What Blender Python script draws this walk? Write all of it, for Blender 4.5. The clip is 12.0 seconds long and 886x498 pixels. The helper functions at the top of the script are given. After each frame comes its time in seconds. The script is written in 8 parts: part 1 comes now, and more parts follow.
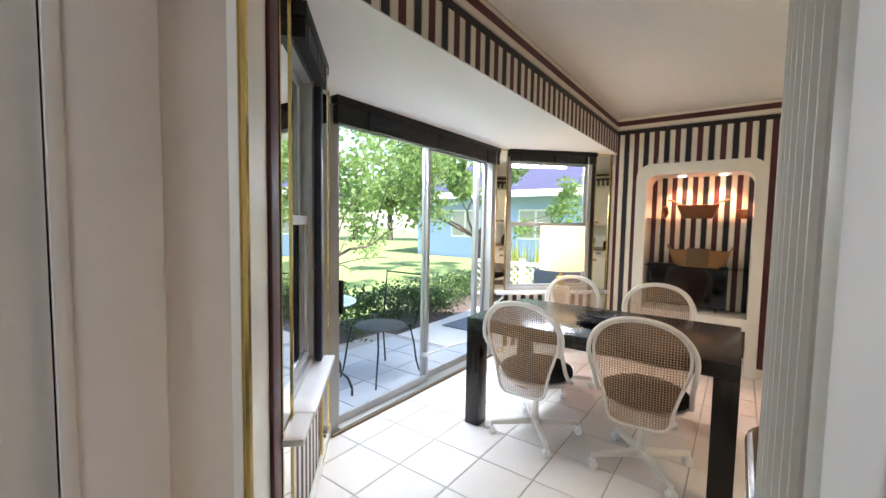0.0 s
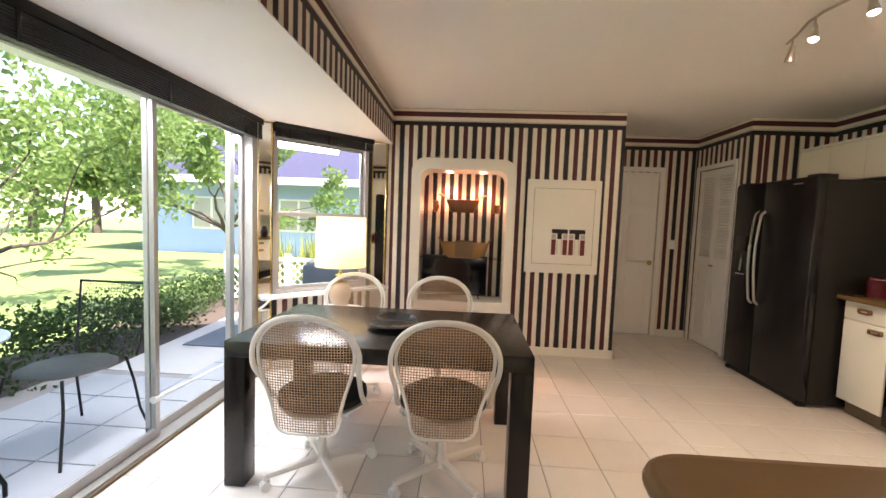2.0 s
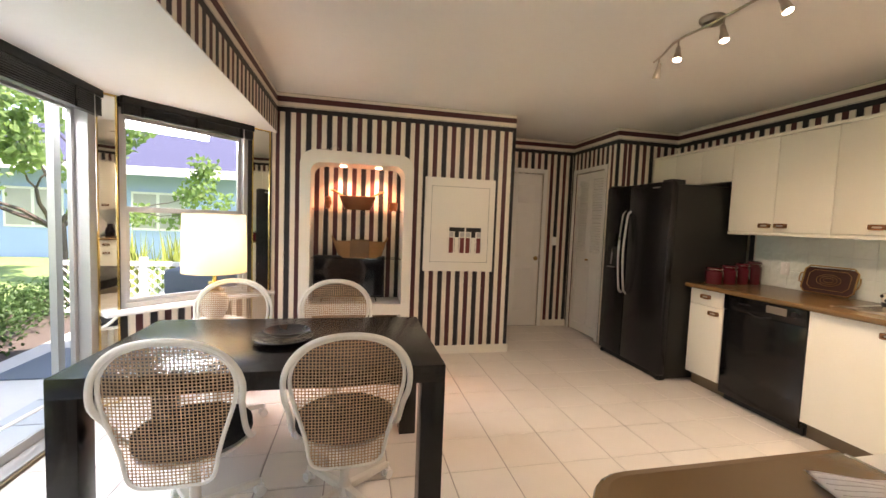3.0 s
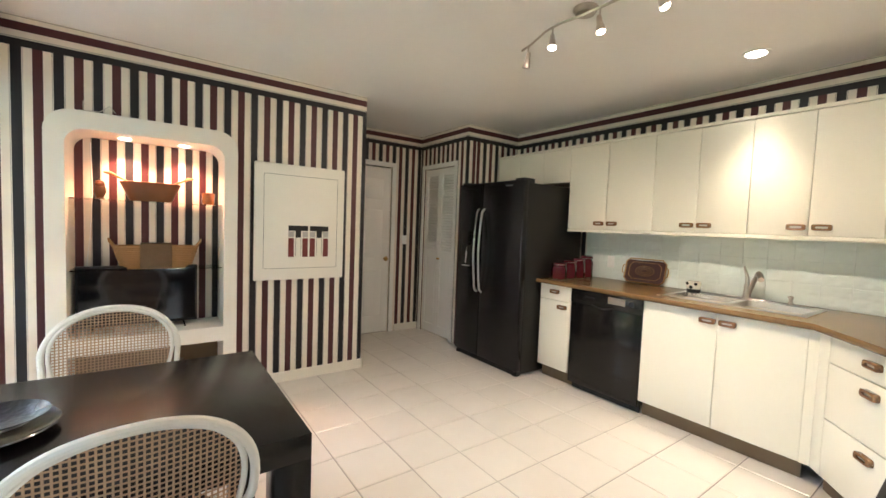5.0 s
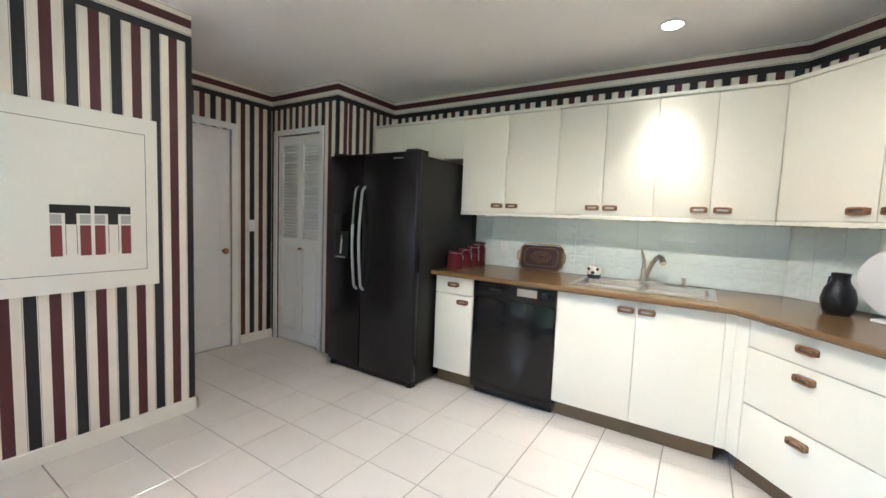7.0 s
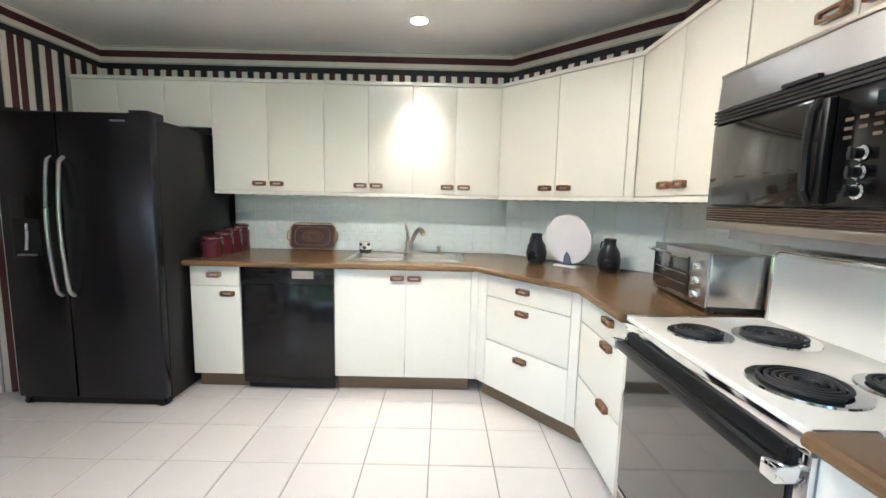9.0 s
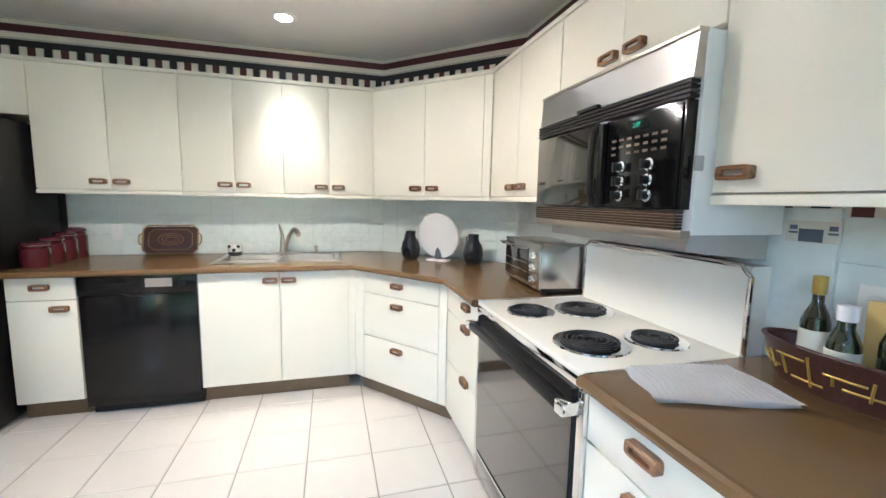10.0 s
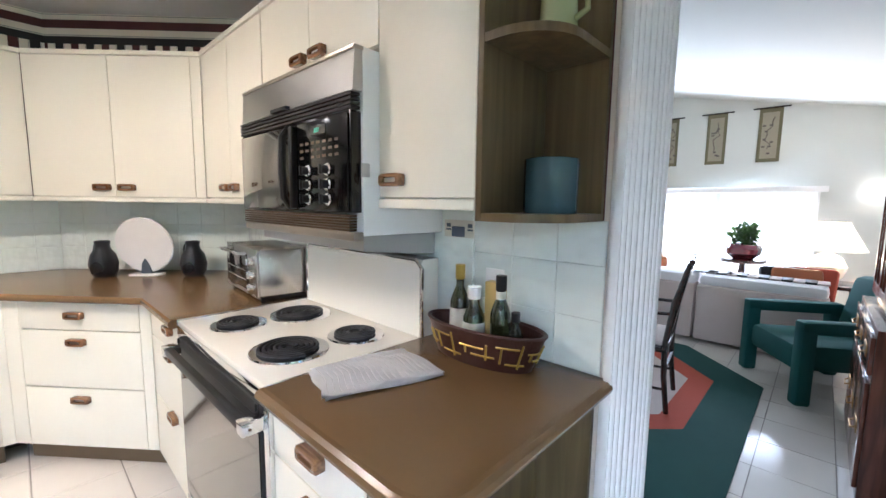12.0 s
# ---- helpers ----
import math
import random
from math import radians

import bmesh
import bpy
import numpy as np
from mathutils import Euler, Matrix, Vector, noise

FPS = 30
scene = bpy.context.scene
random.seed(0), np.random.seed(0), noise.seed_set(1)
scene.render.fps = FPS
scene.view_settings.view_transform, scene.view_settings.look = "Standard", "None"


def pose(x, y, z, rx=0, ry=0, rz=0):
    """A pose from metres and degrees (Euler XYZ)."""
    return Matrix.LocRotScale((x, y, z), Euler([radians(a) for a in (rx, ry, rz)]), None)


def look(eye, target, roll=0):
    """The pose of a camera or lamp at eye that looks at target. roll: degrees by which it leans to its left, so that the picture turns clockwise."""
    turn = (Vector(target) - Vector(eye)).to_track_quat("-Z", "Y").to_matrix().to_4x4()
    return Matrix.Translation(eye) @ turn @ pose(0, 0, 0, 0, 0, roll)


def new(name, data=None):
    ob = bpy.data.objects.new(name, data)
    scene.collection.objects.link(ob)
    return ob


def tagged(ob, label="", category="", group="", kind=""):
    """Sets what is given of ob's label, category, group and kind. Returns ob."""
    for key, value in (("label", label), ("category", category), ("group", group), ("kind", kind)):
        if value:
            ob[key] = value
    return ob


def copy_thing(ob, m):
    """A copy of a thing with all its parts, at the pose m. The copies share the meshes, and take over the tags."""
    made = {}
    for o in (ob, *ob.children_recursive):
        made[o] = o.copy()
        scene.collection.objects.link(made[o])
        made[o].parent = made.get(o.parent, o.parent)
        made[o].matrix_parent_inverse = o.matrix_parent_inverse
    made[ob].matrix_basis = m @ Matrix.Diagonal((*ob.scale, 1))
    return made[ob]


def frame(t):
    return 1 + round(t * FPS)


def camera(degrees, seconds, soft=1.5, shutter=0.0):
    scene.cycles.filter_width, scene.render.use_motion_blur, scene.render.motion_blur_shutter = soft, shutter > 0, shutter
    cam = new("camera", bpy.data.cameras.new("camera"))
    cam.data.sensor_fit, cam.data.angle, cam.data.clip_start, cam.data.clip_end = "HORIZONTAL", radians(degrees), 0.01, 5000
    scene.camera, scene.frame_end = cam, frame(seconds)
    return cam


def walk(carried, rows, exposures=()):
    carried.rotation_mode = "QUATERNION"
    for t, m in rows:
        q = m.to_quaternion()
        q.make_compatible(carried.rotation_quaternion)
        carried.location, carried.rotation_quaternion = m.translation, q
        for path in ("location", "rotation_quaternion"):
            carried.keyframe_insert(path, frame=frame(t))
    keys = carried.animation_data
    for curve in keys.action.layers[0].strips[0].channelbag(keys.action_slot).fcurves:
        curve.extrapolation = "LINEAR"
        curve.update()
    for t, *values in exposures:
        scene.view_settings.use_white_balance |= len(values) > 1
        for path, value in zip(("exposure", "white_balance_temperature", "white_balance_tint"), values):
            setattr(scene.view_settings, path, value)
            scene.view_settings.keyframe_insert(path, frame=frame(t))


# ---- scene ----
cam = camera(95.4, 12.0)
PATH = [
    (0, (0.508, 0.547, 1.384), (-0.673, 2.155, 1.254), 1.0),
    (0.5, (0.414, 0.647, 1.421), (-0.525, 2.406, 1.267), 1.4),
    (1, (0.278, 0.778, 1.386), (-0.375, 2.663, 1.235), 2.0),
    (1.5, (0.252, 0.877, 1.386), (-0.134, 2.833, 1.238), 1.9),
    (2, (0.2, 0.969, 1.369), (0.088, 2.961, 1.232), 2.1),
    (2.5, (0.15, 1.059, 1.376), (0.315, 3.048, 1.243), 2.1),
    (3, (0.142, 1.136, 1.376), (0.565, 3.086, 1.245), 2.2),
    (3.5, (0.139, 1.216, 1.371), (0.789, 3.103, 1.248), 2.2),
    (5.5, (0.193, 1.891, 1.371), (1.489, 3.409, 1.256), 2.2),
    (6, (0.247, 2.099, 1.36), (1.666, 3.504, 1.238), 2.1),
    (6.5, (0.362, 2.306, 1.342), (1.91, 3.565, 1.209), 1.9),
    (6.7, (0.404, 2.366, 1.348), (2.004, 3.558, 1.206), 2.1),
    (8.3, (0.493, 2.566, 1.343), (2.435, 2.96, 1.112), 1.5),
    (8.5, (0.484, 2.542, 1.343), (2.451, 2.824, 1.115), 1.3),
    (9, (0.426, 2.497, 1.348), (2.412, 2.491, 1.114), 1.3),
    (9.5, (0.348, 2.473, 1.36), (2.312, 2.181, 1.122), 1.3),
    (10, (0.286, 2.404, 1.366), (2.199, 1.869, 1.13), 1.1),
    (10.5, (0.242, 2.339, 1.373), (2.065, 1.55, 1.141), 1.1),
    (11, (0.211, 2.288, 1.38), (1.911, 1.26, 1.149), 0.9),
    (11.5, (0.187, 2.23, 1.382), (1.737, 0.987, 1.153), 0.8),
    (12, (0.173, 2.166, 1.386), (1.535, 0.719, 1.162), 0.8),
]
EXPOSURES = [(0, 2.25, 6350, 15), (2.0, 2.3, 7100, 20), (3.5, 2.35, 7000, 18), (5.5, 2.75, 5650, 8), (8.5, 2.8, 5050, 8), (10.5, 2.8, 5150, 10), (12, 2.75, 5350, 14)]
walk(cam, [(t, look(eye, target, roll)) for t, eye, target, roll in PATH], EXPOSURES)

# ---- world, sun and lamps ----
SUN_EL, SUN_AZ = radians(54), radians(-28)      # height, and the way towards the sun from +x, counter-clockwise
world = bpy.data.worlds.new("world")
scene.world = world
world.use_nodes = True
wn = world.node_tree
sky = wn.nodes.new("ShaderNodeTexSky")
sky.sky_type = "NISHITA"
sky.sun_disc = False
sky.sun_elevation = SUN_EL
sky.sun_rotation = math.pi / 2 - SUN_AZ
wn.links.new(sky.outputs["Color"], wn.nodes["Background"].inputs["Color"])
wn.nodes["Background"].inputs["Strength"].default_value = 0.15


def lamp(name, kind, energy, color, m, **more):
    d = bpy.data.lights.new(name, kind)
    d.energy, d.color = energy, color
    for k, v in more.items():
        setattr(d, k, v)
    ob = new(name, d)
    ob.matrix_basis = m
    return ob


sun_way = Vector((math.cos(SUN_EL) * math.cos(SUN_AZ), math.cos(SUN_EL) * math.sin(SUN_AZ), math.sin(SUN_EL)))
lamp("sun", "SUN", 5.0, (1.0, 0.94, 0.86), look(sun_way * 20, (0, 0, 0)), angle=radians(0.53))
WARM = (1.0, 0.66, 0.42)
lamp("can_light_lamp", "SPOT", 20, (1.0, 0.80, 0.58), look((3.24, 2.68, 2.50), (3.33, 2.68, 0)), spot_size=radians(58), spot_blend=1.0, shadow_soft_size=0.05)
TRACK = [(2.01, 3.45, (2.03, 3.60, 1.9), False), (1.93, 3.20, (1.85, 3.12, 2.1), True), (1.955, 2.93, (1.94, 2.85, 2.1), True), (1.965, 2.64, (2.0, 2.5, 2.1), True)]
for tx, ty, aim, lit in TRACK:
    if lit:
        a = (Vector(aim) - Vector((tx, ty, 2.435))).normalized()
        lamp("track_head_lamp", "SPOT", 12.0 if ty > 3.1 else 9.5, (1.0, 0.79, 0.57), look(Vector((tx, ty, 2.435)) + a * 0.10, Vector((tx, ty, 2.435)) + a * 0.2 + Vector((0.04, 0.22 if ty > 3.1 else -0.06, -0.25))), spot_size=radians(165), spot_blend=0.9, shadow_soft_size=0.03)
lamp("table_lamp_bulb", "POINT", 2.6, (1.0, 0.74, 0.46), pose(-0.84, 4.28, 1.12), shadow_soft_size=0.05)
for nx in (0.0, 0.355):
    lamp("niche_lamp", "SPOT", 10, (1.0, 0.42, 0.22), look((nx, 5.40, 1.865), (nx, 5.42, 0)), spot_size=radians(112), spot_blend=0.8, shadow_soft_size=0.03)
lamp("living_room_lamp", "POINT", 6, (1.0, 0.75, 0.5), pose(0.11, -3.95, 1.12), shadow_soft_size=0.08)
# the sky's light at the openings: over the sliding door, over the far bay window, and over the living room's window wall
lamp("skylight_door", "AREA", 22, (0.80, 0.90, 1.0), look((-1.80, 3.2, 2.24), (0.6, 3.2, 0.0)), shape="RECTANGLE", size=1.9, size_y=0.22)
lamp("skylight_far", "AREA", 16, (0.78, 0.89, 1.0), look((-1.79, 5.43, 2.24), (0.6, 2.2, 1.1)), shape="RECTANGLE", size=1.1, size_y=0.25)
lamp("skylight_living", "AREA", 29, (0.86, 0.93, 1.0), look((2.0, -5.45, 2.05), (1.4, 0.0, 0.9)), shape="RECTANGLE", size=3.6, size_y=0.5)

# ---- materials ----
def mat(name, color, rough=0.5, metal=0.0, noise_amt=0.06, scale=18.0, bump=0.0, bump_scale=60.0, coat=0.0, trans=0.0, alpha=1.0, emit=None, strength=0.0, vary=0.0, dirt=0.0, ior=1.45):
    """A principled material with two scales of variation, fine relief and, for pieces, a shade of their own."""
    m = bpy.data.materials.new(name)
    m.use_nodes = True
    nt = m.node_tree
    b = nt.nodes["Principled BSDF"]
    b.inputs["Roughness"].default_value = rough
    b.inputs["Metallic"].default_value = metal
    b.inputs["Coat Weight"].default_value = coat
    b.inputs["Coat Roughness"].default_value = 0.08
    b.inputs["Transmission Weight"].default_value = trans
    b.inputs["IOR"].default_value = ior
    b.inputs["Alpha"].default_value = alpha
    b.inputs["Base Color"].default_value = (*color, 1)
    tc = nt.nodes.new("ShaderNodeTexCoord")
    if noise_amt or vary or dirt:
        n = nt.nodes.new("ShaderNodeTexNoise")
        n.inputs["Scale"].default_value = scale
        n.inputs["Detail"].default_value = 5
        nt.links.new(tc.outputs["Object"], n.inputs["Vector"])
        n2 = nt.nodes.new("ShaderNodeTexNoise")
        n2.inputs["Scale"].default_value = scale * 0.09 + 0.6
        n2.inputs["Detail"].default_value = 3
        nt.links.new(tc.outputs["Object"], n2.inputs["Vector"])
        add = nt.nodes.new("ShaderNodeMath")
        add.operation = "ADD"
        nt.links.new(n.outputs["Fac"], add.inputs[0])
        nt.links.new(n2.outputs["Fac"], add.inputs[1])
        last = add.outputs[0]
        centre = 1.0
        if vary:
            oi = nt.nodes.new("ShaderNodeObjectInfo")
            ma = nt.nodes.new("ShaderNodeMath")
            ma.operation = "MULTIPLY_ADD"
            ma.inputs[1].default_value = vary / max(noise_amt, 0.01)
            nt.links.new(oi.outputs["Random"], ma.inputs[0])
            nt.links.new(last, ma.inputs[2])
            last = ma.outputs[0]
            centre += 0.5 * vary / max(noise_amt, 0.01)
        mr = nt.nodes.new("ShaderNodeMapRange")
        mr.clamp = False
        mr.inputs["From Min"].default_value = centre - 1
        mr.inputs["From Max"].default_value = centre + 1
        mr.inputs["To Min"].default_value = 1 - noise_amt
        mr.inputs["To Max"].default_value = 1 + noise_amt
        nt.links.new(last, mr.inputs["Value"])
        mul = nt.nodes.new("ShaderNodeVectorMath")
        mul.operation = "SCALE"
        mul.inputs[0].default_value = color
        nt.links.new(mr.outputs["Result"], mul.inputs["Scale"])
        nt.links.new(mul.outputs["Vector"], b.inputs["Base Color"])
        rr = nt.nodes.new("ShaderNodeMapRange")
        rr.inputs["From Min"].default_value, rr.inputs["From Max"].default_value = 0.2, 0.8
        rr.inputs["To Min"].default_value, rr.inputs["To Max"].default_value = max(rough - 0.02 - dirt * 0.5, 0.02), min(rough + 0.02 + dirt * 0.5, 1)
        nt.links.new(n2.outputs["Fac"], rr.inputs["Value"])
        nt.links.new(rr.outputs["Result"], b.inputs["Roughness"])
    if bump:
        nb = nt.nodes.new("ShaderNodeTexNoise")
        nb.inputs["Scale"].default_value = bump_scale
        nb.inputs["Detail"].default_value = 4
        nt.links.new(tc.outputs["Object"], nb.inputs["Vector"])
        bp = nt.nodes.new("ShaderNodeBump")
        bp.inputs["Strength"].default_value = min(bump, 1)
        bp.inputs["Distance"].default_value = 0.004
        nt.links.new(nb.outputs["Fac"], bp.inputs["Height"])
        nt.links.new(bp.outputs["Normal"], b.inputs["Normal"])
    if emit:
        b.inputs["Emission Color"].default_value = (*emit, 1)
        b.inputs["Emission Strength"].default_value = strength
    return m


def wood(name, dark, light, scale=(1.5, 30, 30), rough=0.35, coat=0.2):
    """Wood with long grain along the object's x."""
    m = mat(name, light, rough, noise_amt=0, coat=coat)
    nt = m.node_tree
    b = nt.nodes["Principled BSDF"]
    tc = nt.nodes.new("ShaderNodeTexCoord")
    mp = nt.nodes.new("ShaderNodeMapping")
    mp.inputs["Scale"].default_value = scale
    n = nt.nodes.new("ShaderNodeTexNoise")
    n.inputs["Scale"].default_value = 1.6
    n.inputs["Detail"].default_value = 7
    n.inputs["Distortion"].default_value = 0.6
    r = nt.nodes.new("ShaderNodeValToRGB")
    r.color_ramp.elements[0].position, r.color_ramp.elements[1].position = 0.36, 0.68
    r.color_ramp.elements[0].color, r.color_ramp.elements[1].color = (*dark, 1), (*light, 1)
    nt.links.new(tc.outputs["Object"], mp.inputs["Vector"])
    nt.links.new(mp.outputs["Vector"], n.inputs["Vector"])
    nt.links.new(n.outputs["Fac"], r.inputs["Fac"])
    nt.links.new(r.outputs["Color"], b.inputs["Base Color"])
    bp = nt.nodes.new("ShaderNodeBump")
    bp.inputs["Strength"].default_value = 0.15
    bp.inputs["Distance"].default_value = 0.002
    nt.links.new(n.outputs["Fac"], bp.inputs["Height"])
    nt.links.new(bp.outputs["Normal"], b.inputs["Normal"])
    return m


CREAM, BURG, NAVY = (0.76, 0.70, 0.60), (0.075, 0.018, 0.021), (0.014, 0.013, 0.017)


def wallpaper(name):
    """Striped paper by the walls' own length (u) and height (v) in metres, with its border under the ceiling."""
    m = mat(name, CREAM, 0.55, noise_amt=0)
    nt = m.node_tree
    b = nt.nodes["Principled BSDF"]
    uv = nt.nodes.new("ShaderNodeUVMap")
    uv.uv_map = "UVMap"
    sep = nt.nodes.new("ShaderNodeSeparateXYZ")
    nt.links.new(uv.outputs["UV"], sep.inputs[0])

    def ramp(stops):
        r = nt.nodes.new("ShaderNodeValToRGB")
        r.color_ramp.interpolation = "CONSTANT"
        els = r.color_ramp.elements
        els[0].position, els[0].color = 0, (*stops[0][1], 1)
        els[1].position, els[1].color = stops[1][0], (*stops[1][1], 1)
        for p, c in stops[2:]:
            e = els.new(p)
            e.color = (*c, 1)
        return r
    d = nt.nodes.new("ShaderNodeMath")
    d.operation = "DIVIDE"
    d.inputs[1].default_value = 0.188
    fr = nt.nodes.new("ShaderNodeMath")
    fr.operation = "FRACT"
    nt.links.new(sep.outputs["X"], d.inputs[0])
    nt.links.new(d.outputs[0], fr.inputs[0])
    grey = (0.22, 0.20, 0.19)
    stripes = ramp([(0, CREAM), (0.168, grey), (0.182, CREAM), (0.202, NAVY), (0.458, CREAM), (0.478, grey), (0.492, CREAM), (0.705, BURG), (0.955, CREAM)])
    nt.links.new(fr.outputs[0], stripes.inputs["Fac"])
    mr = nt.nodes.new("ShaderNodeMapRange")
    mr.inputs["From Min"].default_value, mr.inputs["From Max"].default_value = 2.35, 2.53
    nt.links.new(sep.outputs["Y"], mr.inputs["Value"])
    border = ramp([(0, NAVY), (0.25, CREAM), (0.275, grey), (0.3, CREAM), (0.51, BURG), (0.79, CREAM), (0.95, grey), (0.972, CREAM)])
    nt.links.new(mr.outputs[0], border.inputs["Fac"])
    gt = nt.nodes.new("ShaderNodeMath")
    gt.operation = "GREATER_THAN"
    gt.inputs[1].default_value = 2.35
    nt.links.new(sep.outputs["Y"], gt.inputs[0])
    mix = nt.nodes.new("ShaderNodeMix")
    mix.data_type = "RGBA"
    nt.links.new(gt.outputs[0], mix.inputs["Factor"])
    nt.links.new(stripes.outputs["Color"], mix.inputs["A"])
    nt.links.new(border.outputs["Color"], mix.inputs["B"])
    tc = nt.nodes.new("ShaderNodeTexCoord")
    n = nt.nodes.new("ShaderNodeTexNoise")
    n.inputs["Scale"].default_value = 7
    n.inputs["Detail"].default_value = 6
    nt.links.new(tc.outputs["Object"], n.inputs["Vector"])
    v = nt.nodes.new("ShaderNodeMapRange")
    v.inputs["To Min"].default_value, v.inputs["To Max"].default_value = 0.9, 1.1
    nt.links.new(n.outputs["Fac"], v.inputs["Value"])
    sc = nt.nodes.new("ShaderNodeVectorMath")
    sc.operation = "SCALE"
    nt.links.new(mix.outputs["Result"], sc.inputs[0])
    nt.links.new(v.outputs[0], sc.inputs["Scale"])
    nt.links.new(sc.outputs["Vector"], b.inputs["Base Color"])
    return m


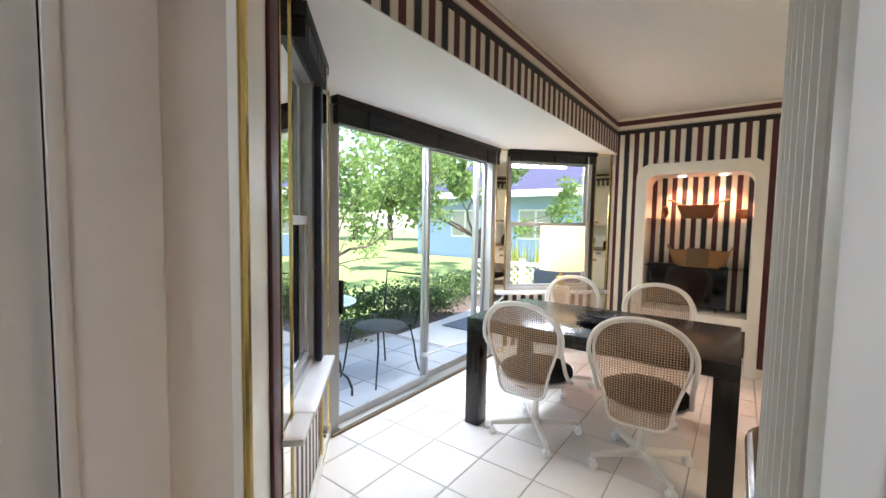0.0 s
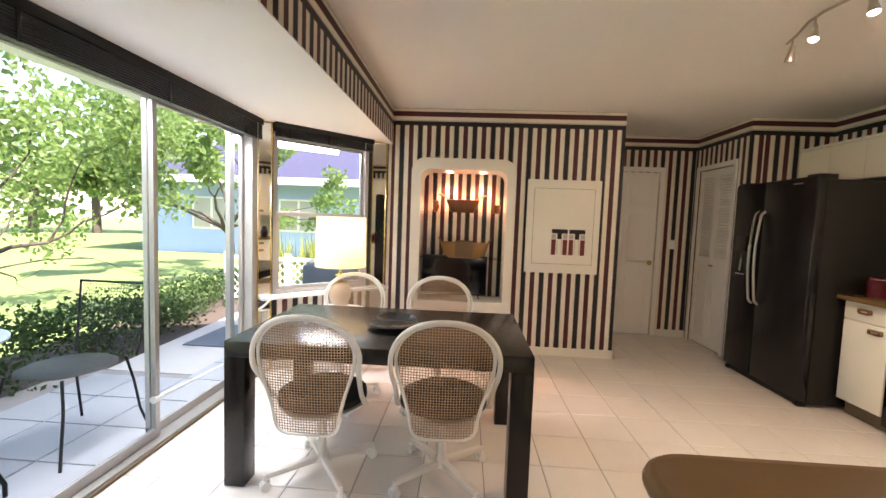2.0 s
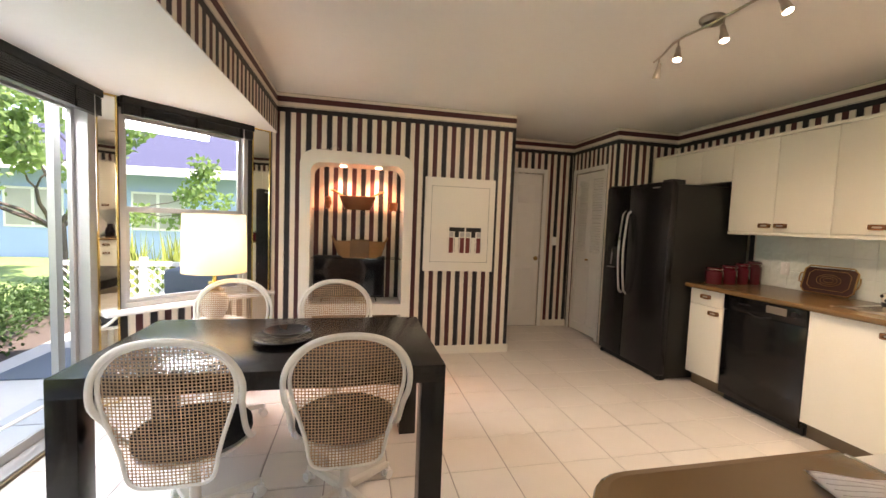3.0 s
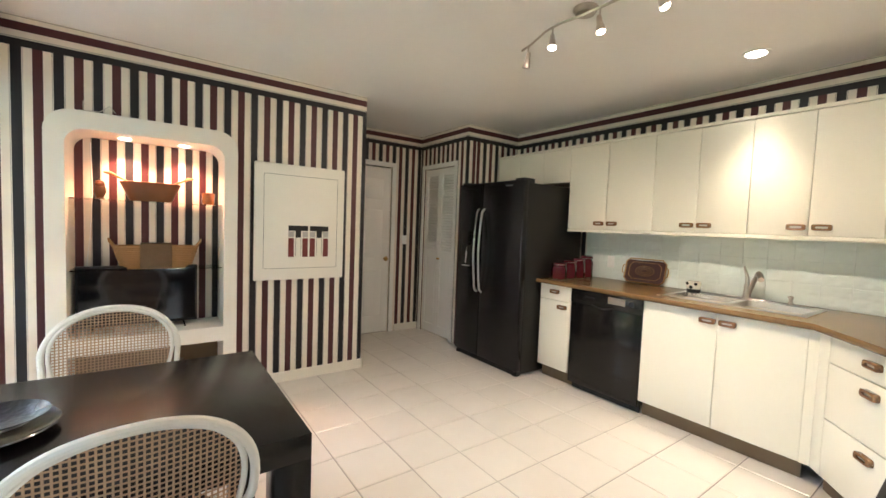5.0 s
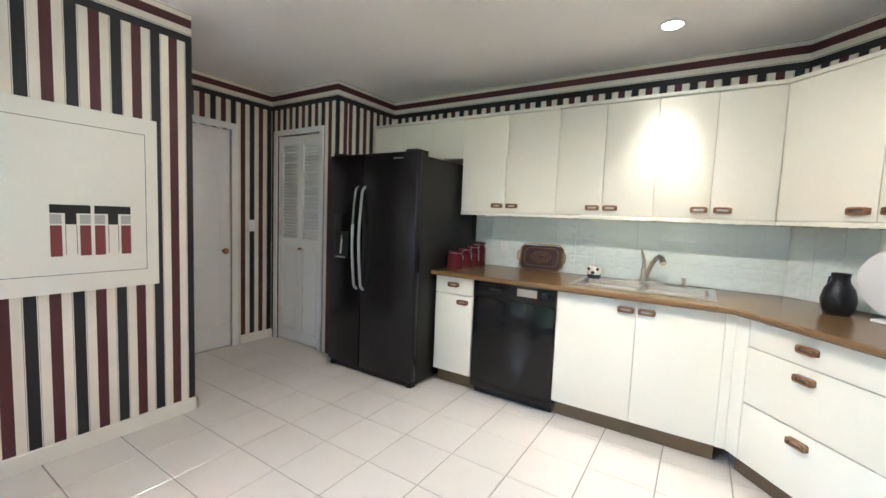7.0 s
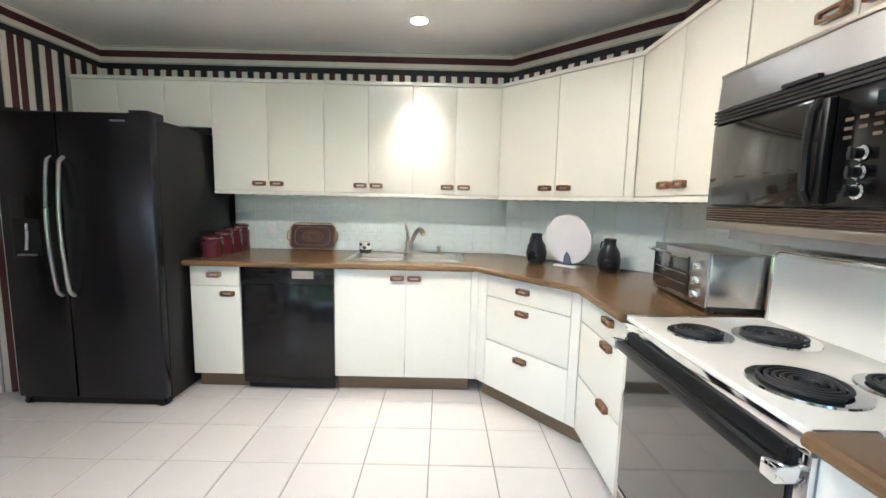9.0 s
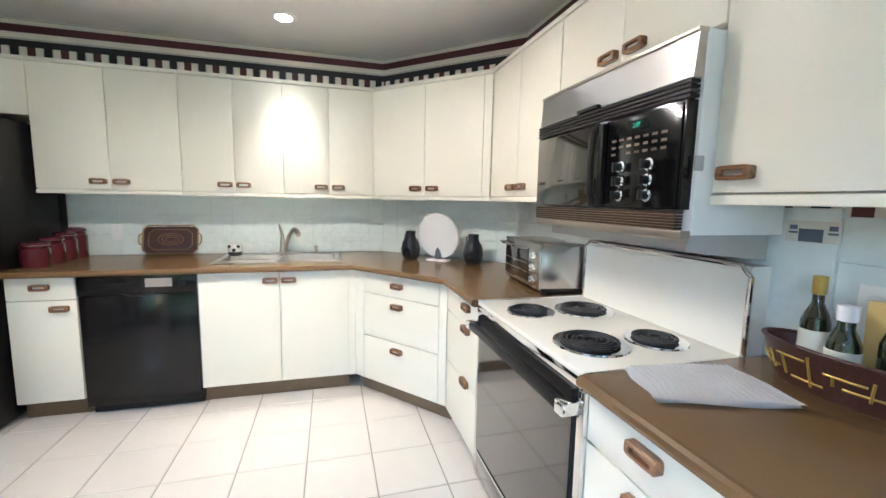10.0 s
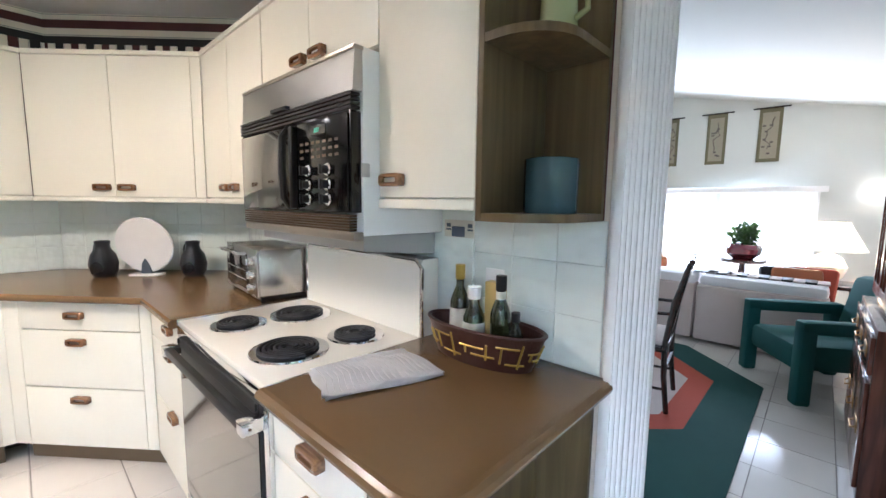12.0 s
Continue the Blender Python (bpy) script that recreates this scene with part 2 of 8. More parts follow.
M = dict(
    paper=wallpaper("striped_wallpaper"),
    ceiling=mat("ceiling_paint", (0.84, 0.815, 0.78), 0.9, bump=0.25, bump_scale=45, noise_amt=0.03),
    white=mat("white_paint", (0.80, 0.79, 0.76), 0.45, noise_amt=0.03, bump=0.05),
    trim=mat("gloss_trim_paint", (0.78, 0.74, 0.66), 0.35, noise_amt=0.04, bump=0.05),
    nichep=mat("niche_paint", (0.78, 0.755, 0.68), 0.4, noise_amt=0.03),
    pinkwall=mat("plaster_paint", (0.74, 0.66, 0.60), 0.8, noise_amt=0.05, bump=0.2),
    livwall=mat("living_wall_paint", (0.57, 0.58, 0.53), 0.85, noise_amt=0.03, bump=0.2),
    tile=mat("floor_tile_glaze", (0.70, 0.655, 0.60), 0.16, noise_amt=0.05, vary=0.05, scale=9, bump=0.05, bump_scale=7, dirt=0.04),
    grout=mat("floor_grout", (0.30, 0.275, 0.25), 0.9, noise_amt=0.15, scale=30),
    splash=mat("glazed_wall_tile", (0.74, 0.79, 0.735), 0.05, noise_amt=0.02, vary=0.02, bump=1.0, bump_scale=19),
    splashgrout=mat("wall_tile_grout", (0.62, 0.65, 0.63), 0.8, noise_amt=0.05),
    cab=mat("cream_laminate", (0.80, 0.765, 0.655), 0.38, noise_amt=0.03, scale=50, bump=0.08, bump_scale=150),
    cabside=mat("cream_laminate_edge", (0.70, 0.66, 0.55), 0.45),
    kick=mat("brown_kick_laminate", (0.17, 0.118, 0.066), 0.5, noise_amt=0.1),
    counter=mat("brown_laminate_counter", (0.165, 0.098, 0.042), 0.24, noise_amt=0.05, scale=70, bump=0.03, bump_scale=200),
    brownwood=wood("brown_shelf_laminate", (0.088, 0.062, 0.027), (0.145, 0.102, 0.046), (20, 20, 1.2), 0.45, 0.0),
    handle=wood("copper_oak_handle", (0.12, 0.056, 0.024), (0.28, 0.140, 0.058), (4, 60, 60), 0.25, 0.6),
    goldbox=mat("gold_card", (0.50, 0.36, 0.12), 0.5, noise_amt=0.1),
    navy=mat("navy_paper_strip", (0.020, 0.021, 0.033), 0.5, noise_amt=0.08),
    burgundy=mat("burgundy_strip", (0.085, 0.020, 0.022), 0.5, noise_amt=0.08),
    black=mat("black_gloss_enamel", (0.005, 0.005, 0.0055), 0.13, noise_amt=0.1, dirt=0.03),
    blacksteel=mat("black_stainless", (0.038, 0.038, 0.043), 0.24, 0.85, noise_amt=0.12, scale=3, dirt=0.04),
    blackmat=mat("black_satin", (0.007, 0.0068, 0.0068), 0.45, noise_amt=0.1),
    table=mat("black_lacquer", (0.008, 0.006, 0.0055), 0.24, noise_amt=0.15, scale=8, dirt=0.05, bump=0.04, bump_scale=300),
    steel=mat("brushed_steel", (0.52, 0.51, 0.50), 0.28, 1.0, noise_amt=0.08, scale=6, dirt=0.05),
    chrome=mat("chrome", (0.8, 0.8, 0.8), 0.08, 1.0, noise_amt=0.02),
    nickel=mat("brushed_nickel", (0.50, 0.45, 0.39), 0.3, 1.0, noise_amt=0.05),
    gold=mat("polished_gold_trim", (0.78, 0.58, 0.22), 0.15, 1.0, noise_amt=0.05),
    mirror=mat("mirror_silver", (0.86, 0.88, 0.86), 0.02, 1.0, noise_amt=0),
    glass=mat("window_glass", (1, 1, 1), 0.0, trans=1.0, noise_amt=0, ior=1.1),
    darkglass=mat("smoked_glass", (0.02, 0.018, 0.015), 0.05, noise_amt=0.0, coat=1.0),
    alu=mat("aluminium_frame", (0.44, 0.43, 0.42), 0.4, 0.5, noise_amt=0.06),
    bluegrey=mat("shaded_screen", (0.10, 0.12, 0.15), 0.7, noise_amt=0.1),
    enamel=mat("cream_enamel", (0.80, 0.765, 0.68), 0.2, noise_amt=0.02, coat=0.4),
    chairmetal=mat("cream_painted_tube", (0.74, 0.70, 0.62), 0.3, noise_amt=0.05, coat=0.3),
    cane=mat("woven_cane", (0.42, 0.27, 0.16), 0.6, noise_amt=0.2, scale=40),
    cushion=mat("black_cushion", (0.012, 0.011, 0.012), 0.8, noise_amt=0.2, bump=0.3, bump_scale=200),
    shade=mat("lamp_shade_linen", (0.84, 0.78, 0.64), 0.9, noise_amt=0.05, bump=0.3, bump_scale=250, emit=(1.0, 0.70, 0.34), strength=0.04),
    bulb=mat("lit_bulb", (1, 0.9, 0.8), 0.5, noise_amt=0, emit=(1.0, 0.80, 0.62), strength=7),
    coil=mat("iron_coil", (0.016, 0.016, 0.018), 0.5, noise_amt=0.2),
    redglass=mat("cranberry_enamel", (0.085, 0.008, 0.018), 0.12, noise_amt=0.1, coat=0.8),
    tray=mat("painted_tray", (0.055, 0.02, 0.014), 0.3, noise_amt=0.2),
    brass=mat("aged_brass", (0.42, 0.27, 0.11), 0.32, 0.9, noise_amt=0.15),
    bottle=mat("dark_green_glass", (0.012, 0.017, 0.006), 0.05, noise_amt=0.05, coat=1.0),
    label=mat("paper_label", (0.62, 0.60, 0.50), 0.7, noise_amt=0.05),
    gold_foil=mat("gold_foil", (0.45, 0.32, 0.07), 0.35, 0.7, noise_amt=0.1),
    leather=mat("brown_leather", (0.050, 0.018, 0.013), 0.35, noise_amt=0.15, bump=0.4, bump_scale=80),
    bronze=mat("dark_bronze", (0.11, 0.075, 0.05), 0.35, 0.7, noise_amt=0.1),
    sheer=mat("sheer_glare_sheet", (0.85, 0.85, 0.84), 0.9, noise_amt=0.02, trans=0.0),
    towel=mat("white_towel", (0.93, 0.92, 0.92), 0.9, noise_amt=0.02),
    towelline=mat("towel_stripe", (0.72, 0.68, 0.68), 0.95, noise_amt=0.2),
    vase=mat("black_ceramic", (0.01, 0.011, 0.014), 0.28, noise_amt=0.1, bump=0.6, bump_scale=70),
    marble=mat("white_marble", (0.78, 0.76, 0.74), 0.25, noise_amt=0.07, scale=14),
    wicker=mat("honey_wicker", (0.30, 0.16, 0.06), 0.6, noise_amt=0.25, scale=60, bump=0.5, bump_scale=120),
    bowlwood=mat("turned_wood", (0.15, 0.058, 0.022), 0.35, noise_amt=0.2, scale=12),
    screen=mat("tv_screen", (0.006, 0.006, 0.008), 0.07, noise_amt=0, coat=0.5),
    teal=mat("teal_enamel", (0.028, 0.066, 0.078), 0.22, noise_amt=0.1, scale=5),
    stone_blue=mat("patio_tile", (0.34, 0.35, 0.37), 0.4, noise_amt=0.08, vary=0.05, bump=0.2),
    concrete=mat("walk_concrete", (0.48, 0.46, 0.43), 0.8, noise_amt=0.1, bump=0.3),
    iron=mat("wrought_iron", (0.02, 0.022, 0.022), 0.5, 0.3, noise_amt=0.2),
    leaf=mat("leaf_green", (0.105, 0.165, 0.052), 0.5, noise_amt=0.35, scale=2.5, vary=0.1),
    leafdark=mat("hedge_green", (0.035, 0.075, 0.02), 0.55, noise_amt=0.35, scale=3),
    bark=mat("bark", (0.075, 0.058, 0.050), 0.9, noise_amt=0.3, bump=0.8, bump_scale=30),
    bluepaint=mat("blue_stucco", (0.36, 0.47, 0.74), 0.8, noise_amt=0.06, bump=0.3),
    roof=mat("slate_roof", (0.040, 0.042, 0.085), 0.8, noise_amt=0.15),
    teakrug=mat("teal_rug", (0.018, 0.07, 0.062), 0.95, noise_amt=0.15, scale=12, bump=0.6, bump_scale=180),
    coral=mat("coral_rug", (0.42, 0.085, 0.05), 0.95, noise_amt=0.1, bump=0.6, bump_scale=180),
    rugcream=mat("cream_rug", (0.58, 0.50, 0.46), 0.95, noise_amt=0.1, bump=0.6, bump_scale=180),
    sofa=mat("pale_sofa_fabric", (0.62, 0.53, 0.49), 0.9, noise_amt=0.05, bump=0.4, bump_scale=150),
    green=mat("teal_velvet", (0.008, 0.085, 0.080), 0.75, noise_amt=0.25, scale=10),
    darkwood=wood("dark_wood", (0.012, 0.006, 0.005), (0.045, 0.016, 0.010), (2, 20, 20), 0.25, 0.5),
    redwood=wood("red_rosewood", (0.07, 0.018, 0.012), (0.17, 0.05, 0.03), (20, 20, 1.5), 0.25, 0.6),
    tan=mat("tan_leather", (0.36, 0.12, 0.045), 0.5, noise_amt=0.1),
    scroll=mat("scroll_silk", (0.27, 0.24, 0.17), 0.8, noise_amt=0.15),
    scrollink=mat("scroll_ink", (0.10, 0.085, 0.07), 0.8, noise_amt=0.3),
)

for _n in M["splash"].node_tree.nodes:
    if _n.type == "BUMP":
        _n.inputs["Distance"].default_value = 0.009
    if _n.type == "TEX_NOISE" and abs(_n.inputs["Scale"].default_value - 19) < 0.01:
        _n.inputs["Detail"].default_value = 0.8

# thin cloth that lets daylight through
_nt = M["sheer"].node_tree
_tl = _nt.nodes.new("ShaderNodeBsdfTranslucent")
_tl.inputs["Color"].default_value = (0.9, 0.9, 0.9, 1)
_mx = _nt.nodes.new("ShaderNodeMixShader")
_mx.inputs["Fac"].default_value = 0.6
_nt.links.new(_nt.nodes["Principled BSDF"].outputs[0], _mx.inputs[1])
_nt.links.new(_tl.outputs[0], _mx.inputs[2])
_nt.links.new(_mx.outputs[0], _nt.nodes["Material Output"].inputs["Surface"])
_nt = M["shade"].node_tree
_tl = _nt.nodes.new("ShaderNodeBsdfTranslucent")
_tl.inputs["Color"].default_value = (0.92, 0.86, 0.72, 1)
_mx = _nt.nodes.new("ShaderNodeMixShader")
_mx.inputs["Fac"].default_value = 0.55
_nt.links.new(_nt.nodes["Principled BSDF"].outputs[0], _mx.inputs[1])
_nt.links.new(_tl.outputs[0], _mx.inputs[2])
_nt.links.new(_mx.outputs[0], _nt.nodes["Material Output"].inputs["Surface"])
# leaves let light through as well
for _k in ("leaf", "leafdark"):
    _nt = M[_k].node_tree
    _tl = _nt.nodes.new("ShaderNodeBsdfTranslucent")
    _tl.inputs["Color"].default_value = (0.26, 0.40, 0.10, 1) if _k == "leaf" else (0.07, 0.13, 0.03, 1)
    _mx = _nt.nodes.new("ShaderNodeMixShader")
    _mx.inputs["Fac"].default_value = 0.4
    _nt.links.new(_nt.nodes["Principled BSDF"].outputs[0], _mx.inputs[1])
    _nt.links.new(_tl.outputs[0], _mx.inputs[2])
    _nt.links.new(_mx.outputs[0], _nt.nodes["Material Output"].inputs["Surface"])

# grass: one sheet of ground with patches of blade colour
M["grass"] = mat("lawn", (0.15, 0.22, 0.07), 0.9, noise_amt=0.25, scale=9, bump=1.0, bump_scale=60)


# ---- mesh helpers ----
def part(name, bm, material, parent=None, label="", smooth=False, mats=None):
    """One mesh object under parent, from a bmesh in the parent's coordinates."""
    bmesh.ops.recalc_face_normals(bm, faces=bm.faces)
    me = bpy.data.meshes.new(name)
    bm.to_mesh(me)
    bm.free()
    for mm in (mats or [material]):
        me.materials.append(mm)
    if smooth:
        for p in me.polygons:
            p.use_smooth = True
        me.set_sharp_from_angle(angle=radians(35))
    ob = new(name, me)
    if parent:
        ob.parent = parent
    if label:
        ob["label"] = label
    return ob


def thing(name, m, label, category, group=""):
    ob = new(name)
    ob.empty_display_size = 0.1
    ob.matrix_basis = m
    return tagged(ob, label, category, group)


def add_box(bm, x0, x1, y0, y1, z0, z1, bev=0.0, m=None):
    g = bmesh.ops.create_cube(bm, size=1)
    vs = g["verts"]
    for v in vs:
        v.co = Vector(((x0 + x1) / 2 + v.co.x * (x1 - x0), (y0 + y1) / 2 + v.co.y * (y1 - y0), (z0 + z1) / 2 + v.co.z * (z1 - z0)))
    if bev:
        es = list({e for v in vs for e in v.link_edges})
        r = bmesh.ops.bevel(bm, geom=es, offset=bev, segments=2, profile=0.5, affect="EDGES")
        vs = list({v for f in r["faces"] for v in f.verts} | {v for v in vs if v.is_valid})
    if m is not None:
        for v in vs:
            v.co = m @ v.co
    return vs


def box(name, b, material, parent=None, label="", bev=0.0, m=None):
    bm = bmesh.new()
    add_box(bm, *b, bev=bev, m=m)
    return part(name, bm, material, parent, label, smooth=bev > 0)


def add_cyl(bm, p0, p1, r0, r1=None, seg=20, cap=True):
    p0, p1 = Vector(p0), Vector(p1)
    r1 = r0 if r1 is None else r1
    d = p1 - p0
    q = d.to_track_quat("Z", "Y").to_matrix().to_4x4()
    return bmesh.ops.create_cone(bm, cap_ends=cap, segments=seg, radius1=r0, radius2=r1, depth=d.length, matrix=Matrix.Translation((p0 + p1) / 2) @ q)["verts"]


def add_lathe(bm, profile, seg=28, m=None, sx=1.0, sy=1.0):
    """A turned shape from (radius, height) pairs."""
    rings = []
    m = m or Matrix()
    for r, z in profile:
        rings.append([bm.verts.new(m @ Vector((max(r, 1e-4) * sx * math.cos(2 * math.pi * i / seg), max(r, 1e-4) * sy * math.sin(2 * math.pi * i / seg), z))) for i in range(seg)])
    for a, b in zip(rings, rings[1:]):
        for i in range(seg):
            bm.faces.new((a[i], a[(i + 1) % seg], b[(i + 1) % seg], b[i]))
    for ring in (rings[0], rings[-1]):
        bm.faces.new(ring)
    return rings


def add_tube(bm, pts, r, seg=8, closed=False):
    """A round bar along a row of points."""
    pts = [Vector(p) for p in pts]
    n = len(pts)
    rings = []
    up = Vector((0, 0, 1))
    prev = None
    for i, p in enumerate(pts):
        a = pts[i - 1] if (i or closed) else p
        b = pts[(i + 1) % n] if (i < n - 1 or closed) else p
        t = (b - a).normalized()
        if prev is None:
            ref = up if abs(t.z) < 0.9 else Vector((1, 0, 0))
            u = t.cross(ref).normalized()
        else:
            u = (prev - t * prev.dot(t)).normalized()
        prev = u
        w = t.cross(u)
        rr = r[i] if isinstance(r, (list, tuple)) else r
        rings.append([bm.verts.new(p + (u * math.cos(2 * math.pi * k / seg) + w * math.sin(2 * math.pi * k / seg)) * rr) for k in range(seg)])
    pairs = list(zip(rings, rings[1:])) + ([(rings[-1], rings[0])] if closed else [])
    for a, b in pairs:
        for k in range(seg):
            bm.faces.new((a[k], a[(k + 1) % seg], b[(k + 1) % seg], b[k]))
    if not closed:
        bm.faces.new(rings[0])
        bm.faces.new(rings[-1])


def add_prism(bm, poly, z0, z1):
    """A flat polygon given height."""
    a = [bm.verts.new((x, y, z0)) for x, y in poly]
    b = [bm.verts.new((x, y, z1)) for x, y in poly]
    n = len(poly)
    bm.faces.new(a)
    bm.faces.new(b)
    for i in range(n):
        bm.faces.new((a[i], a[(i + 1) % n], b[(i + 1) % n], b[i]))
    return a, b


def prism(name, poly, z0, z1, material, parent=None, label="", bev=0.0):
    bm = bmesh.new()
    a, b = add_prism(bm, poly, z0, z1)
    if bev:
        es = [e for e in bm.edges if (e.verts[0] in b and e.verts[1] in b)]
        bmesh.ops.bevel(bm, geom=es, offset=bev, segments=3, profile=0.5, affect="EDGES")
    return part(name, bm, material, parent, label, smooth=bev > 0)


def wall(name, p0, p1, material, z0=0.0, z1=2.53, thick=0.12, holes=(), u0=0.0):
    """A wall whose room side runs from p0 to p1; its thickness lies to the right of that way. Holes: (u0, u1, z0, z1)."""
    p0, p1 = Vector((*p0, 0)), Vector((*p1, 0))
    d = (p1 - p0)
    length = d.length
    d.normalize()
    nrm = Vector((d.y, -d.x, 0))
    us = sorted({0.0, length, *[h[0] for h in holes], *[h[1] for h in holes]})
    bm = bmesh.new()
    uvl = bm.loops.layers.uv.new("UVMap")
    for a, b in zip(us, us[1:]):
        cuts = sorted((h[2], h[3]) for h in holes if h[0] < (a + b) / 2 < h[1])
        zs, z = [], z0
        for c0, c1 in cuts:
            if c0 > z:
                zs.append((z, c0))
            z = c1
        if z < z1:
            zs.append((z, z1))
        for c, e in zs:
            vs = add_box(bm, a, b, 0, thick, c, e)
    for f in bm.faces:
        for l in f.loops:
            l[uvl].uv = (l.vert.co.x + u0 + (l.vert.co.y * 1.0), l.vert.co.z)
    for v in bm.verts:
        v.co = p0 + d * v.co.x + nrm * v.co.y + Vector((0, 0, v.co.z))
    ob = part(name, bm, material)
    return tagged(ob, kind="structure")


def struct(ob, label="", category=""):
    return tagged(ob, label, category, kind="structure")


# ---- structure ----
CAT_W = "wall"
wall("wall_block", (1.765, 5.2), (-0.61, 5.2), M["paper"], holes=[(1.125, 2.135, 0.0, 1.95)], u0=0.049)
wall("wall_block_side", (1.765, 6.23), (1.765, 5.32), M["paper"], u0=0.1)
wall("wall_hall_end", (3.03, 6.23), (1.765, 6.23), M["paper"], holes=[(0.43, 1.19, 0.0, 2.08)], u0=0.03)
wall("wall_closet", (3.03, 5.27), (3.03, 6.23), M["paper"], holes=[(0.22, 0.86, 0.0, 2.09)], u0=0.06)
wall("wall_closet_front", (3.82, 5.27), (3.15, 5.27), M["paper"], u0=0.09)
wall("wall_sink", (3.82, 1.96), (3.82, 5.27), M["paper"], u0=0.02)
wall("wall_corner", (2.95, 1.09), (3.82, 1.96), M["paper"], u0=0.05)
wall("wall_range", (0.585, 1.09), (2.95, 1.09), M["paper"], thick=0.29, u0=0.12)
wall("wall_soffit", (-0.60, 5.2), (-0.60, 1.19), M["paper"], z0=2.156, thick=0.1, u0=0.10)
wall("wall_bay_angle", (-0.60, 1.19), (-0.435, 1.025), M["nichep"], thick=0.12, u0=0.045)
wall("wall_bay_near", (-1.56, 2.15), (-0.60, 1.19), M["paper"], z1=2.17, holes=[(0.52, 1.06, 0.675, 2.07)], u0=0.14)
wall("wall_bay_far", (-0.61, 5.2), (-1.56, 4.25), M["paper"], z1=2.17, holes=[(0.27, 1.205, 0.68, 2.08)], u0=0.0)
wall("wall_bay_door", (-1.56, 4.25), (-1.56, 2.15), M["white"], z1=2.17, holes=[(0.03, 2.07, 0.0, 2.10)])
# opening to the dining side
struct(box("wall_opening_header", (-0.45, 0.585, 0.80, 1.085, 2.12, 2.53), M["white"]))
struct(box("wall_dining_side", (-0.60, -0.45, -5.6, 1.035, 0, 4.0), M["pinkwall"]))
struct(box("wall_dining_back", (0.60, 5.2, 0.775, 0.795, 0, 4.2), M["livwall"]))
struct(box("wall_dining_upper", (-0.42, 0.60, 0.775, 0.795, 2.2, 4.2), M["livwall"]))
struct(box("wall_living_east", (5.2, 5.32, -5.6, 0.79, 0, 4.2), M["livwall"]))
wall("wall_living_far", (-0.42, -5.6), (5.2, -5.6), M["livwall"], z1=4.2, holes=[(0.66, 4.3, 0.15, 1.67)])
for n, x0, x1, y0, y1 in (("jamb_lining", 0.545, 0.584, 0.795, 1.088), ("kitchen_casing", 0.545, 0.566, 1.088, 1.116)):
    struct(box("trim_jamb", (x0, x1, y0, y1, 0, 2.12), M["white"]))
bm = bmesh.new()
for y in (0.83, 0.87, 0.92, 0.97, 1.02, 1.06, 1.10):
    add_cyl(bm, (0.545, y, 0), (0.545, y, 2.12), 0.009, seg=10)
struct(part("trim_jamb_reeds", bm, M["white"], smooth=True))
bm = bmesh.new()
add_box(bm, 0.538, 0.66, 0.760, 0.795, 0, 2.2, 0.004)
for x in (0.565, 0.59, 0.62, 0.645):
    add_cyl(bm, (x, 0.760, 0), (x, 0.760, 2.2), 0.009, seg=10)
struct(part("trim_casing", bm, M["white"], smooth=True))
bm = bmesh.new()
add_box(bm, -0.45, -0.422, 0.700, 0.868, 0, 2.2, 0.004)
add_box(bm, -0.45, -0.416, 0.700, 0.725, 0, 2.2, 0.006)
struct(part("trim_casing", bm, M["pinkwall"], smooth=True))
bm = bmesh.new()
add_tube(bm, [(-0.440, 1.040, 0), (-0.440, 1.040, 2.53)], 0.012)
struct(part("trim_corner_bead", bm, M["gold"]))

# ceilings
struct(box("ceiling_kitchen", (-0.75, 4.1, 0.80, 6.5, 2.53, 2.60), M["ceiling"]), "flat painted kitchen ceiling", "ceiling")
struct(prism("ceiling_bay", [(-0.598, 1.08), (-0.598, 5.2), (-0.62, 5.2), (-1.60, 4.26), (-1.60, 2.14)], 2.15, 2.156, M["ceiling"]), "low painted ceiling over the window bay", "ceiling")
bm = bmesh.new()
vs = add_box(bm, -0.5, 5.3, -5.7, 0.79, 0, 0.1)
for v in vs:
    v.co.z += 2.76 + 0.205 * v.co.x
struct(part("ceiling_living", bm, M["livwall"]), "sloping pale ceiling of the living room", "ceiling")
# unseen eave slab, added only to hold the sun off bay and patio
bm = bmesh.new()
add_prism(bm, [(-0.75, 0.9), (-0.75, 5.6), (-1.9, 5.0), (-2.7, 4.6), (-2.7, 1.6), (-1.9, 1.2)], 2.32, 2.42)
struct(part("roof_overhang", bm, M["white"]), "unseen slab added outside to keep sun off the patio", "roof")

# floor base; its tiles come last
struct(prism("floor", [(-1.56, 2.15), (-0.45, 1.04), (-0.45, -5.6), (5.2, -5.6), (5.2, 0.78), (4.0, 6.4), (1.6, 6.4), (-0.5, 5.6), (-0.5, 5.31), (-1.56, 4.25)], -0.10, -0.004, M["grout"]), "pale glazed tile floor with grey grout", "floor")

# skirtings
def skirting(name, p0, p1):
    p0, p1 = Vector((*p0, 0)), Vector((*p1, 0))
    d = (p1 - p0).normalized()
    n = Vector((-d.y, d.x, 0))
    bm = bmesh.new()
    q = [p0, p1, p1 + n * 0.014, p0 + n * 0.014]
    a, b = add_prism(bm, [(v.x, v.y) for v in q], 0, 0.088)
    bmesh.ops.bevel(bm, geom=[e for e in bm.edges if e.verts[0] in b and e.verts[1] in b], offset=0.006, segments=2, affect="EDGES")
    return struct(part(name, bm, M["trim"], smooth=True))


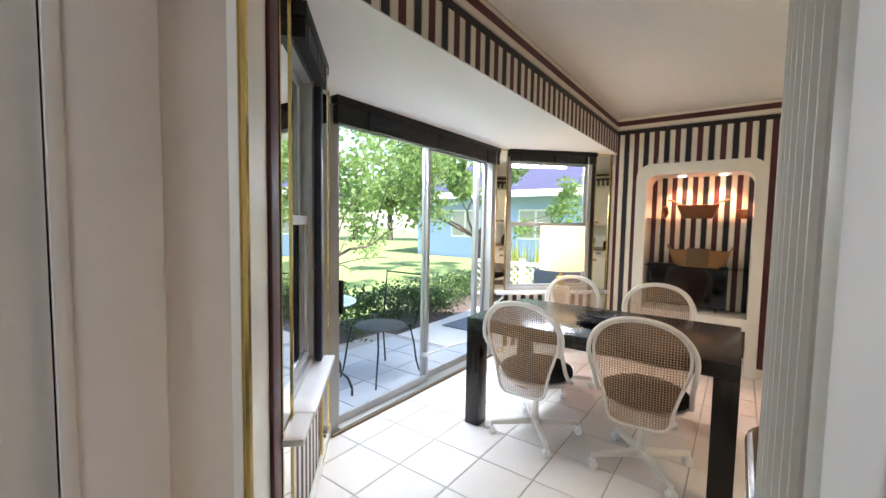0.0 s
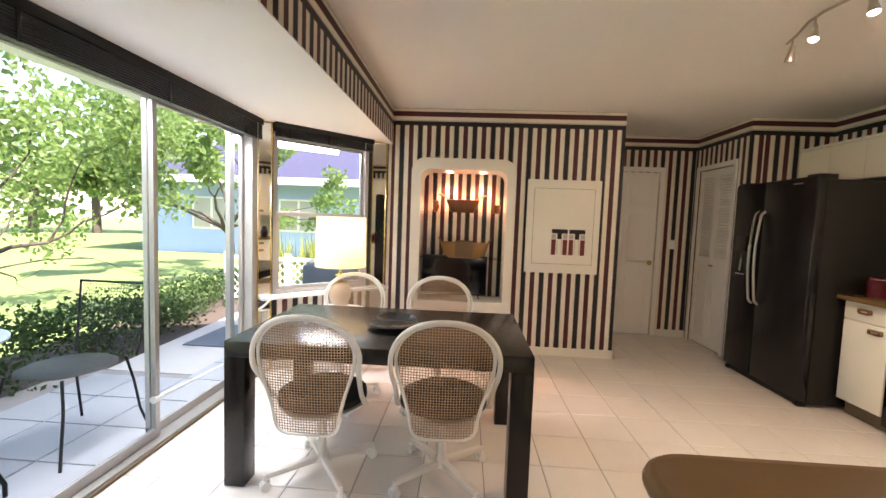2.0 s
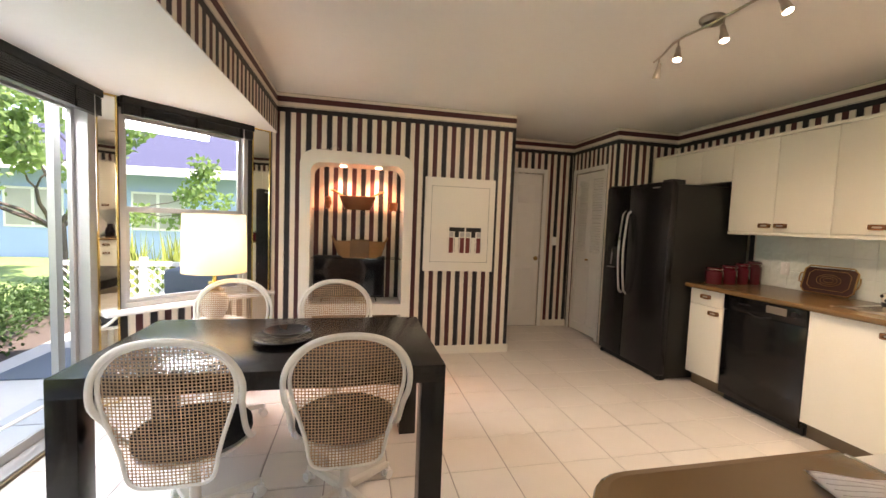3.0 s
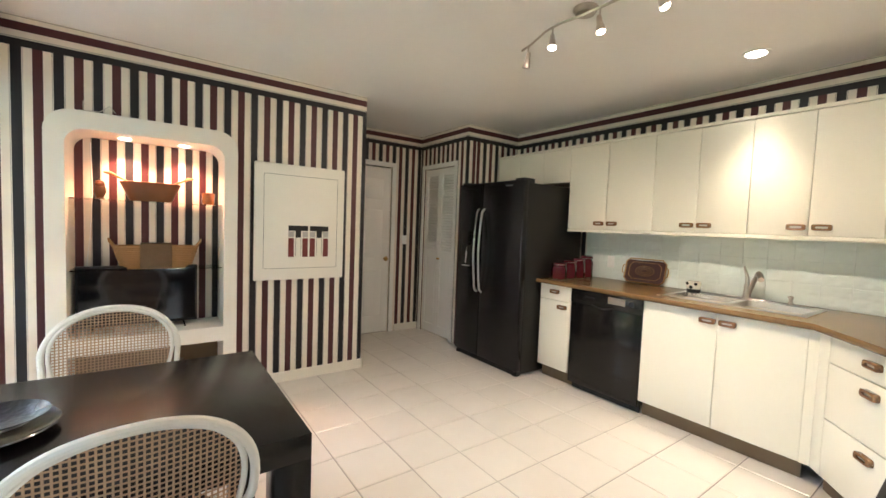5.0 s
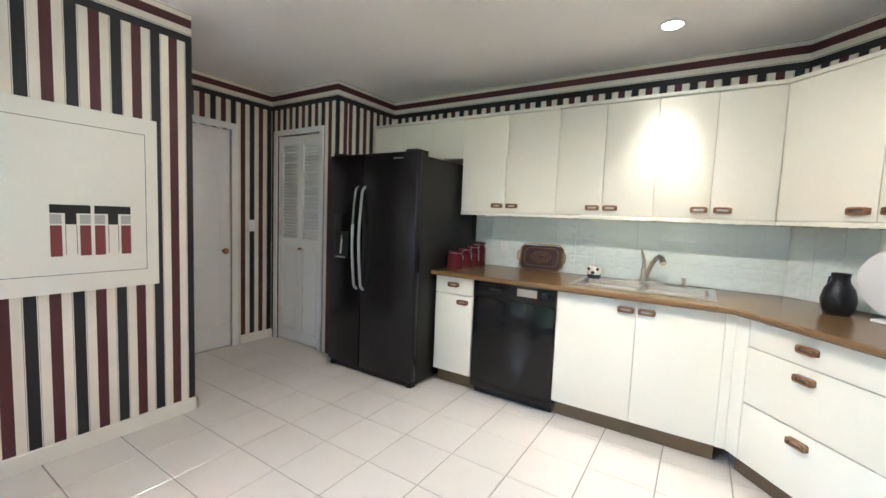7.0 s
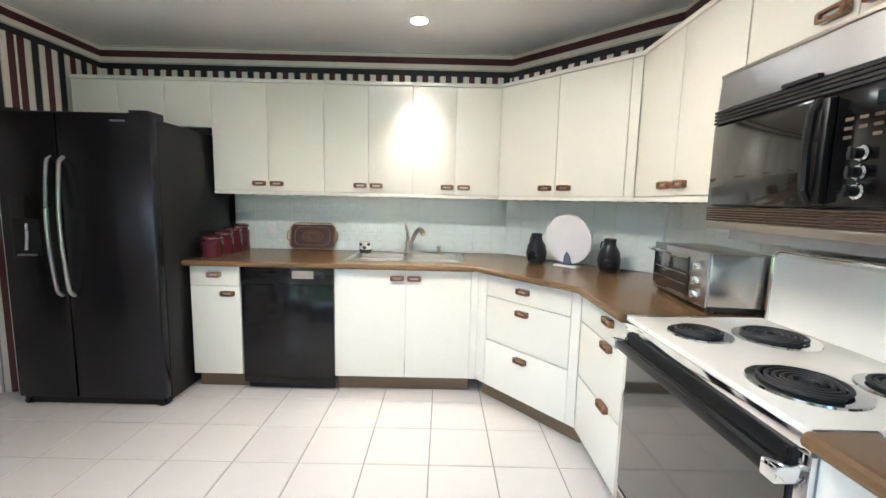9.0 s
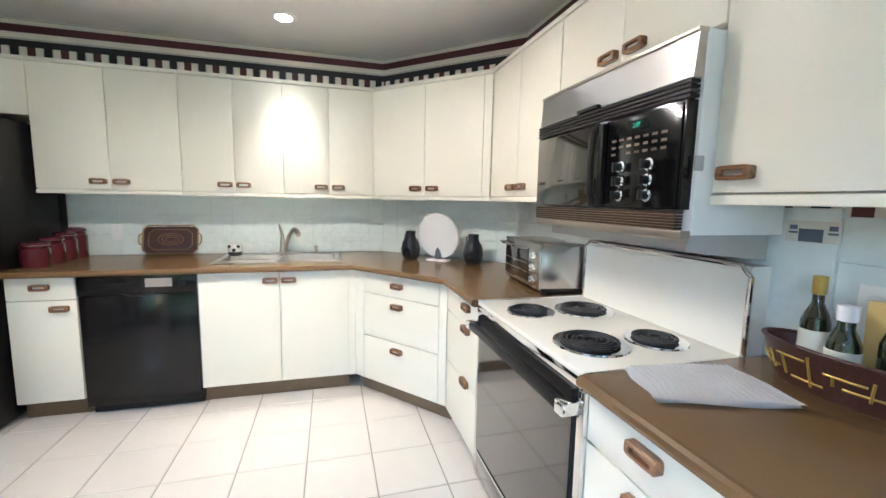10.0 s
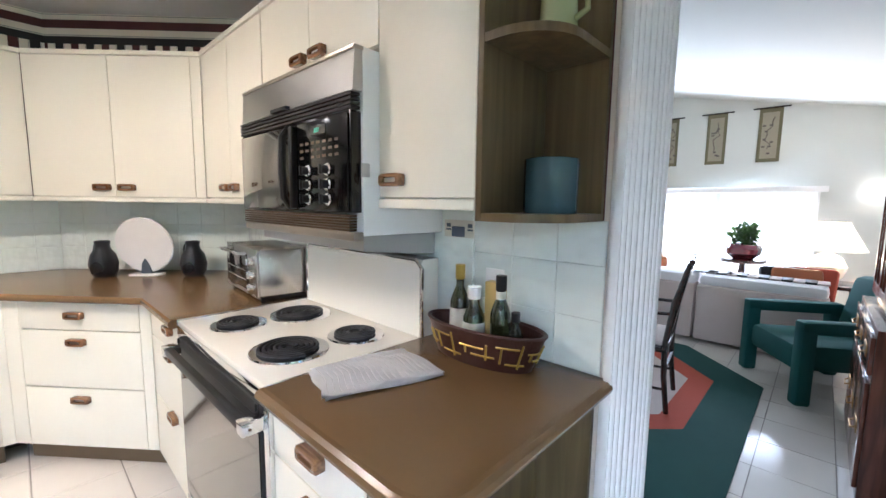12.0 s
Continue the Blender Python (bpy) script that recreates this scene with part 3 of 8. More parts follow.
skirting("baseboard", (1.779, 5.2), (0.69, 5.2))
skirting("baseboard", (1.765, 6.2), (1.765, 5.186))
skirting("baseboard", (3.03, 6.23), (2.68, 6.23))
skirting("baseboard", (-0.45, 5.2), (-0.61, 5.2))
skirting("baseboard", (-0.61, 5.2), (-1.56, 4.25))
skirting("baseboard", (-1.56, 2.15), (-0.46, 1.05))


# ---- windows and doors ----
def frame_m(p0, p1):
    """Local frame of a wall: x along it from p0, y into its thickness, z up."""
    p0, p1 = Vector((*p0, 0)), Vector((*p1, 0))
    d = (p1 - p0).normalized()
    return Matrix(((d.x, d.y, 0, p0.x), (d.y, -d.x, 0, p0.y), (0, 0, 1, 0), (0, 0, 0, 1)))


def sash_window(name, m, u0, u1, z0, z1, label):
    w = struct(thing(name, Matrix(), label, "window"))
    def pc(n, boxes, material, lab="", parent=w, bev=0.002):
        bm = bmesh.new()
        for b in boxes:
            add_box(bm, *b, bev=bev, m=m)
        return part(n, bm, material, parent, lab)
    t = 0.035
    mid = 1.385
    pc("window_frame", [(u0, u0 + t, 0.005, 0.1, z0, z1), (u1 - t, u1, 0.005, 0.1, z0, z1), (u0, u1, 0.006, 0.1, z1 - t, z1), (u0, u1, 0.006, 0.1, z0, z0 + t)], M["alu"], "grey-white aluminium window frame")
    a, b = u0 + t, u1 - t
    s1 = pc("lower_sash", [(a, a + 0.03, 0.025, 0.05, z0 + t, mid + 0.02), (b - 0.03, b, 0.025, 0.05, z0 + t, mid + 0.02), (a, b, 0.024, 0.05, mid - 0.02, mid + 0.02), (a, b, 0.024, 0.05, z0 + t, z0 + t + 0.03)], M["alu"])
    s2 = pc("upper_sash", [(a, a + 0.025, 0.055, 0.08, mid - 0.02, z1 - t), (b - 0.025, b, 0.055, 0.08, mid - 0.02, z1 - t), (a, b, 0.056, 0.08, mid - 0.02, mid + 0.01), (a, b, 0.056, 0.08, z1 - t - 0.03, z1 - t)], M["alu"])
    for s, y, c, e in ((s1, 0.037, z0 + t + 0.03, mid - 0.02), (s2, 0.067, mid + 0.01, z1 - t - 0.03)):
        p = pc("pane", [(a + 0.02, b - 0.02, y, y + 0.004, c, e)], M["glass"], "clear glass pane", s, 0)
        p.visible_shadow = False
    return w


mN = frame_m((-1.56, 2.15), (-0.43, 1.02))
mF = frame_m((-0.61, 5.2), (-1.56, 4.25))
sash_window("window_near", mN, 0.52, 1.06, 0.675, 2.07, "aluminium single-hung window in the angled bay wall above a marble sill")
sash_window("window_far", mF, 0.27, 1.205, 0.68, 2.08, "aluminium single-hung window in the angled bay wall behind the table lamp")


def loose(name, boxes, material, m, label, category, bev=0.002, group=""):
    bm = bmesh.new()
    for b in boxes:
        add_box(bm, *b, bev=bev, m=m)
    return tagged(part(name, bm, material, smooth=bev > 0), label, category, group)


loose("window_sill", [(0.44, 1.09, -0.09, 0.04, 0.650, 0.676), (1.089, 1.28, -0.085, -0.017, 0.651, 0.675)], M["marble"], mN, "white marble window sill under the bay window", "window sill", 0.004)
loose("window_sill", [(0.06, 1.32, -0.10, 0.02, 0.65, 0.68)], M["marble"], mF, "pale marble window sill behind the lamp", "window sill", 0.004)


def mirror_panel(m, u0, u1, z0, z1, label):
    t = thing("mirror", m @ pose((u0 + u1) / 2, 0, z0), label, "mirror", "gold-edged mirror strips beside the bay windows")
    h, w = z1 - z0, (u1 - u0) / 2
    box("glass", (-w + 0.008, w - 0.008, -0.010, -0.001, 0.008, h - 0.008), M["mirror"], t, "silvered mirror glass")
    bm = bmesh.new()
    for a, b, c, e in ((-w, -w + 0.012, 0, h), (w - 0.012, w, 0, h), (-w + 0.012, w - 0.012, 0, 0.012), (-w + 0.012, w - 0.012, h - 0.012, h)):
        add_box(bm, a, b, -0.016, -0.001, c, e, 0.002)
    part("frame", bm, M["gold"], t, "thin polished gold edging")
    return t


mirror_panel(mN, 1.09, 1.255, 0.02, 2.148, "tall narrow mirror with gold edges on the angled bay wall")
struct(box("trim_strip", (1.262, 1.352, -0.012, -0.0005, 0.0, 2.148), M["burgundy"], None, "", 0.002, m=mN))
loose("window_reveal", [(0.475, 0.535, -0.035, 0.0, 0.677, 2.03)], M["navy"], mN, "dark navy strip of wall between window and mirror", "window trim", 0.003)
mirror_panel(mN, 0.07, 0.36, 0.02, 2.148, "narrow mirror strip with gold edges by the sliding door")
mirror_panel(mF, 0.06, 0.24, 0.02, 2.148, "narrow mirror strip with gold edges by the striped wall")
mirror_panel(mF, 1.215, 1.335, 0.02, 2.148, "narrow mirror strip with gold edges by the sliding door frame")


def blind(m, u0, u1, z, h, label):
    t = thing("blind", m @ pose((u0 + u1) / 2, 0, z), label, "blind", "raised black blinds of the bay")
    w = (u1 - u0) / 2
    box("headrail", (-w, w, -0.065, -0.005, h - 0.05, h), M["blackmat"], t, "black headrail", 0.004)
    bm = bmesh.new()
    n = 9
    for i in range(n):
        z0 = (h - 0.052) * i / n
        add_box(bm, -w + 0.01, w - 0.01, -0.058, -0.012, z0, z0 + (h - 0.052) / n * 0.72)
    part("slats", bm, M["blackmat"], t, "stacked black slats")
    for u in (-w * 0.75, 0, w * 0.75):
        box("tape", (u - 0.008, u + 0.008, -0.062, -0.0595, -0.004, h - 0.05), M["black"], t)
    bm = bmesh.new()
    add_tube(bm, [(-w + 0.1, -0.068, h - 0.05), (-w + 0.1, -0.07, -0.75)], 0.0022, 6)
    part("cord", bm, M["white"], t, "thin white pull cord")
    return t


mD = frame_m((-1.56, 4.25), (-1.56, 2.15))
blind(mF, 0.25, 1.205, 2.03, 0.122, "raised black blind over the far bay window")
blind(mN, 0.48, 1.08, 2.03, 0.122, "raised black blind over the near bay window")
b = blind(mD, 0.0, 2.08, 1.985, 0.167, "long raised black blind over the sliding glass door")

# sliding door
sd = struct(thing("door_sliding", Matrix(), "white aluminium sliding glass door with two panels, closed, onto the patio", "sliding door"))
bm = bmesh.new()
for bx in ((0.0, 0.075, -0.012, 0.11, 0, 2.10), (2.03, 2.10, -0.012, 0.11, 0, 2.10), (0.075, 2.03, 0.0, 0.11, 2.04, 2.10), (0.075, 2.03, -0.03, 0.11, -0.004, 0.028)):
    add_box(bm, *bx, bev=0.003, m=mD)
part("door_frame", bm, M["alu"], sd, "white-grey aluminium door frame and track")
box("threshold", (0.0, 2.10, -0.045, -0.03, -0.004, 0.016), M["kick"], sd, "dark threshold strip", m=mD)
for n, u0, u1, y in (("fixed_panel", 0.075, 1.078, 0.06), ("sliding_panel", 1.045, 2.03, 0.02)):
    bm = bmesh.new()
    for bx in ((u0, u0 + 0.034, y, y + 0.03, 0.028, 2.04), (u1 - 0.034, u1, y, y + 0.03, 0.028, 2.04), (u0, u1, y + 0.001, y + 0.03, 1.99, 2.04), (u0, u1, y + 0.001, y + 0.03, 0.028, 0.085)):
        add_box(bm, *bx, bev=0.003, m=mD)
    pn = part(n, bm, M["alu"], sd, "aluminium-framed glass panel")
    g = box("pane", (u0 + 0.034, u1 - 0.034, y + 0.012, y + 0.018, 0.085, 1.99), M["glass"], pn, "clear glass pane", m=mD)
    g.visible_shadow = False
bm = bmesh.new()
add_box(bm, 1.985, 2.005, -0.012, 0.02, 0.78, 1.0, 0.004, m=mD)
part("handle", bm, M["blackmat"], sd, "black pull handle")
bm = bmesh.new()
add_tube(bm, [mD @ Vector(p) for p in ((0.10, 0.03, 0.22), (1.06, 0.03, 0.26))], 0.009, 8)
add_cyl(bm, mD @ Vector((1.05, 0.03, 0.26)), mD @ Vector((1.09, 0.03, 0.262)), 0.022, seg=14)
tagged(part("security_bar", bm, M["white"], smooth=True), "white security bar with a black end across the sliding door", "security bar")

# hall door
HD = frame_m((3.03, 6.23), (1.765, 6.23))
dr = struct(thing("door_hall", Matrix(), "white panelled interior door, closed, with a brass knob", "door"))
bm = bmesh.new()
x0, x1 = 1.19 - 0.755, 1.185
add_box(bm, x0, x1, 0.02, 0.055, 0.008, 2.075, m=HD)
ob = part("door_slab", bm, M["white"], dr)
bm = bmesh.new()
for a in (x0 + 0.10, x0 + 0.41):
    for c, e in ((0.22, 0.80), (0.95, 1.55), (1.68, 1.93)):
        add_box(bm, a, a + 0.24, 0.012, 0.021, c, e, 0.006, m=HD)
part("door_panel", bm, M["white"], dr, smooth=True)
bm = bmesh.new()
for bx in ((0.375, 0.43, -0.016, 0.0, 0, 2.14), (1.19, 1.245, -0.016, 0.0, 0, 2.14), (0.43, 1.19, -0.016, 0.0, 2.08, 2.14)):
    add_box(bm, *bx, bev=0.003, m=HD)
part("door_casing", bm, M["white"], dr)
bm = bmesh.new()
add_cyl(bm, HD @ Vector((0.50, 0.02, 0.94)), HD @ Vector((0.50, -0.02, 0.94)), 0.014)
add_lathe(bm, [(0.012, 0), (0.026, 0.006), (0.030, 0.02), (0.022, 0.035), (0.008, 0.04)], 20, HD @ pose(0.50, -0.012, 0.94, 90))
part("door_knob", bm, M["brass"], dr, "brass door knob", smooth=True)

# closet bifold
BF = frame_m((3.03, 5.27), (3.03, 6.23))
bf = struct(thing("door_closet", Matrix(), "white louvred bifold closet door with two leaves, closed", "closet door"))
bm = bmesh.new()
for bx in ((0.17, 0.22, -0.016, 0.0, 0, 2.14), (0.86, 0.91, -0.016, 0.0, 0, 2.14), (0.22, 0.86, -0.016, 0.0, 2.09, 2.14)):
    add_box(bm, *bx, bev=0.003, m=BF)
part("door_casing", bm, M["white"], bf)
for a in (0.225, 0.5425):
    e = a + 0.3125
    bm = bmesh.new()
    for bx in ((a, a + 0.045, 0.02, 0.048, 0.015, 2.08), (e - 0.045, e, 0.02, 0.048, 0.015, 2.08), (a + 0.045, e - 0.045, 0.02, 0.048, 0.015, 0.12), (a + 0.045, e - 0.045, 0.02, 0.048, 0.98, 1.06), (a + 0.045, e - 0.045, 0.02, 0.048, 2.0, 2.08), (a + 0.045, e - 0.045, 0.03, 0.042, 0.12, 0.98)):
        add_box(bm, *bx, bev=0.0015, m=BF)
    add_box(bm, a + 0.065, e - 0.065, 0.024, 0.03, 0.15, 0.95, 0.003, m=BF)
    add_box(bm, a + 0.045, e - 0.045, 0.041, 0.046, 1.06, 2.0, m=BF)
    leaf = part("leaf", bm, M["white"], bf, "white louvred door leaf")
    slat = None
    for i in range(29):
        z = 1.075 + i * 0.0325
        if slat is None:
            bm = bmesh.new()
            add_box(bm, -0.1125, 0.1125, -0.016, 0.016, -0.0035, 0.0035)
            slat = bm
            me = bpy.data.meshes.new("slat")
            bm.to_mesh(me)
            bm.free()
            me.materials.append(M["white"])
        s = new("slat", me)
        s.parent = leaf
        s.matrix_basis = BF @ pose((a + e) / 2, 0.033, z, 38, 0, 0)
bm = bmesh.new()
add_cyl(bm, BF @ Vector((0.515, 0.02, 0.97)), BF @ Vector((0.515, -0.012, 0.97)), 0.012)
part("door_knob", bm, M["brass"], bf, "small brass knob", smooth=True)


def plate(m, label, kind="outlet"):
    t = thing("wall_switch" if kind == "switch" else "wall_outlet", m, label, "light switch" if kind == "switch" else "power outlet")
    box("cover_plate", (-0.036, 0.036, -0.006, 0.0, -0.057, 0.057), M["white"], t, "", 0.003)
    if kind == "switch":
        box("toggle", (-0.006, 0.006, -0.016, -0.006, -0.012, 0.012), M["white"], t, "", 0.001)
    else:
        bm = bmesh.new()
        for z in (-0.02, 0.02):
            add_cyl(bm, (0, -0.004, z), (0, -0.0085, z), 0.016, seg=16)
        part("socket", bm, M["white"], t)
    return t


plate(pose(2.80, 6.228, 1.18), "white light switch on the striped wall by the hall door", "switch")


# ---- kitchen cabinets and appliances ----
# A run's local frame: x to the right as one faces it, y into the cabinet, the door faces at y = 0.
SINK = pose(3.125, 0, 0, 0, 0, -90)          # local x = -world y


def run_frame(a, b):
    """Frame with its x from a to b along the cabinet fronts."""
    a, b = Vector((*a, 0)), Vector((*b, 0))
    return Matrix.Translation(a) @ pose(0, 0, 0, 0, 0, math.degrees(math.atan2((b - a).y, (b - a).x)))


_handle_mesh = {}


def pull(parent, x, z, w=0.095, h=0.038, lab="copper-toned wooden pull with a metal inset"):
    """A flat ring-shaped pull."""
    if w not in _handle_mesh:
        bm = bmesh.new()
        n = 28
        def ring(rx, rz, y):
            out = []
            for i in range(n):
                t = 2 * math.pi * i / n
                c, s = math.cos(t), math.sin(t)
                out.append(bm.verts.new((rx * math.copysign(abs(c) ** 0.35, c), y, rz * math.copysign(abs(s) ** 0.35, s))))
            return out
        rings = [ring(w / 2, h / 2, 0.0), ring(w / 2, h / 2, -0.020), ring(w / 2 - 0.004, h / 2 - 0.004, -0.024), ring(w / 2 - 0.015, h / 2 - 0.011, -0.024), ring(w / 2 - 0.018, h / 2 - 0.013, -0.020), ring(w / 2 - 0.018, h / 2 - 0.013, 0.0)]
        for a, b in zip(rings, rings[1:] + rings[:1]):
            for i in range(n):
                bm.faces.new((a[i], a[(i + 1) % n], b[(i + 1) % n], b[i]))
        for f in bm.faces:
            f.material_index = 0
        vs = add_box(bm, -w / 2 + 0.015, w / 2 - 0.015, -0.013, -0.001, -h / 2 + 0.010, h / 2 - 0.010)
        for f in {f for v in vs for f in v.link_faces}:
            f.material_index = 1
        bmesh.ops.recalc_face_normals(bm, faces=bm.faces)
        me = bpy.data.meshes.new("handle")
        bm.to_mesh(me)
        bm.free()
        me.materials.append(M["handle"])
        me.materials.append(M["nickel"])
        for p in me.polygons:
            p.use_smooth = True
        me.set_sharp_from_angle(angle=radians(35))
        _handle_mesh[w] = me
    o = new("handle", _handle_mesh[w])
    o.parent = parent
    o.matrix_basis = pose(x, -0.001, z)
    o["label"] = lab
    return o


def cabinet(name, m, w, d, z0, z1, fronts, label, category="kitchen cabinet", group="cream kitchen cabinets", kick=True, front_mat="cab", gap=0.0018):
    """A cabinet unit: body, and fronts as (kind, x0, x1, z0, z1, pulls)."""
    t = thing(name, m, label, category, group)
    bm = bmesh.new()
    add_box(bm, 0.0005, w - 0.0005, 0.020, d, z0, z1)
    part("body", bm, M["cabside"], t)
    for kind, a, b, c, e, pulls in fronts:
        bm = bmesh.new()
        add_box(bm, a + gap, b - gap, 0.0, 0.019, c + gap, e - gap, 0.0015)
        f = part(kind, bm, M[front_mat], t, smooth=True)
        for px_, pz in pulls:
            pull(f, px_, pz)
    if kick:
        box("toe_kick", (0.0, w, 0.075, 0.09, 0.0, z0), M["kick"], t, "brown laminate toe kick")
    return t


LZ0, LZ1 = 0.118, 0.884
Z = lambda y: SINK @ pose(-y, 0, 0)
cabinet("base_cabinet", Z(4.205), 0.337, 0.685, LZ0, LZ1, [("drawer", 0, 0.337, 0.745, 0.882, [(0.168, 0.822)]), ("door", 0, 0.337, LZ0, 0.742, [(0.255, 0.692)])], "narrow cream base cabinet with one drawer beside the fridge", )
cabinet("base_cabinet", Z(3.225), 0.935, 0.685, LZ0, LZ1, [("door", 0, 0.487, LZ0, 0.882, [(0.43, 0.822)]), ("door", 0.487, 0.935, LZ0, 0.882, [(0.545, 0.822)])], "wide cream sink cabinet with two closed doors")
A, B = (3.125, 2.245), (2.525, 1.745)
DG = run_frame(A, B)
DL = (Vector(B) - Vector(A)).length
prism("filler", [(3.125, 2.29), (3.125, 2.245), (3.19, 2.20), (3.19, 2.29)], LZ0, 0.882, M["cab"], None).name = "cabinet_filler"
tagged(bpy.data.objects["cabinet_filler"], "narrow cream filler strip at the cabinet corner", "cabinet filler")
cabinet("corner_cabinet", DG, DL, 0.45, LZ0, LZ1, [("filler", 0, 0.085, LZ0, 0.882, []), ("drawer", 0.085, DL - 0.06, 0.735, 0.882, [(0.39, 0.812)]), ("drawer", 0.085, DL - 0.06, 0.435, 0.732, [(0.39, 0.675)]), ("drawer", 0.085, DL - 0.06, LZ0, 0.432, [(0.39, 0.375)]), ("filler", DL - 0.06, DL, LZ0, 0.882, [])], "cream corner base cabinet with three drawers set across the corner")
RG = pose(0, 1.745, 0, 0, 0, 180)            # range wall: local x = -world x
R = lambda x: RG @ pose(-x, 0, 0)
cabinet("base_cabinet", R(2.52), 0.54, 0.65, LZ0, LZ1, [("drawer", 0, 0.54, 0.735, 0.882, [(0.36, 0.835)]), ("drawer", 0, 0.54, 0.435, 0.732, [(0.36, 0.720)]), ("drawer", 0, 0.54, LZ0, 0.432, [(0.36, 0.44)])], "cream base cabinet with three drawers beside the range")
cabinet("base_cabinet", R(1.165), 0.40, 0.65, LZ0, LZ1, [("drawer", 0, 0.40, 0.735, 0.882, [(0.21, 0.822)]), ("drawer", 0, 0.40, 0.465, 0.732, [(0.21, 0.688)]), ("drawer", 0, 0.40, LZ0, 0.432, [(0.21, 0.40)])], "cream base cabinet with three drawers under the brown counter end")
# open end shelf of the base run
es = thing("end_shelf", R(0.765), "brown laminate open shelf unit at the end of the base cabinets", "shelf unit")
box("back", (0.0, 0.175, 0.625, 0.64, 0.06, 0.884), M["brownwood"], es)
box("side", (0.0, 0.015, 0.004, 0.625, 0.0, 0.884), M["brownwood"], es)


def round_shelf(parent, w, d, z, t=0.02, name="shelf", mat_="brownwood", r=0.13):
    pts = [(0.015, 0.0)]
    pts += [(w - r + r * math.sin(a), r - r * math.cos(a)) for a in [i * math.pi / 16 for i in range(9)]]
    pts += [(w, d), (0.015, d)]
    return prism(name, pts, z, z + t, M[mat_], parent)


for z in (0.10, 0.46):
    round_shelf(es, 0.175, 0.62, z)

# counters
ct = thing("countertop", Matrix(), "warm brown laminate countertop with a sink, between fridge and range", "countertop")
pts = [(3.815, 4.222), (3.088, 4.222), (3.088, 2.262), (2.50, 1.772), (1.982, 1.772), (1.982, 1.095), (2.948, 1.095), (3.815, 1.962)]
# with an opening for the sink
bm = bmesh.new()
SX0, SX1, SY0, SY1 = 3.245, 3.735, 2.345, 3.175
outer = pts
def ring_prism(bm, polys, z0, z1):
    for poly in polys:
        add_prism(bm, poly, z0, z1)
ring_prism(bm, [[(3.088, 4.222), (3.815, 4.222), (3.815, SY1), (3.088, SY1)], [(3.088, SY1), (SX0, SY1), (SX0, SY0), (3.088, SY0)], [(SX1, SY1), (3.815, SY1), (3.815, SY0), (SX1, SY0)],
                [(3.088, SY0), (3.815, SY0), (3.815, 1.962), (2.948, 1.095), (1.982, 1.095), (1.982, 1.772), (2.50, 1.772), (3.088, 2.262)]], 0.885, 0.920)
part("worktop", bm, M["counter"], ct)
bm = bmesh.new()
add_tube(bm, [(3.088, 4.222, 0.9025), (3.088, 2.262, 0.9025), (2.50, 1.772, 0.9025), (1.985, 1.772, 0.9025)], 0.0185, 10)
part("edge", bm, M["counter"], ct, "rolled front edge of the counter", smooth=True)
ct2 = thing("countertop", Matrix(), "brown laminate counter end with a rounded corner beside the range", "countertop")
pts = [(1.163, 1.095), (1.163, 1.772)] + [(0.65 - 0.09 * math.sin(a), 1.682 + 0.09 * math.cos(a)) for a in [i * math.pi / 12 for i in range(7)]] + [(0.56, 1.095)]
prism("worktop", pts, 0.885, 0.920, M["counter"], ct2, "", 0.004)
bm = bmesh.new()
add_tube(bm, [(x, y, 0.9025) for x, y in pts[1:]], 0.0185, 10)
part("edge", bm, M["counter"], ct2, "rolled front edge of the counter", smooth=True)

# upper cabinets
US = pose(3.47, 0, 0, 0, 0, -90)
U = lambda y: US @ pose(-y, 0, 0)
UZ0, UZ1 = 1.372, 2.175


def upper(name, m, w, z0, splits, pulls, label, d=0.345, hz=1.452, trim=True, filler=0.0):
    fr = []
    for (a, b), ps in zip(zip(splits, splits[1:]), pulls):
        fr.append(("door", a, b, z0 + (0.028 if trim else 0), UZ1, [(p, hz) for p in ps]))
    if filler:
        fr.append(("filler", w - filler, w, z0 + 0.028, UZ1, []))
    t = cabinet(name, m, w, d, z0, UZ1, fr, label, "kitchen wall cabinet", "cream wall cabinets", kick=False)
    if trim:
        box("bottom_rail", (0.001, w - 0.001, -0.004, 0.019, z0 - 0.002, z0 + 0.024), M["cab"], t, "", 0.002)
    box("top_rail", (0.001, w - 0.001, -0.006, 0.019, UZ1 + 0.002, UZ1 + 0.026), M["cab"], t, "", 0.002)
    return t


upper("wall_cabinet", U(5.215), 1.01, 1.85, [0, 0.33, 0.67, 1.01], [[], [], []], "shallow cream cabinet above the fridge", trim=False)
upper("wall_cabinet", U(4.205), 0.82, UZ0, [0, 0.405, 0.82], [[0.34], [0.47]], "cream wall cabinet with two closed doors beside the fridge")
upper("wall_cabinet", U(3.385), 0.655, UZ0, [0, 0.33, 0.655], [[0.27], [0.39]], "cream wall cabinet with two closed doors above the sink")
upper("wall_cabinet", U(2.73), 0.645, UZ0, [0, 0.32, 0.645], [[0.262], [0.385]], "cream wall cabinet with two closed doors lit by the ceiling spot")
UD = run_frame((3.47, 2.085), (2.765, 1.40))
UDL = math.hypot(0.705, 0.685)
upper("wall_cabinet", UD, UDL, UZ0, [0, 0.47, UDL - 0.06], [[0.40], [0.54]], "cream corner wall cabinet with two doors set across the corner", d=0.22, filler=0.06)
UR = pose(0, 1.40, 0, 0, 0, 180)
V = lambda x: UR @ pose(-x, 0, 0)
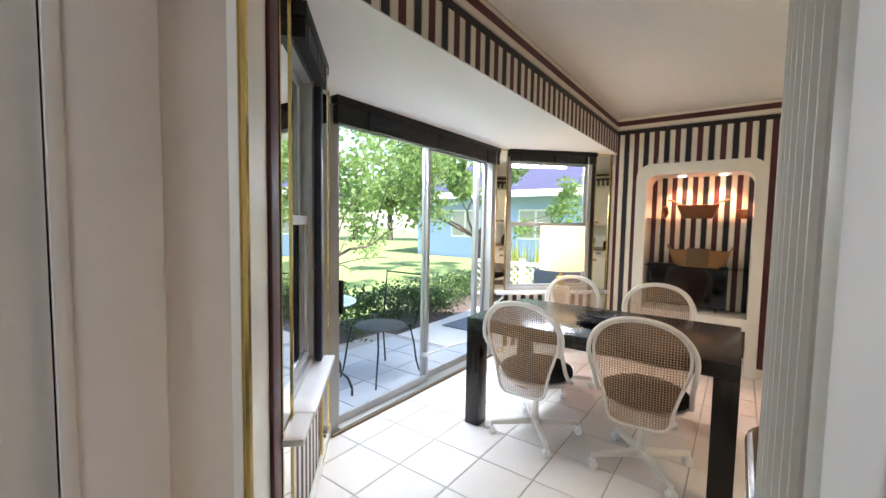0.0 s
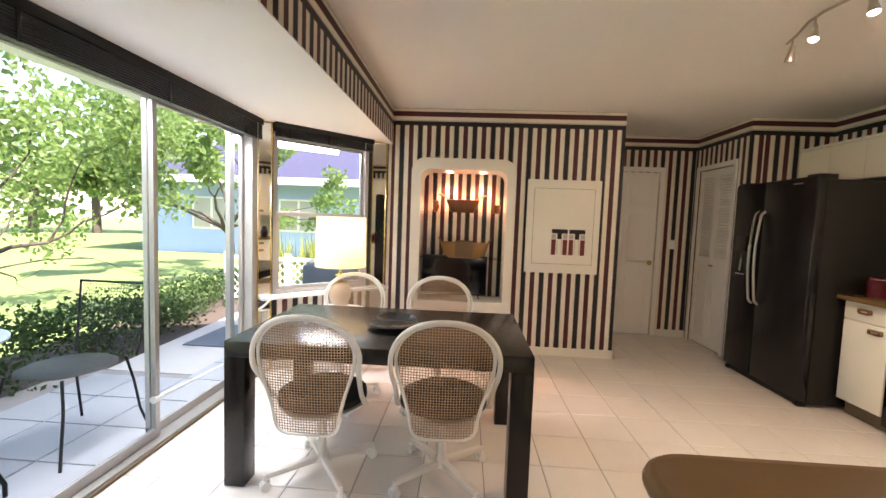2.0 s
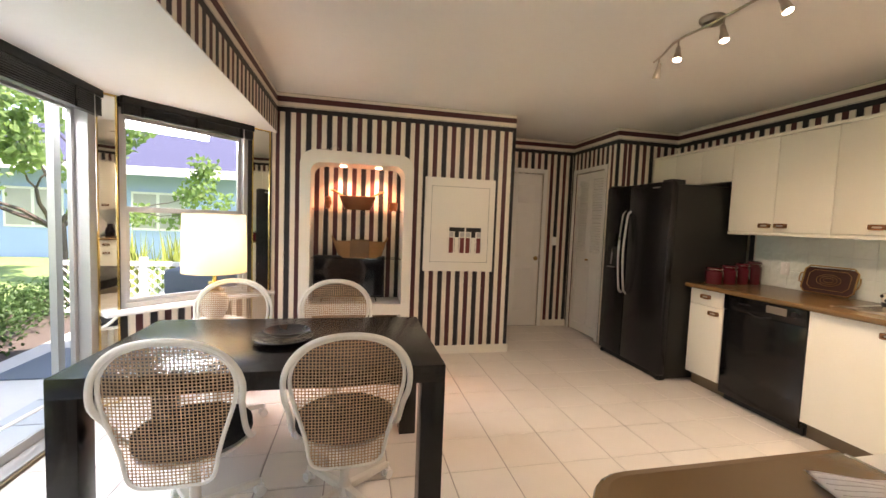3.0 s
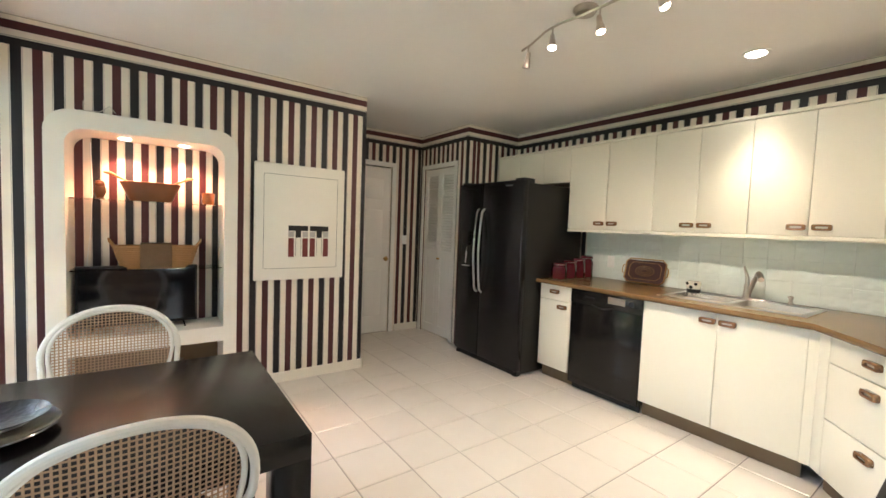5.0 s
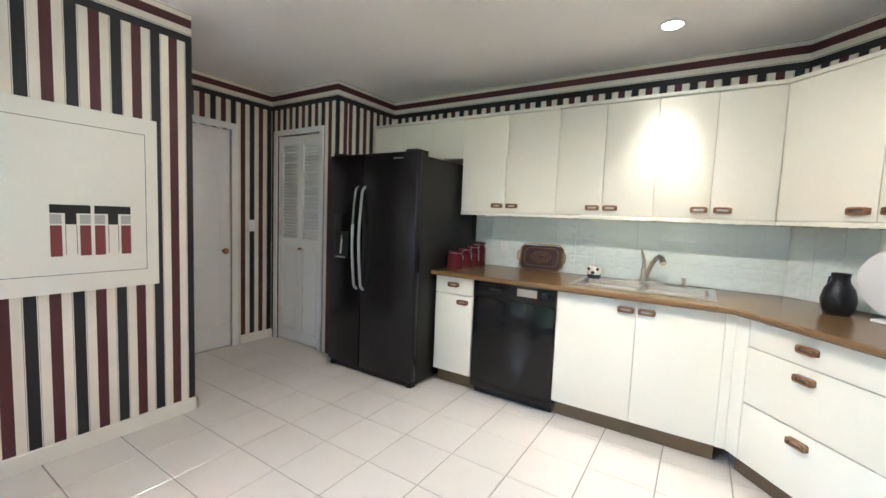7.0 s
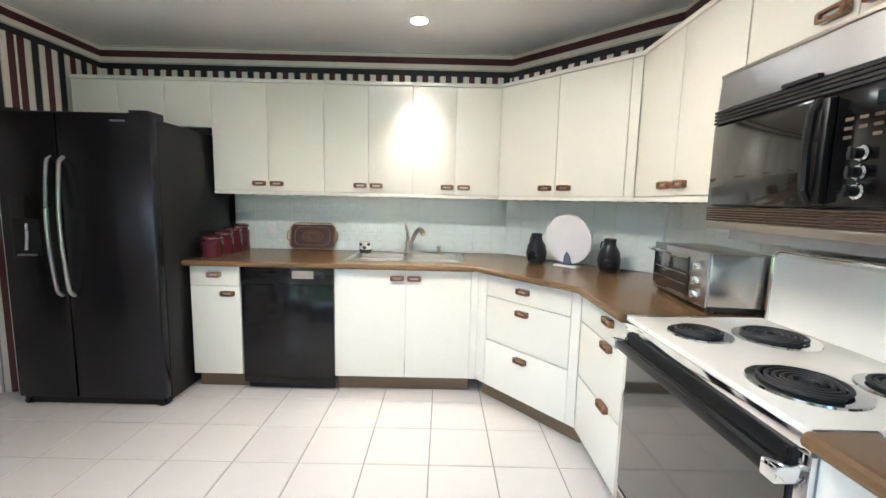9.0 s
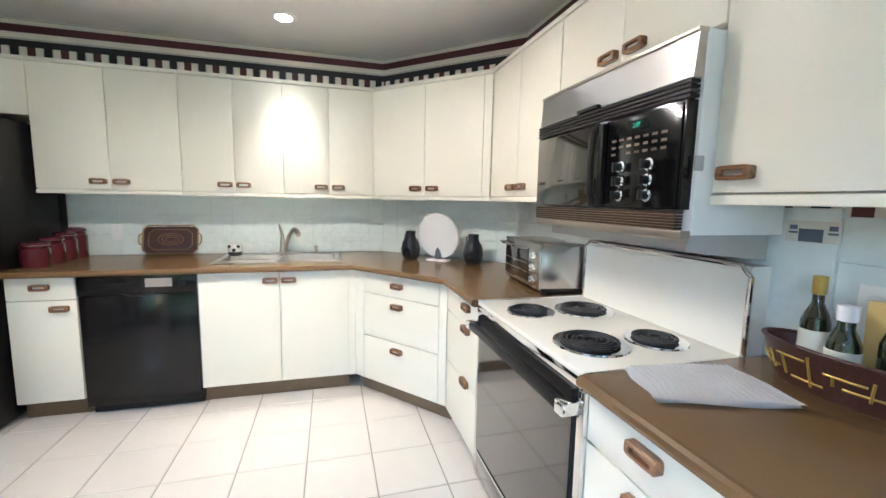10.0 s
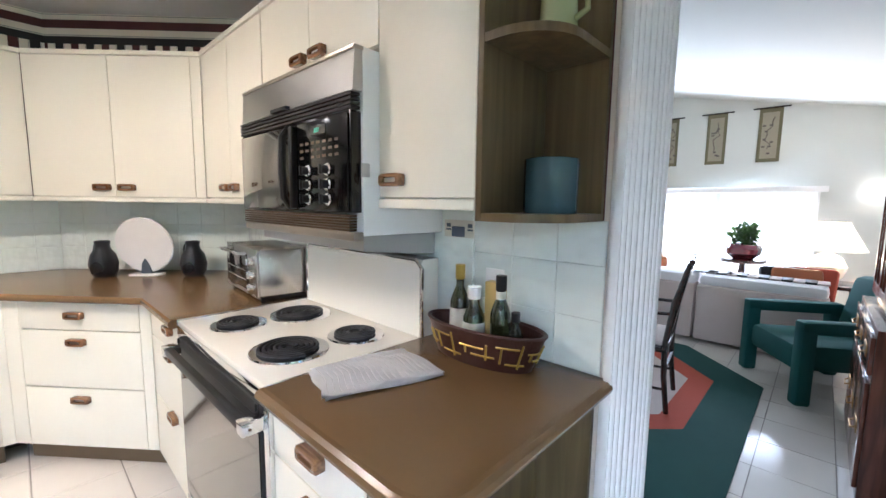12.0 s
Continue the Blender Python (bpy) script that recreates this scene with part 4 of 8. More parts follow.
upper("wall_cabinet", V(2.76), 0.79, UZ0, [0, 0.385, 0.79], [[0.32], [0.45]], "cream wall cabinet with two closed doors beside the microwave", d=0.30)
upper("wall_cabinet", V(1.965), 0.80, 1.845, [0, 0.40, 0.80], [[0.335], [0.47]], "shallow cream cabinet above the microwave", d=0.30, hz=1.90, trim=False)
upper("wall_cabinet", V(1.163), 0.373, UZ0, [0, 0.373], [[0.07]], "single-door cream wall cabinet beside the microwave", d=0.30)
us = thing("end_shelf", V(0.788), "brown laminate open wall shelf with rounded shelves", "shelf unit")
box("back", (0.016, 0.19, 0.285, 0.30, 1.345, 2.2), M["brownwood"], us)
box("side", (0.0, 0.016, -0.002, 0.30, 1.345, 2.2), M["brownwood"], us, "", 0.001)
for z in (1.345, 1.755, 2.18):
    round_shelf(us, 0.19, 0.285, z)

# dishwasher
dw = thing("dishwasher", Z(3.862), "black gloss built-in dishwasher with a control strip", "dishwasher")
box("body", (0.004, 0.630, 0.03, 0.60, 0.06, 0.882), M["blackmat"], dw)
box("door", (0.004, 0.630, 0.0, 0.028, 0.062, 0.758), M["black"], dw, "glossy black door panel", 0.003)
box("control_panel", (0.004, 0.630, -0.010, 0.028, 0.762, 0.882), M["black"], dw, "glossy black control strip", 0.005)
box("display", (0.355, 0.50, -0.0125, -0.009, 0.807, 0.860), M["nickel"], dw, "pale reflective dial window")
bm = bmesh.new()
for x in (0.14, 0.16, 0.18, 0.20, 0.22):
    add_box(bm, x, x + 0.013, -0.0135, -0.009, 0.822, 0.834, 0.001)
part("buttons", bm, M["blackmat"], dw)
bm = bmesh.new()
add_lathe(bm, [(0.0, 0), (0.022, 0.001), (0.020, 0.014), (0.0, 0.016)], 20, pose(0.555, -0.010, 0.832, 90))
part("dial", bm, M["blackmat"], dw, smooth=True)
bm = bmesh.new()
add_tube(bm, [(0.22 + 0.02 * i, -0.012 - 0.006 * math.sin(math.pi * i / 9), 0.772 - 0.016 * math.sin(math.pi * i / 9)) for i in range(10)], 0.006)
part("handle", bm, M["blackmat"], dw, "recessed lip handle", smooth=True)
box("kick_plate", (0.01, 0.624, 0.06, 0.075, 0.0, 0.06), M["blackmat"], dw, "black kick plate")

# sink and tap
sk = thing("sink", pose(3.49, 2.76, 0.920), "stainless steel double-bowl sink set in the counter", "kitchen sink")
bm = bmesh.new()
lx, ly = (SX1 - SX0) / 2, (SY1 - SY0) / 2
rim = 0.004
for bx in ((-lx - 0.012, -lx + 0.035, -ly - 0.012, ly + 0.012), (lx - 0.085, lx + 0.012, -ly - 0.012, ly + 0.012), (-lx + 0.035, lx - 0.085, -ly - 0.012, -ly + 0.03), (-lx + 0.035, lx - 0.085, ly - 0.03, ly + 0.012), (-lx + 0.035, lx - 0.085, -0.018, 0.018)):
    add_box(bm, *bx, 0.0005, rim, 0.0015)
part("rim", bm, M["steel"], sk, smooth=True)
for y0, y1 in ((-ly + 0.03, -0.018), (0.018, ly - 0.03)):
    bm = bmesh.new()
    vs = add_box(bm, -lx + 0.035, lx - 0.085, y0, y1, -0.18, 0.003)
    top = [f for f in bm.faces if all(v.co.z > 0 for v in f.verts)]
    bmesh.ops.delete(bm, geom=top, context="FACES_ONLY")
    es_ = [e for e in bm.edges if not (e.verts[0].co.z > 0 and e.verts[1].co.z > 0)]
    bmesh.ops.bevel(bm, geom=es_, offset=0.03, segments=4, affect="EDGES", profile=0.5)
    part("bowl", bm, M["steel"], sk, "brushed steel bowl", smooth=True)
    bm = bmesh.new()
    add_cyl(bm, (-0.02, (y0 + y1) / 2, -0.178), (-0.02, (y0 + y1) / 2, -0.174), 0.04)
    part("drain", bm, M["chrome"], sk)
tp = thing("faucet", pose(3.72, 2.775, 0.924), "brushed nickel kitchen faucet with a pull-out spout", "faucet")
bm = bmesh.new()
add_box(bm, -0.03, 0.03, -0.13, 0.13, 0, 0.008, 0.004)
add_lathe(bm, [(0.030, 0.0), (0.028, 0.02), (0.022, 0.04), (0.021, 0.09), (0.024, 0.10), (0.0, 0.105)], 20)
part("body", bm, M["nickel"], tp, smooth=True)
bm = bmesh.new()
add_tube(bm, [(0, -0.01, 0.03), (-0.02, -0.03, 0.09), (-0.05, -0.055, 0.15), (-0.09, -0.08, 0.19), (-0.13, -0.10, 0.205), (-0.17, -0.12, 0.195), (-0.20, -0.135, 0.165)], [0.014, 0.015, 0.016, 0.016, 0.017, 0.019, 0.019], 12)
part("spout", bm, M["nickel"], tp, smooth=True)
bm = bmesh.new()
add_tube(bm, [(0, 0, 0.09), (0.0, 0.005, 0.16), (-0.006, 0.02, 0.215), (-0.01, 0.025, 0.24)], [0.017, 0.012, 0.009, 0.006], 12)
part("lever", bm, M["nickel"], tp, smooth=True)
sp = thing("soap_dispenser", pose(3.71, 2.52, 0.924), "nickel soap dispenser by the sink", "soap dispenser")
bm = bmesh.new()
add_lathe(bm, [(0.022, 0), (0.02, 0.01), (0.011, 0.02), (0.011, 0.04), (0.016, 0.05), (0.016, 0.06), (0.0, 0.065)], 18)
add_tube(bm, [(0, 0, 0.056), (-0.05, 0, 0.058)], 0.006)
part("pump", bm, M["nickel"], sp, smooth=True)

# fridge
FR = thing("refrigerator", pose(2.865, 5.165, 0, 0, 0, -90), "black stainless side-by-side refrigerator with curved bar handles", "refrigerator")
FW = 0.93
box("body", (0.004, FW - 0.004, 0.075, 0.88, 0.02, 1.80), M["blackmat"], FR, "matte black fridge body", 0.006)
for n, a, b in (("freezer_door", 0.0, 0.372), ("fridge_door", 0.378, FW)):
    bm = bmesh.new()
    add_box(bm, a, b, 0.0, 0.068, 0.055, 1.825, 0.012)
    part(n, bm, M["blacksteel"], FR, "dark brushed steel door", smooth=True)
for a in (0.02, FW - 0.13):
    box("hinge_cover", (a, a + 0.11, 0.02, 0.16, 1.80, 1.842), M["blackmat"], FR)
box("base_grille", (0.01, FW - 0.01, 0.03, 0.08, 0.005, 0.05), M["blackmat"], FR)
for a in (0.04, FW - 0.04):
    for b in (0.03, 0.82):
        bm = bmesh.new()
        add_cyl(bm, (a - 0.012, b, 0.022), (a + 0.012, b, 0.022), 0.022)
        part("foot", bm, M["blackmat"], FR)
for x in (0.338, 0.412):
    bm = bmesh.new()
    add_tube(bm, [(x, 0.0, 0.72), (x, -0.025, 0.74)] + [(x, -0.035 - 0.028 * math.sin(math.pi * i / 10), 0.76 + 0.76 * i / 10) for i in range(11)] + [(x, -0.025, 1.54), (x, 0.0, 1.56)], 0.0115, 10)
    part("handle", bm, M["steel"], FR, "curved steel bar handle", smooth=True)
dp = box("dispenser", (0.055, 0.255, -0.003, 0.004, 0.945, 1.335), M["black"], FR, "recessed black ice and water dispenser", 0.003)
box("cavity", (0.075, 0.235, -0.0045, -0.003, 0.965, 1.19), M["blackmat"], dp, "dark recess")
bm = bmesh.new()
add_tube(bm, [(0.165, -0.012, 1.16), (0.17, -0.02, 1.08), (0.15, -0.012, 1.0)], 0.008)
add_box(bm, 0.10, 0.21, -0.022, -0.003, 0.965, 0.975, 0.002)
part("paddle", bm, M["steel"], dp, "steel dispenser paddle", smooth=True)
box("badge", (0.70, 0.79, -0.0015, 0.001, 1.772, 1.782), M["steel"], FR, "small steel badge")

# range
rg = thing("range", R(1.972), "cream electric range with four coil burners and smoked oven glass", "stove")
RW = 0.80
box("body", (0.004, RW - 0.004, 0.03, 0.62, 0.09, 0.86), M["enamel"], rg)
bm = bmesh.new()
add_box(bm, 0.0, RW, -0.012, 0.535, 0.872, 0.915, 0.006)
part("cooktop", bm, M["enamel"], rg, "cream enamel cooktop", smooth=True)
bm = bmesh.new()
add_box(bm, -0.003, RW + 0.003, -0.017, -0.012, 0.862, 0.900, 0.002)
add_box(bm, RW, RW + 0.009, -0.017, 0.535, 0.895, 0.920, 0.002)
add_box(bm, -0.009, 0.0, -0.017, 0.535, 0.895, 0.920, 0.002)
add_box(bm, -0.006, 0.03, -0.014, 0.02, 0.09, 0.862, 0.003)
add_box(bm, RW - 0.03, RW + 0.006, -0.014, 0.02, 0.09, 0.862, 0.003)
part("side_trim", bm, M["chrome"], rg, "chrome edge trim", smooth=True)
bm = bmesh.new()
prof = [(0.535, 0.90), (0.535, 1.17), (0.545, 1.19), (0.62, 1.19), (0.62, 0.90)]
a_ = [bm.verts.new((0.004, y, z)) for y, z in prof]
b_ = [bm.verts.new((RW - 0.004, y, z)) for y, z in prof]
bm.faces.new(a_), bm.faces.new(b_)
for i in range(len(prof)):
    j = (i + 1) % len(prof)
    bm.faces.new((a_[i], a_[j], b_[j], b_[i]))
part("backguard", bm, M["enamel"], rg, "cream enamel backguard")
bm = bmesh.new()
add_tube(bm, [(-0.002, 0.534, 0.91), (-0.002, 0.534, 1.16), (0.03, 0.534, 1.19), (RW - 0.03, 0.534, 1.19), (RW + 0.002, 0.534, 1.16), (RW + 0.002, 0.534, 0.91)], 0.008)
part("backguard_trim", bm, M["chrome"], rg, "chrome trim round the backguard", smooth=True)
bm = bmesh.new()
for bx, bz in ((0.035, 0.0), (RW - 0.045, 0.0)):
    add_box(bm, bx, bx + 0.01, -0.028, -0.012, 0.84, 0.858)
add_box(bm, 0.03, RW - 0.03, -0.022, 0.0, 0.822, 0.862, 0.003)
part("front_vent", bm, M["blackmat"], rg, "black vented strip over the oven door")
dr = box("oven_door", (0.03, RW - 0.03, -0.018, 0.03, 0.225, 0.818), M["blackmat"], rg, "black oven door", 0.003)
box("glass", (0.036, RW - 0.036, -0.0215, -0.018, 0.232, 0.775), M["darkglass"], dr, "reflective smoked glass")
bm = bmesh.new()
add_box(bm, 0.02, RW - 0.02, -0.070, -0.045, 0.800, 0.832, 0.006)
part("handle", bm, M["blackmat"], dr, "thick black bar handle", smooth=True)
for a in (0.004, RW - 0.044):
    bm = bmesh.new()
    add_box(bm, a, a + 0.04, -0.074, -0.010, 0.797, 0.834, 0.004)
    part("handle_end", bm, M["chrome"], dr, "chrome handle end", smooth=True)
box("drawer", (0.03, RW - 0.03, -0.018, 0.03, 0.095, 0.215), M["darkglass"], rg, "dark storage drawer below the oven", 0.003)
box("drawer_trim", (0.03, RW - 0.03, -0.022, -0.018, 0.206, 0.219), M["chrome"], rg, "chrome strip", 0.001)
box("kick", (0.02, RW - 0.02, 0.05, 0.07, 0.0, 0.09), M["blackmat"], rg)
for bx, by, r in ((0.205, 0.140, 0.078), (0.235, 0.375, 0.10), (0.598, 0.150, 0.10), (0.62, 0.385, 0.078)):
    bm = bmesh.new()
    add_lathe(bm, [(r + 0.022, 0.9155), (r + 0.020, 0.921), (r + 0.008, 0.922), (r * 0.5, 0.9165), (0.01, 0.916)], 32, pose(bx, by, 0))
    bn = part("burner", bm, M["chrome"], rg, "round burner with a chrome drip bowl", smooth=True)
    bm = bmesh.new()
    turns = 4 if r < 0.09 else 5
    n = turns * 26
    add_tube(bm, [(bx + (0.018 + (r - 0.020) * i / n) * math.cos(i * 2 * math.pi / 26), by + (0.018 + (r - 0.020) * i / n) * math.sin(i * 2 * math.pi / 26), 0.9275) for i in range(n + 1)], 0.0058, 6)
    add_cyl(bm, (bx, by, 0.918), (bx, by, 0.926), 0.014, seg=14)
    part("coil", bm, M["coil"], bn, "black spiral heating coil", smooth=True)

# microwave hood
mw = thing("microwave", pose(1.966, 1.485, 0, 0, 0, 180), "black and stainless over-the-range microwave with a hood panel above", "microwave")
W = 0.80
box("body", (0.0, W, 0.03, 0.37, 1.285, 1.826), M["white"], mw, "white painted casing", 0.003)
bm = bmesh.new()
prof = [(-0.004, 1.702), (0.004, 1.815), (0.06, 1.815), (0.06, 1.702)]
a_ = [bm.verts.new((0.002, y, z)) for y, z in prof]
b_ = [bm.verts.new((W - 0.002, y, z)) for y, z in prof]
bm.faces.new(a_), bm.faces.new(b_)
for i in range(4):
    bm.faces.new((a_[i], a_[(i + 1) % 4], b_[(i + 1) % 4], b_[i]))
part("hood_panel", bm, M["steel"], mw, "sloping brushed steel hood panel")
box("hood_lip", (0.0, W, -0.001, 0.034, 1.815, 1.827), M["nickel"], mw, "", 0.002)
bm = bmesh.new()
for i in range(4):
    add_box(bm, 0.0, W, -0.012, 0.02, 1.650 + i * 0.0125, 1.659 + i * 0.0125, 0.001)
add_box(bm, 0.30, 0.42, -0.02, 0.0, 1.70, 1.712, 0.002)
part("top_vent", bm, M["blackmat"], mw, "black louvred vent strip")
box("front", (0.0, W - 0.01, -0.006, 0.03, 1.355, 1.648), M["black"], mw, "", 0.002)
box("door", (0.008, 0.475, -0.014, -0.004, 1.358, 1.640), M["darkglass"], mw, "reflective smoked glass door", 0.003)
bm = bmesh.new()
pts = [(0.435, -0.015, 1.365), (0.445, -0.045, 1.40), (0.445, -0.050, 1.50), (0.445, -0.045, 1.60), (0.435, -0.015, 1.635)]
add_tube(bm, pts, 0.013, 8)
add_box(bm, 0.452, 0.475, -0.03, -0.006, 1.362, 1.636, 0.004)
part("handle", bm, M["blackmat"], mw, "black vertical door handle", smooth=True)
cp = box("control_panel", (0.480, W - 0.02, -0.012, -0.004, 1.358, 1.640), M["black"], mw, "black control panel", 0.002)
box("display", (0.575, 0.665, -0.0135, -0.012, 1.595, 1.625), mat("clock_display", (0.012, 0.02, 0.02), 0.1, noise_amt=0), cp, "dark digital clock display")
tx = bpy.data.curves.new("clock", "FONT")
tx.body, tx.size, tx.extrude = "2:37", 0.018, 0.0002
tob = new("clock_digits", tx)
tx.materials.append(mat("green_digits", (0.02, 0.5, 0.3), 0.5, noise_amt=0, emit=(0.05, 1.0, 0.55), strength=0.06))
tob.parent = cp
tob.matrix_basis = pose(0.598, -0.0140, 1.603, 90, 0, 0)
bm = bmesh.new()
for r_ in range(3):
    for c_ in range(7):
        if (r_, c_) != (2, 1):
            add_box(bm, 0.505 + c_ * 0.035, 0.525 + c_ * 0.035, -0.0132, -0.012, 1.568 - r_ * 0.022, 1.576 - r_ * 0.022)
part("key_print", bm, mat("key_print", (0.13, 0.09, 0.06), 0.6, noise_amt=0.1), cp, "small printed key labels")
for r_ in range(3):
    for c_ in range(2):
        bm = bmesh.new()
        q = pose(0.555 + c_ * 0.12, -0.012, 1.485 - r_ * 0.045, 90)
        add_lathe(bm, [(0.019, 0), (0.020, 0.004), (0.016, 0.008), (0.0, 0.008)], 22, q)
        kn = part("knob", bm, M["chrome"], cp, "chrome-ringed rotary knob", smooth=True)
        bm = bmesh.new()
        add_lathe(bm, [(0.0135, 0.008), (0.012, 0.026), (0.0, 0.027)], 16, q)
        add_box(bm, -0.004, 0.004, -0.015, 0.015, 0.02, 0.032, 0.001, m=q)
        part("grip", bm, M["blackmat"], kn, smooth=True)
bm = bmesh.new()
for i in range(6):
    add_box(bm, 0.0, W - 0.02, -0.008, 0.02, 1.300 + i * 0.0085, 1.3065 + i * 0.0085, 0.001)
part("lower_vent", bm, M["bronze"], mw, "bronze louvred lower vent")
box("front_lip", (0.0, W, -0.006, 0.03, 1.272, 1.298), M["nickel"], mw, "", 0.003)
box("latch", (W, W + 0.004, 0.02, 0.05, 1.46, 1.50), M["alu"], mw, "", 0.001)
bm = bmesh.new()
vs = add_box(bm, 0.05, W - 0.03, 0.05, 0.36, 1.235, 1.284)
for v in vs:
    if v.co.z < 1.26 and v.co.y > 0.2:
        v.co.z -= 0.03
part("hood_underside", bm, M["alu"], mw, "sloping grey hood underside")
# panel behind the range
pb = tagged(box("range_back_panel", (1.03, 1.985, 1.0915, 1.108, 0.906, 1.366), M["splash"]), "pale glossy panel behind the range", "wall panel")
st = thing("sticker", pose(1.10, 1.1085, 1.30, 0, 0, 180), "small white label with a dark printed block under the cabinet", "sticker")
box("paper", (-0.06, 0.075, -0.0015, -0.0002, -0.03, 0.03), M["label"], st)
box("printed_block", (-0.025, 0.035, -0.0026, -0.0016, -0.028, 0.008), M["bluegrey"], st, "dark printed block")
bm = bmesh.new()
for x in (-0.05, 0.048):
    add_box(bm, x, x + 0.02, -0.0026, -0.0016, 0.005, 0.018)
    add_box(bm, x - 0.002, x + 0.022, -0.0026, -0.0016, -0.006, 0.0)
part("printed_marks", bm, M["bluegrey"], st)

# ceiling lights
cl = thing("ceiling_light", pose(3.24, 2.68, 2.53), "white recessed ceiling can light, lit", "ceiling light")
bm = bmesh.new()
add_lathe(bm, [(0.078, 0.0), (0.078, -0.005), (0.060, -0.008), (0.054, -0.004), (0.0, -0.0035)], 32)
part("trim_ring", bm, M["white"], cl, smooth=True)
bm = bmesh.new()
add_lathe(bm, [(0.053, -0.0044), (0.051, -0.006), (0.0, -0.0075)], 28)
part("bulb", bm, mat("can_lens", (1, 0.9, 0.8), 0.5, noise_amt=0, emit=(1.0, 0.86, 0.70), strength=9), cl, "glowing lamp")
tr = thing("track_light", pose(1.99, 3.04, 2.53), "brushed nickel track light with swivelling spot heads on a curved bar", "track light")
bm = bmesh.new()
add_lathe(bm, [(0.062, 0.0), (0.062, -0.012), (0.056, -0.018), (0.050, -0.03), (0.0, -0.032)], 30)
add_tube(bm, [(0, 0, -0.03), (-0.012, 0, -0.045), (-0.035, 0, -0.05)], 0.008, 8)
part("canopy", bm, M["nickel"], tr, smooth=True)
bm = bmesh.new()
bar = [(0.04, 0.48), (0.015, 0.38), (-0.045, 0.22), (-0.055, 0.12), (-0.035, 0.0), (-0.032, -0.12), (-0.03, -0.28), (-0.025, -0.42), (-0.015, -0.52)]
add_tube(bm, [(x, y, -0.05) for x, y in bar], 0.007, 8)
part("bar", bm, M["nickel"], tr, "curved nickel bar", smooth=True)
for tx_, ty_, aim, lit in TRACK:
    p = Vector((tx_ - 1.99, ty_ - 3.04, -0.118))
    a = (Vector(aim) - Vector((tx_, ty_, 2.435))).normalized()
    q = Matrix.Translation(p) @ a.to_track_quat("Z", "Y").to_matrix().to_4x4()
    bm = bmesh.new()
    add_lathe(bm, [(0.009, -0.03), (0.013, -0.02), (0.015, 0.01), (0.022, 0.038), (0.024, 0.060), (0.021, 0.058)], 20, q)
    add_cyl(bm, p + Vector((0, 0, 0.066)), p, 0.005, seg=10)
    hd = part("spot_head", bm, M["nickel"], tr, "bell-shaped nickel spot head", smooth=True)
    if lit:
        bm = bmesh.new()
        add_lathe(bm, [(0.0205, 0.0585), (0.017, 0.062), (0.0, 0.064)], 18, q)
        part("bulb", bm, M["bulb"], hd, "glowing halogen bulb")


# ---- dining nook ----
# niche built into the striped wall
NX0, NX1, NZ0, NZ1 = -0.290, 0.600, 0.540, 1.905
def rounded(x0, x1, z0, z1, r, n=8, top_only=True):
    pts = [(x0, z0), (x1, z0)]
    pts += [(x1 - r + r * math.cos(a), z1 - r + r * math.sin(a)) for a in [i * math.pi / 2 / n for i in range(n + 1)]]
    pts += [(x0 + r + r * math.cos(a), z1 - r + r * math.sin(a)) for a in [math.pi / 2 + i * math.pi / 2 / n for i in range(n + 1)]]
    return pts


ni = thing("wall_niche", Matrix(), "cream built-in wall niche with rounded corners and glass shelves", "wall niche")
outer, inner = rounded(-0.388, 0.69, 0.0, 2.018, 0.14), rounded(NX0, NX1, NZ0, NZ1, 0.10)
bm = bmesh.new()
rows = []
for pts, y in ((outer, 5.196), (outer, 5.150), (inner, 5.150), (inner, 5.52)):
    rows.append([bm.verts.new((x, y, z)) for x, z in pts])
n = len(outer)
for a, b in zip(rows, rows[1:]):
    for i in range(n):
        if a is rows[1] and i == 0:
            continue
        bm.faces.new((a[i], a[(i + 1) % n], b[(i + 1) % n], b[i]))
part("surround", bm, M["nichep"], ni, "", smooth=True)
# below the ledge: the lower opening
for bx in ((-0.386, NX0, 5.1465, 5.194, 0.0, NZ0), (NX1, 0.688, 5.1465, 5.194, 0.0, NZ0), (NX0, NX1, 5.1465, 5.194, 0.0, 0.09), (NX0, NX1, 5.1465, 5.194, 0.43, NZ0 - 0.001)):
    box("surround_board", bx, M["nichep"], ni)
bm = bmesh.new()
uvl = bm.loops.layers.uv.new("UVMap")
f = bm.faces.new([bm.verts.new(p) for p in ((-0.42, 5.515, 0.47), (0.65, 5.515, 0.47), (0.65, 5.515, 1.95), (-0.42, 5.515, 1.95))])
for l in f.loops:
    l[uvl].uv = (l.vert.co.x + 0.045, l.vert.co.z)
part("back", bm, M["paper"], ni, "striped papered back wall of the niche")
# brown sheet at the back: the low recess's shade put into colour
box("lower_box", (-0.30, 0.61, 5.49, 5.50, 0.02, 0.47), M["kick"], ni, "dark sheet standing in for shade in the lower opening")
bm = bmesh.new()
for bx in ((NX0 - 0.015, NX0, 5.196, 5.49, 0.02, 0.48), (NX1, NX1 + 0.015, 5.196, 5.49, 0.02, 0.48), (NX0, NX1, 5.196, 5.49, 0.02, 0.09), (NX0, NX1, 5.196, 5.49, 0.45, 0.48)):
    add_box(bm, *bx)
part("lower_lining", bm, M["nichep"], ni)
for z in (1.463, 0.977):
    box("glass_shelf", (NX0 + 0.002, NX1 - 0.002, 5.27, 5.51, z, z + 0.006), mat("shelf_glass", (0.80, 0.92, 0.86), 0.03, trans=1.0, noise_amt=0, ior=1.3), ni, "clear glass shelf")
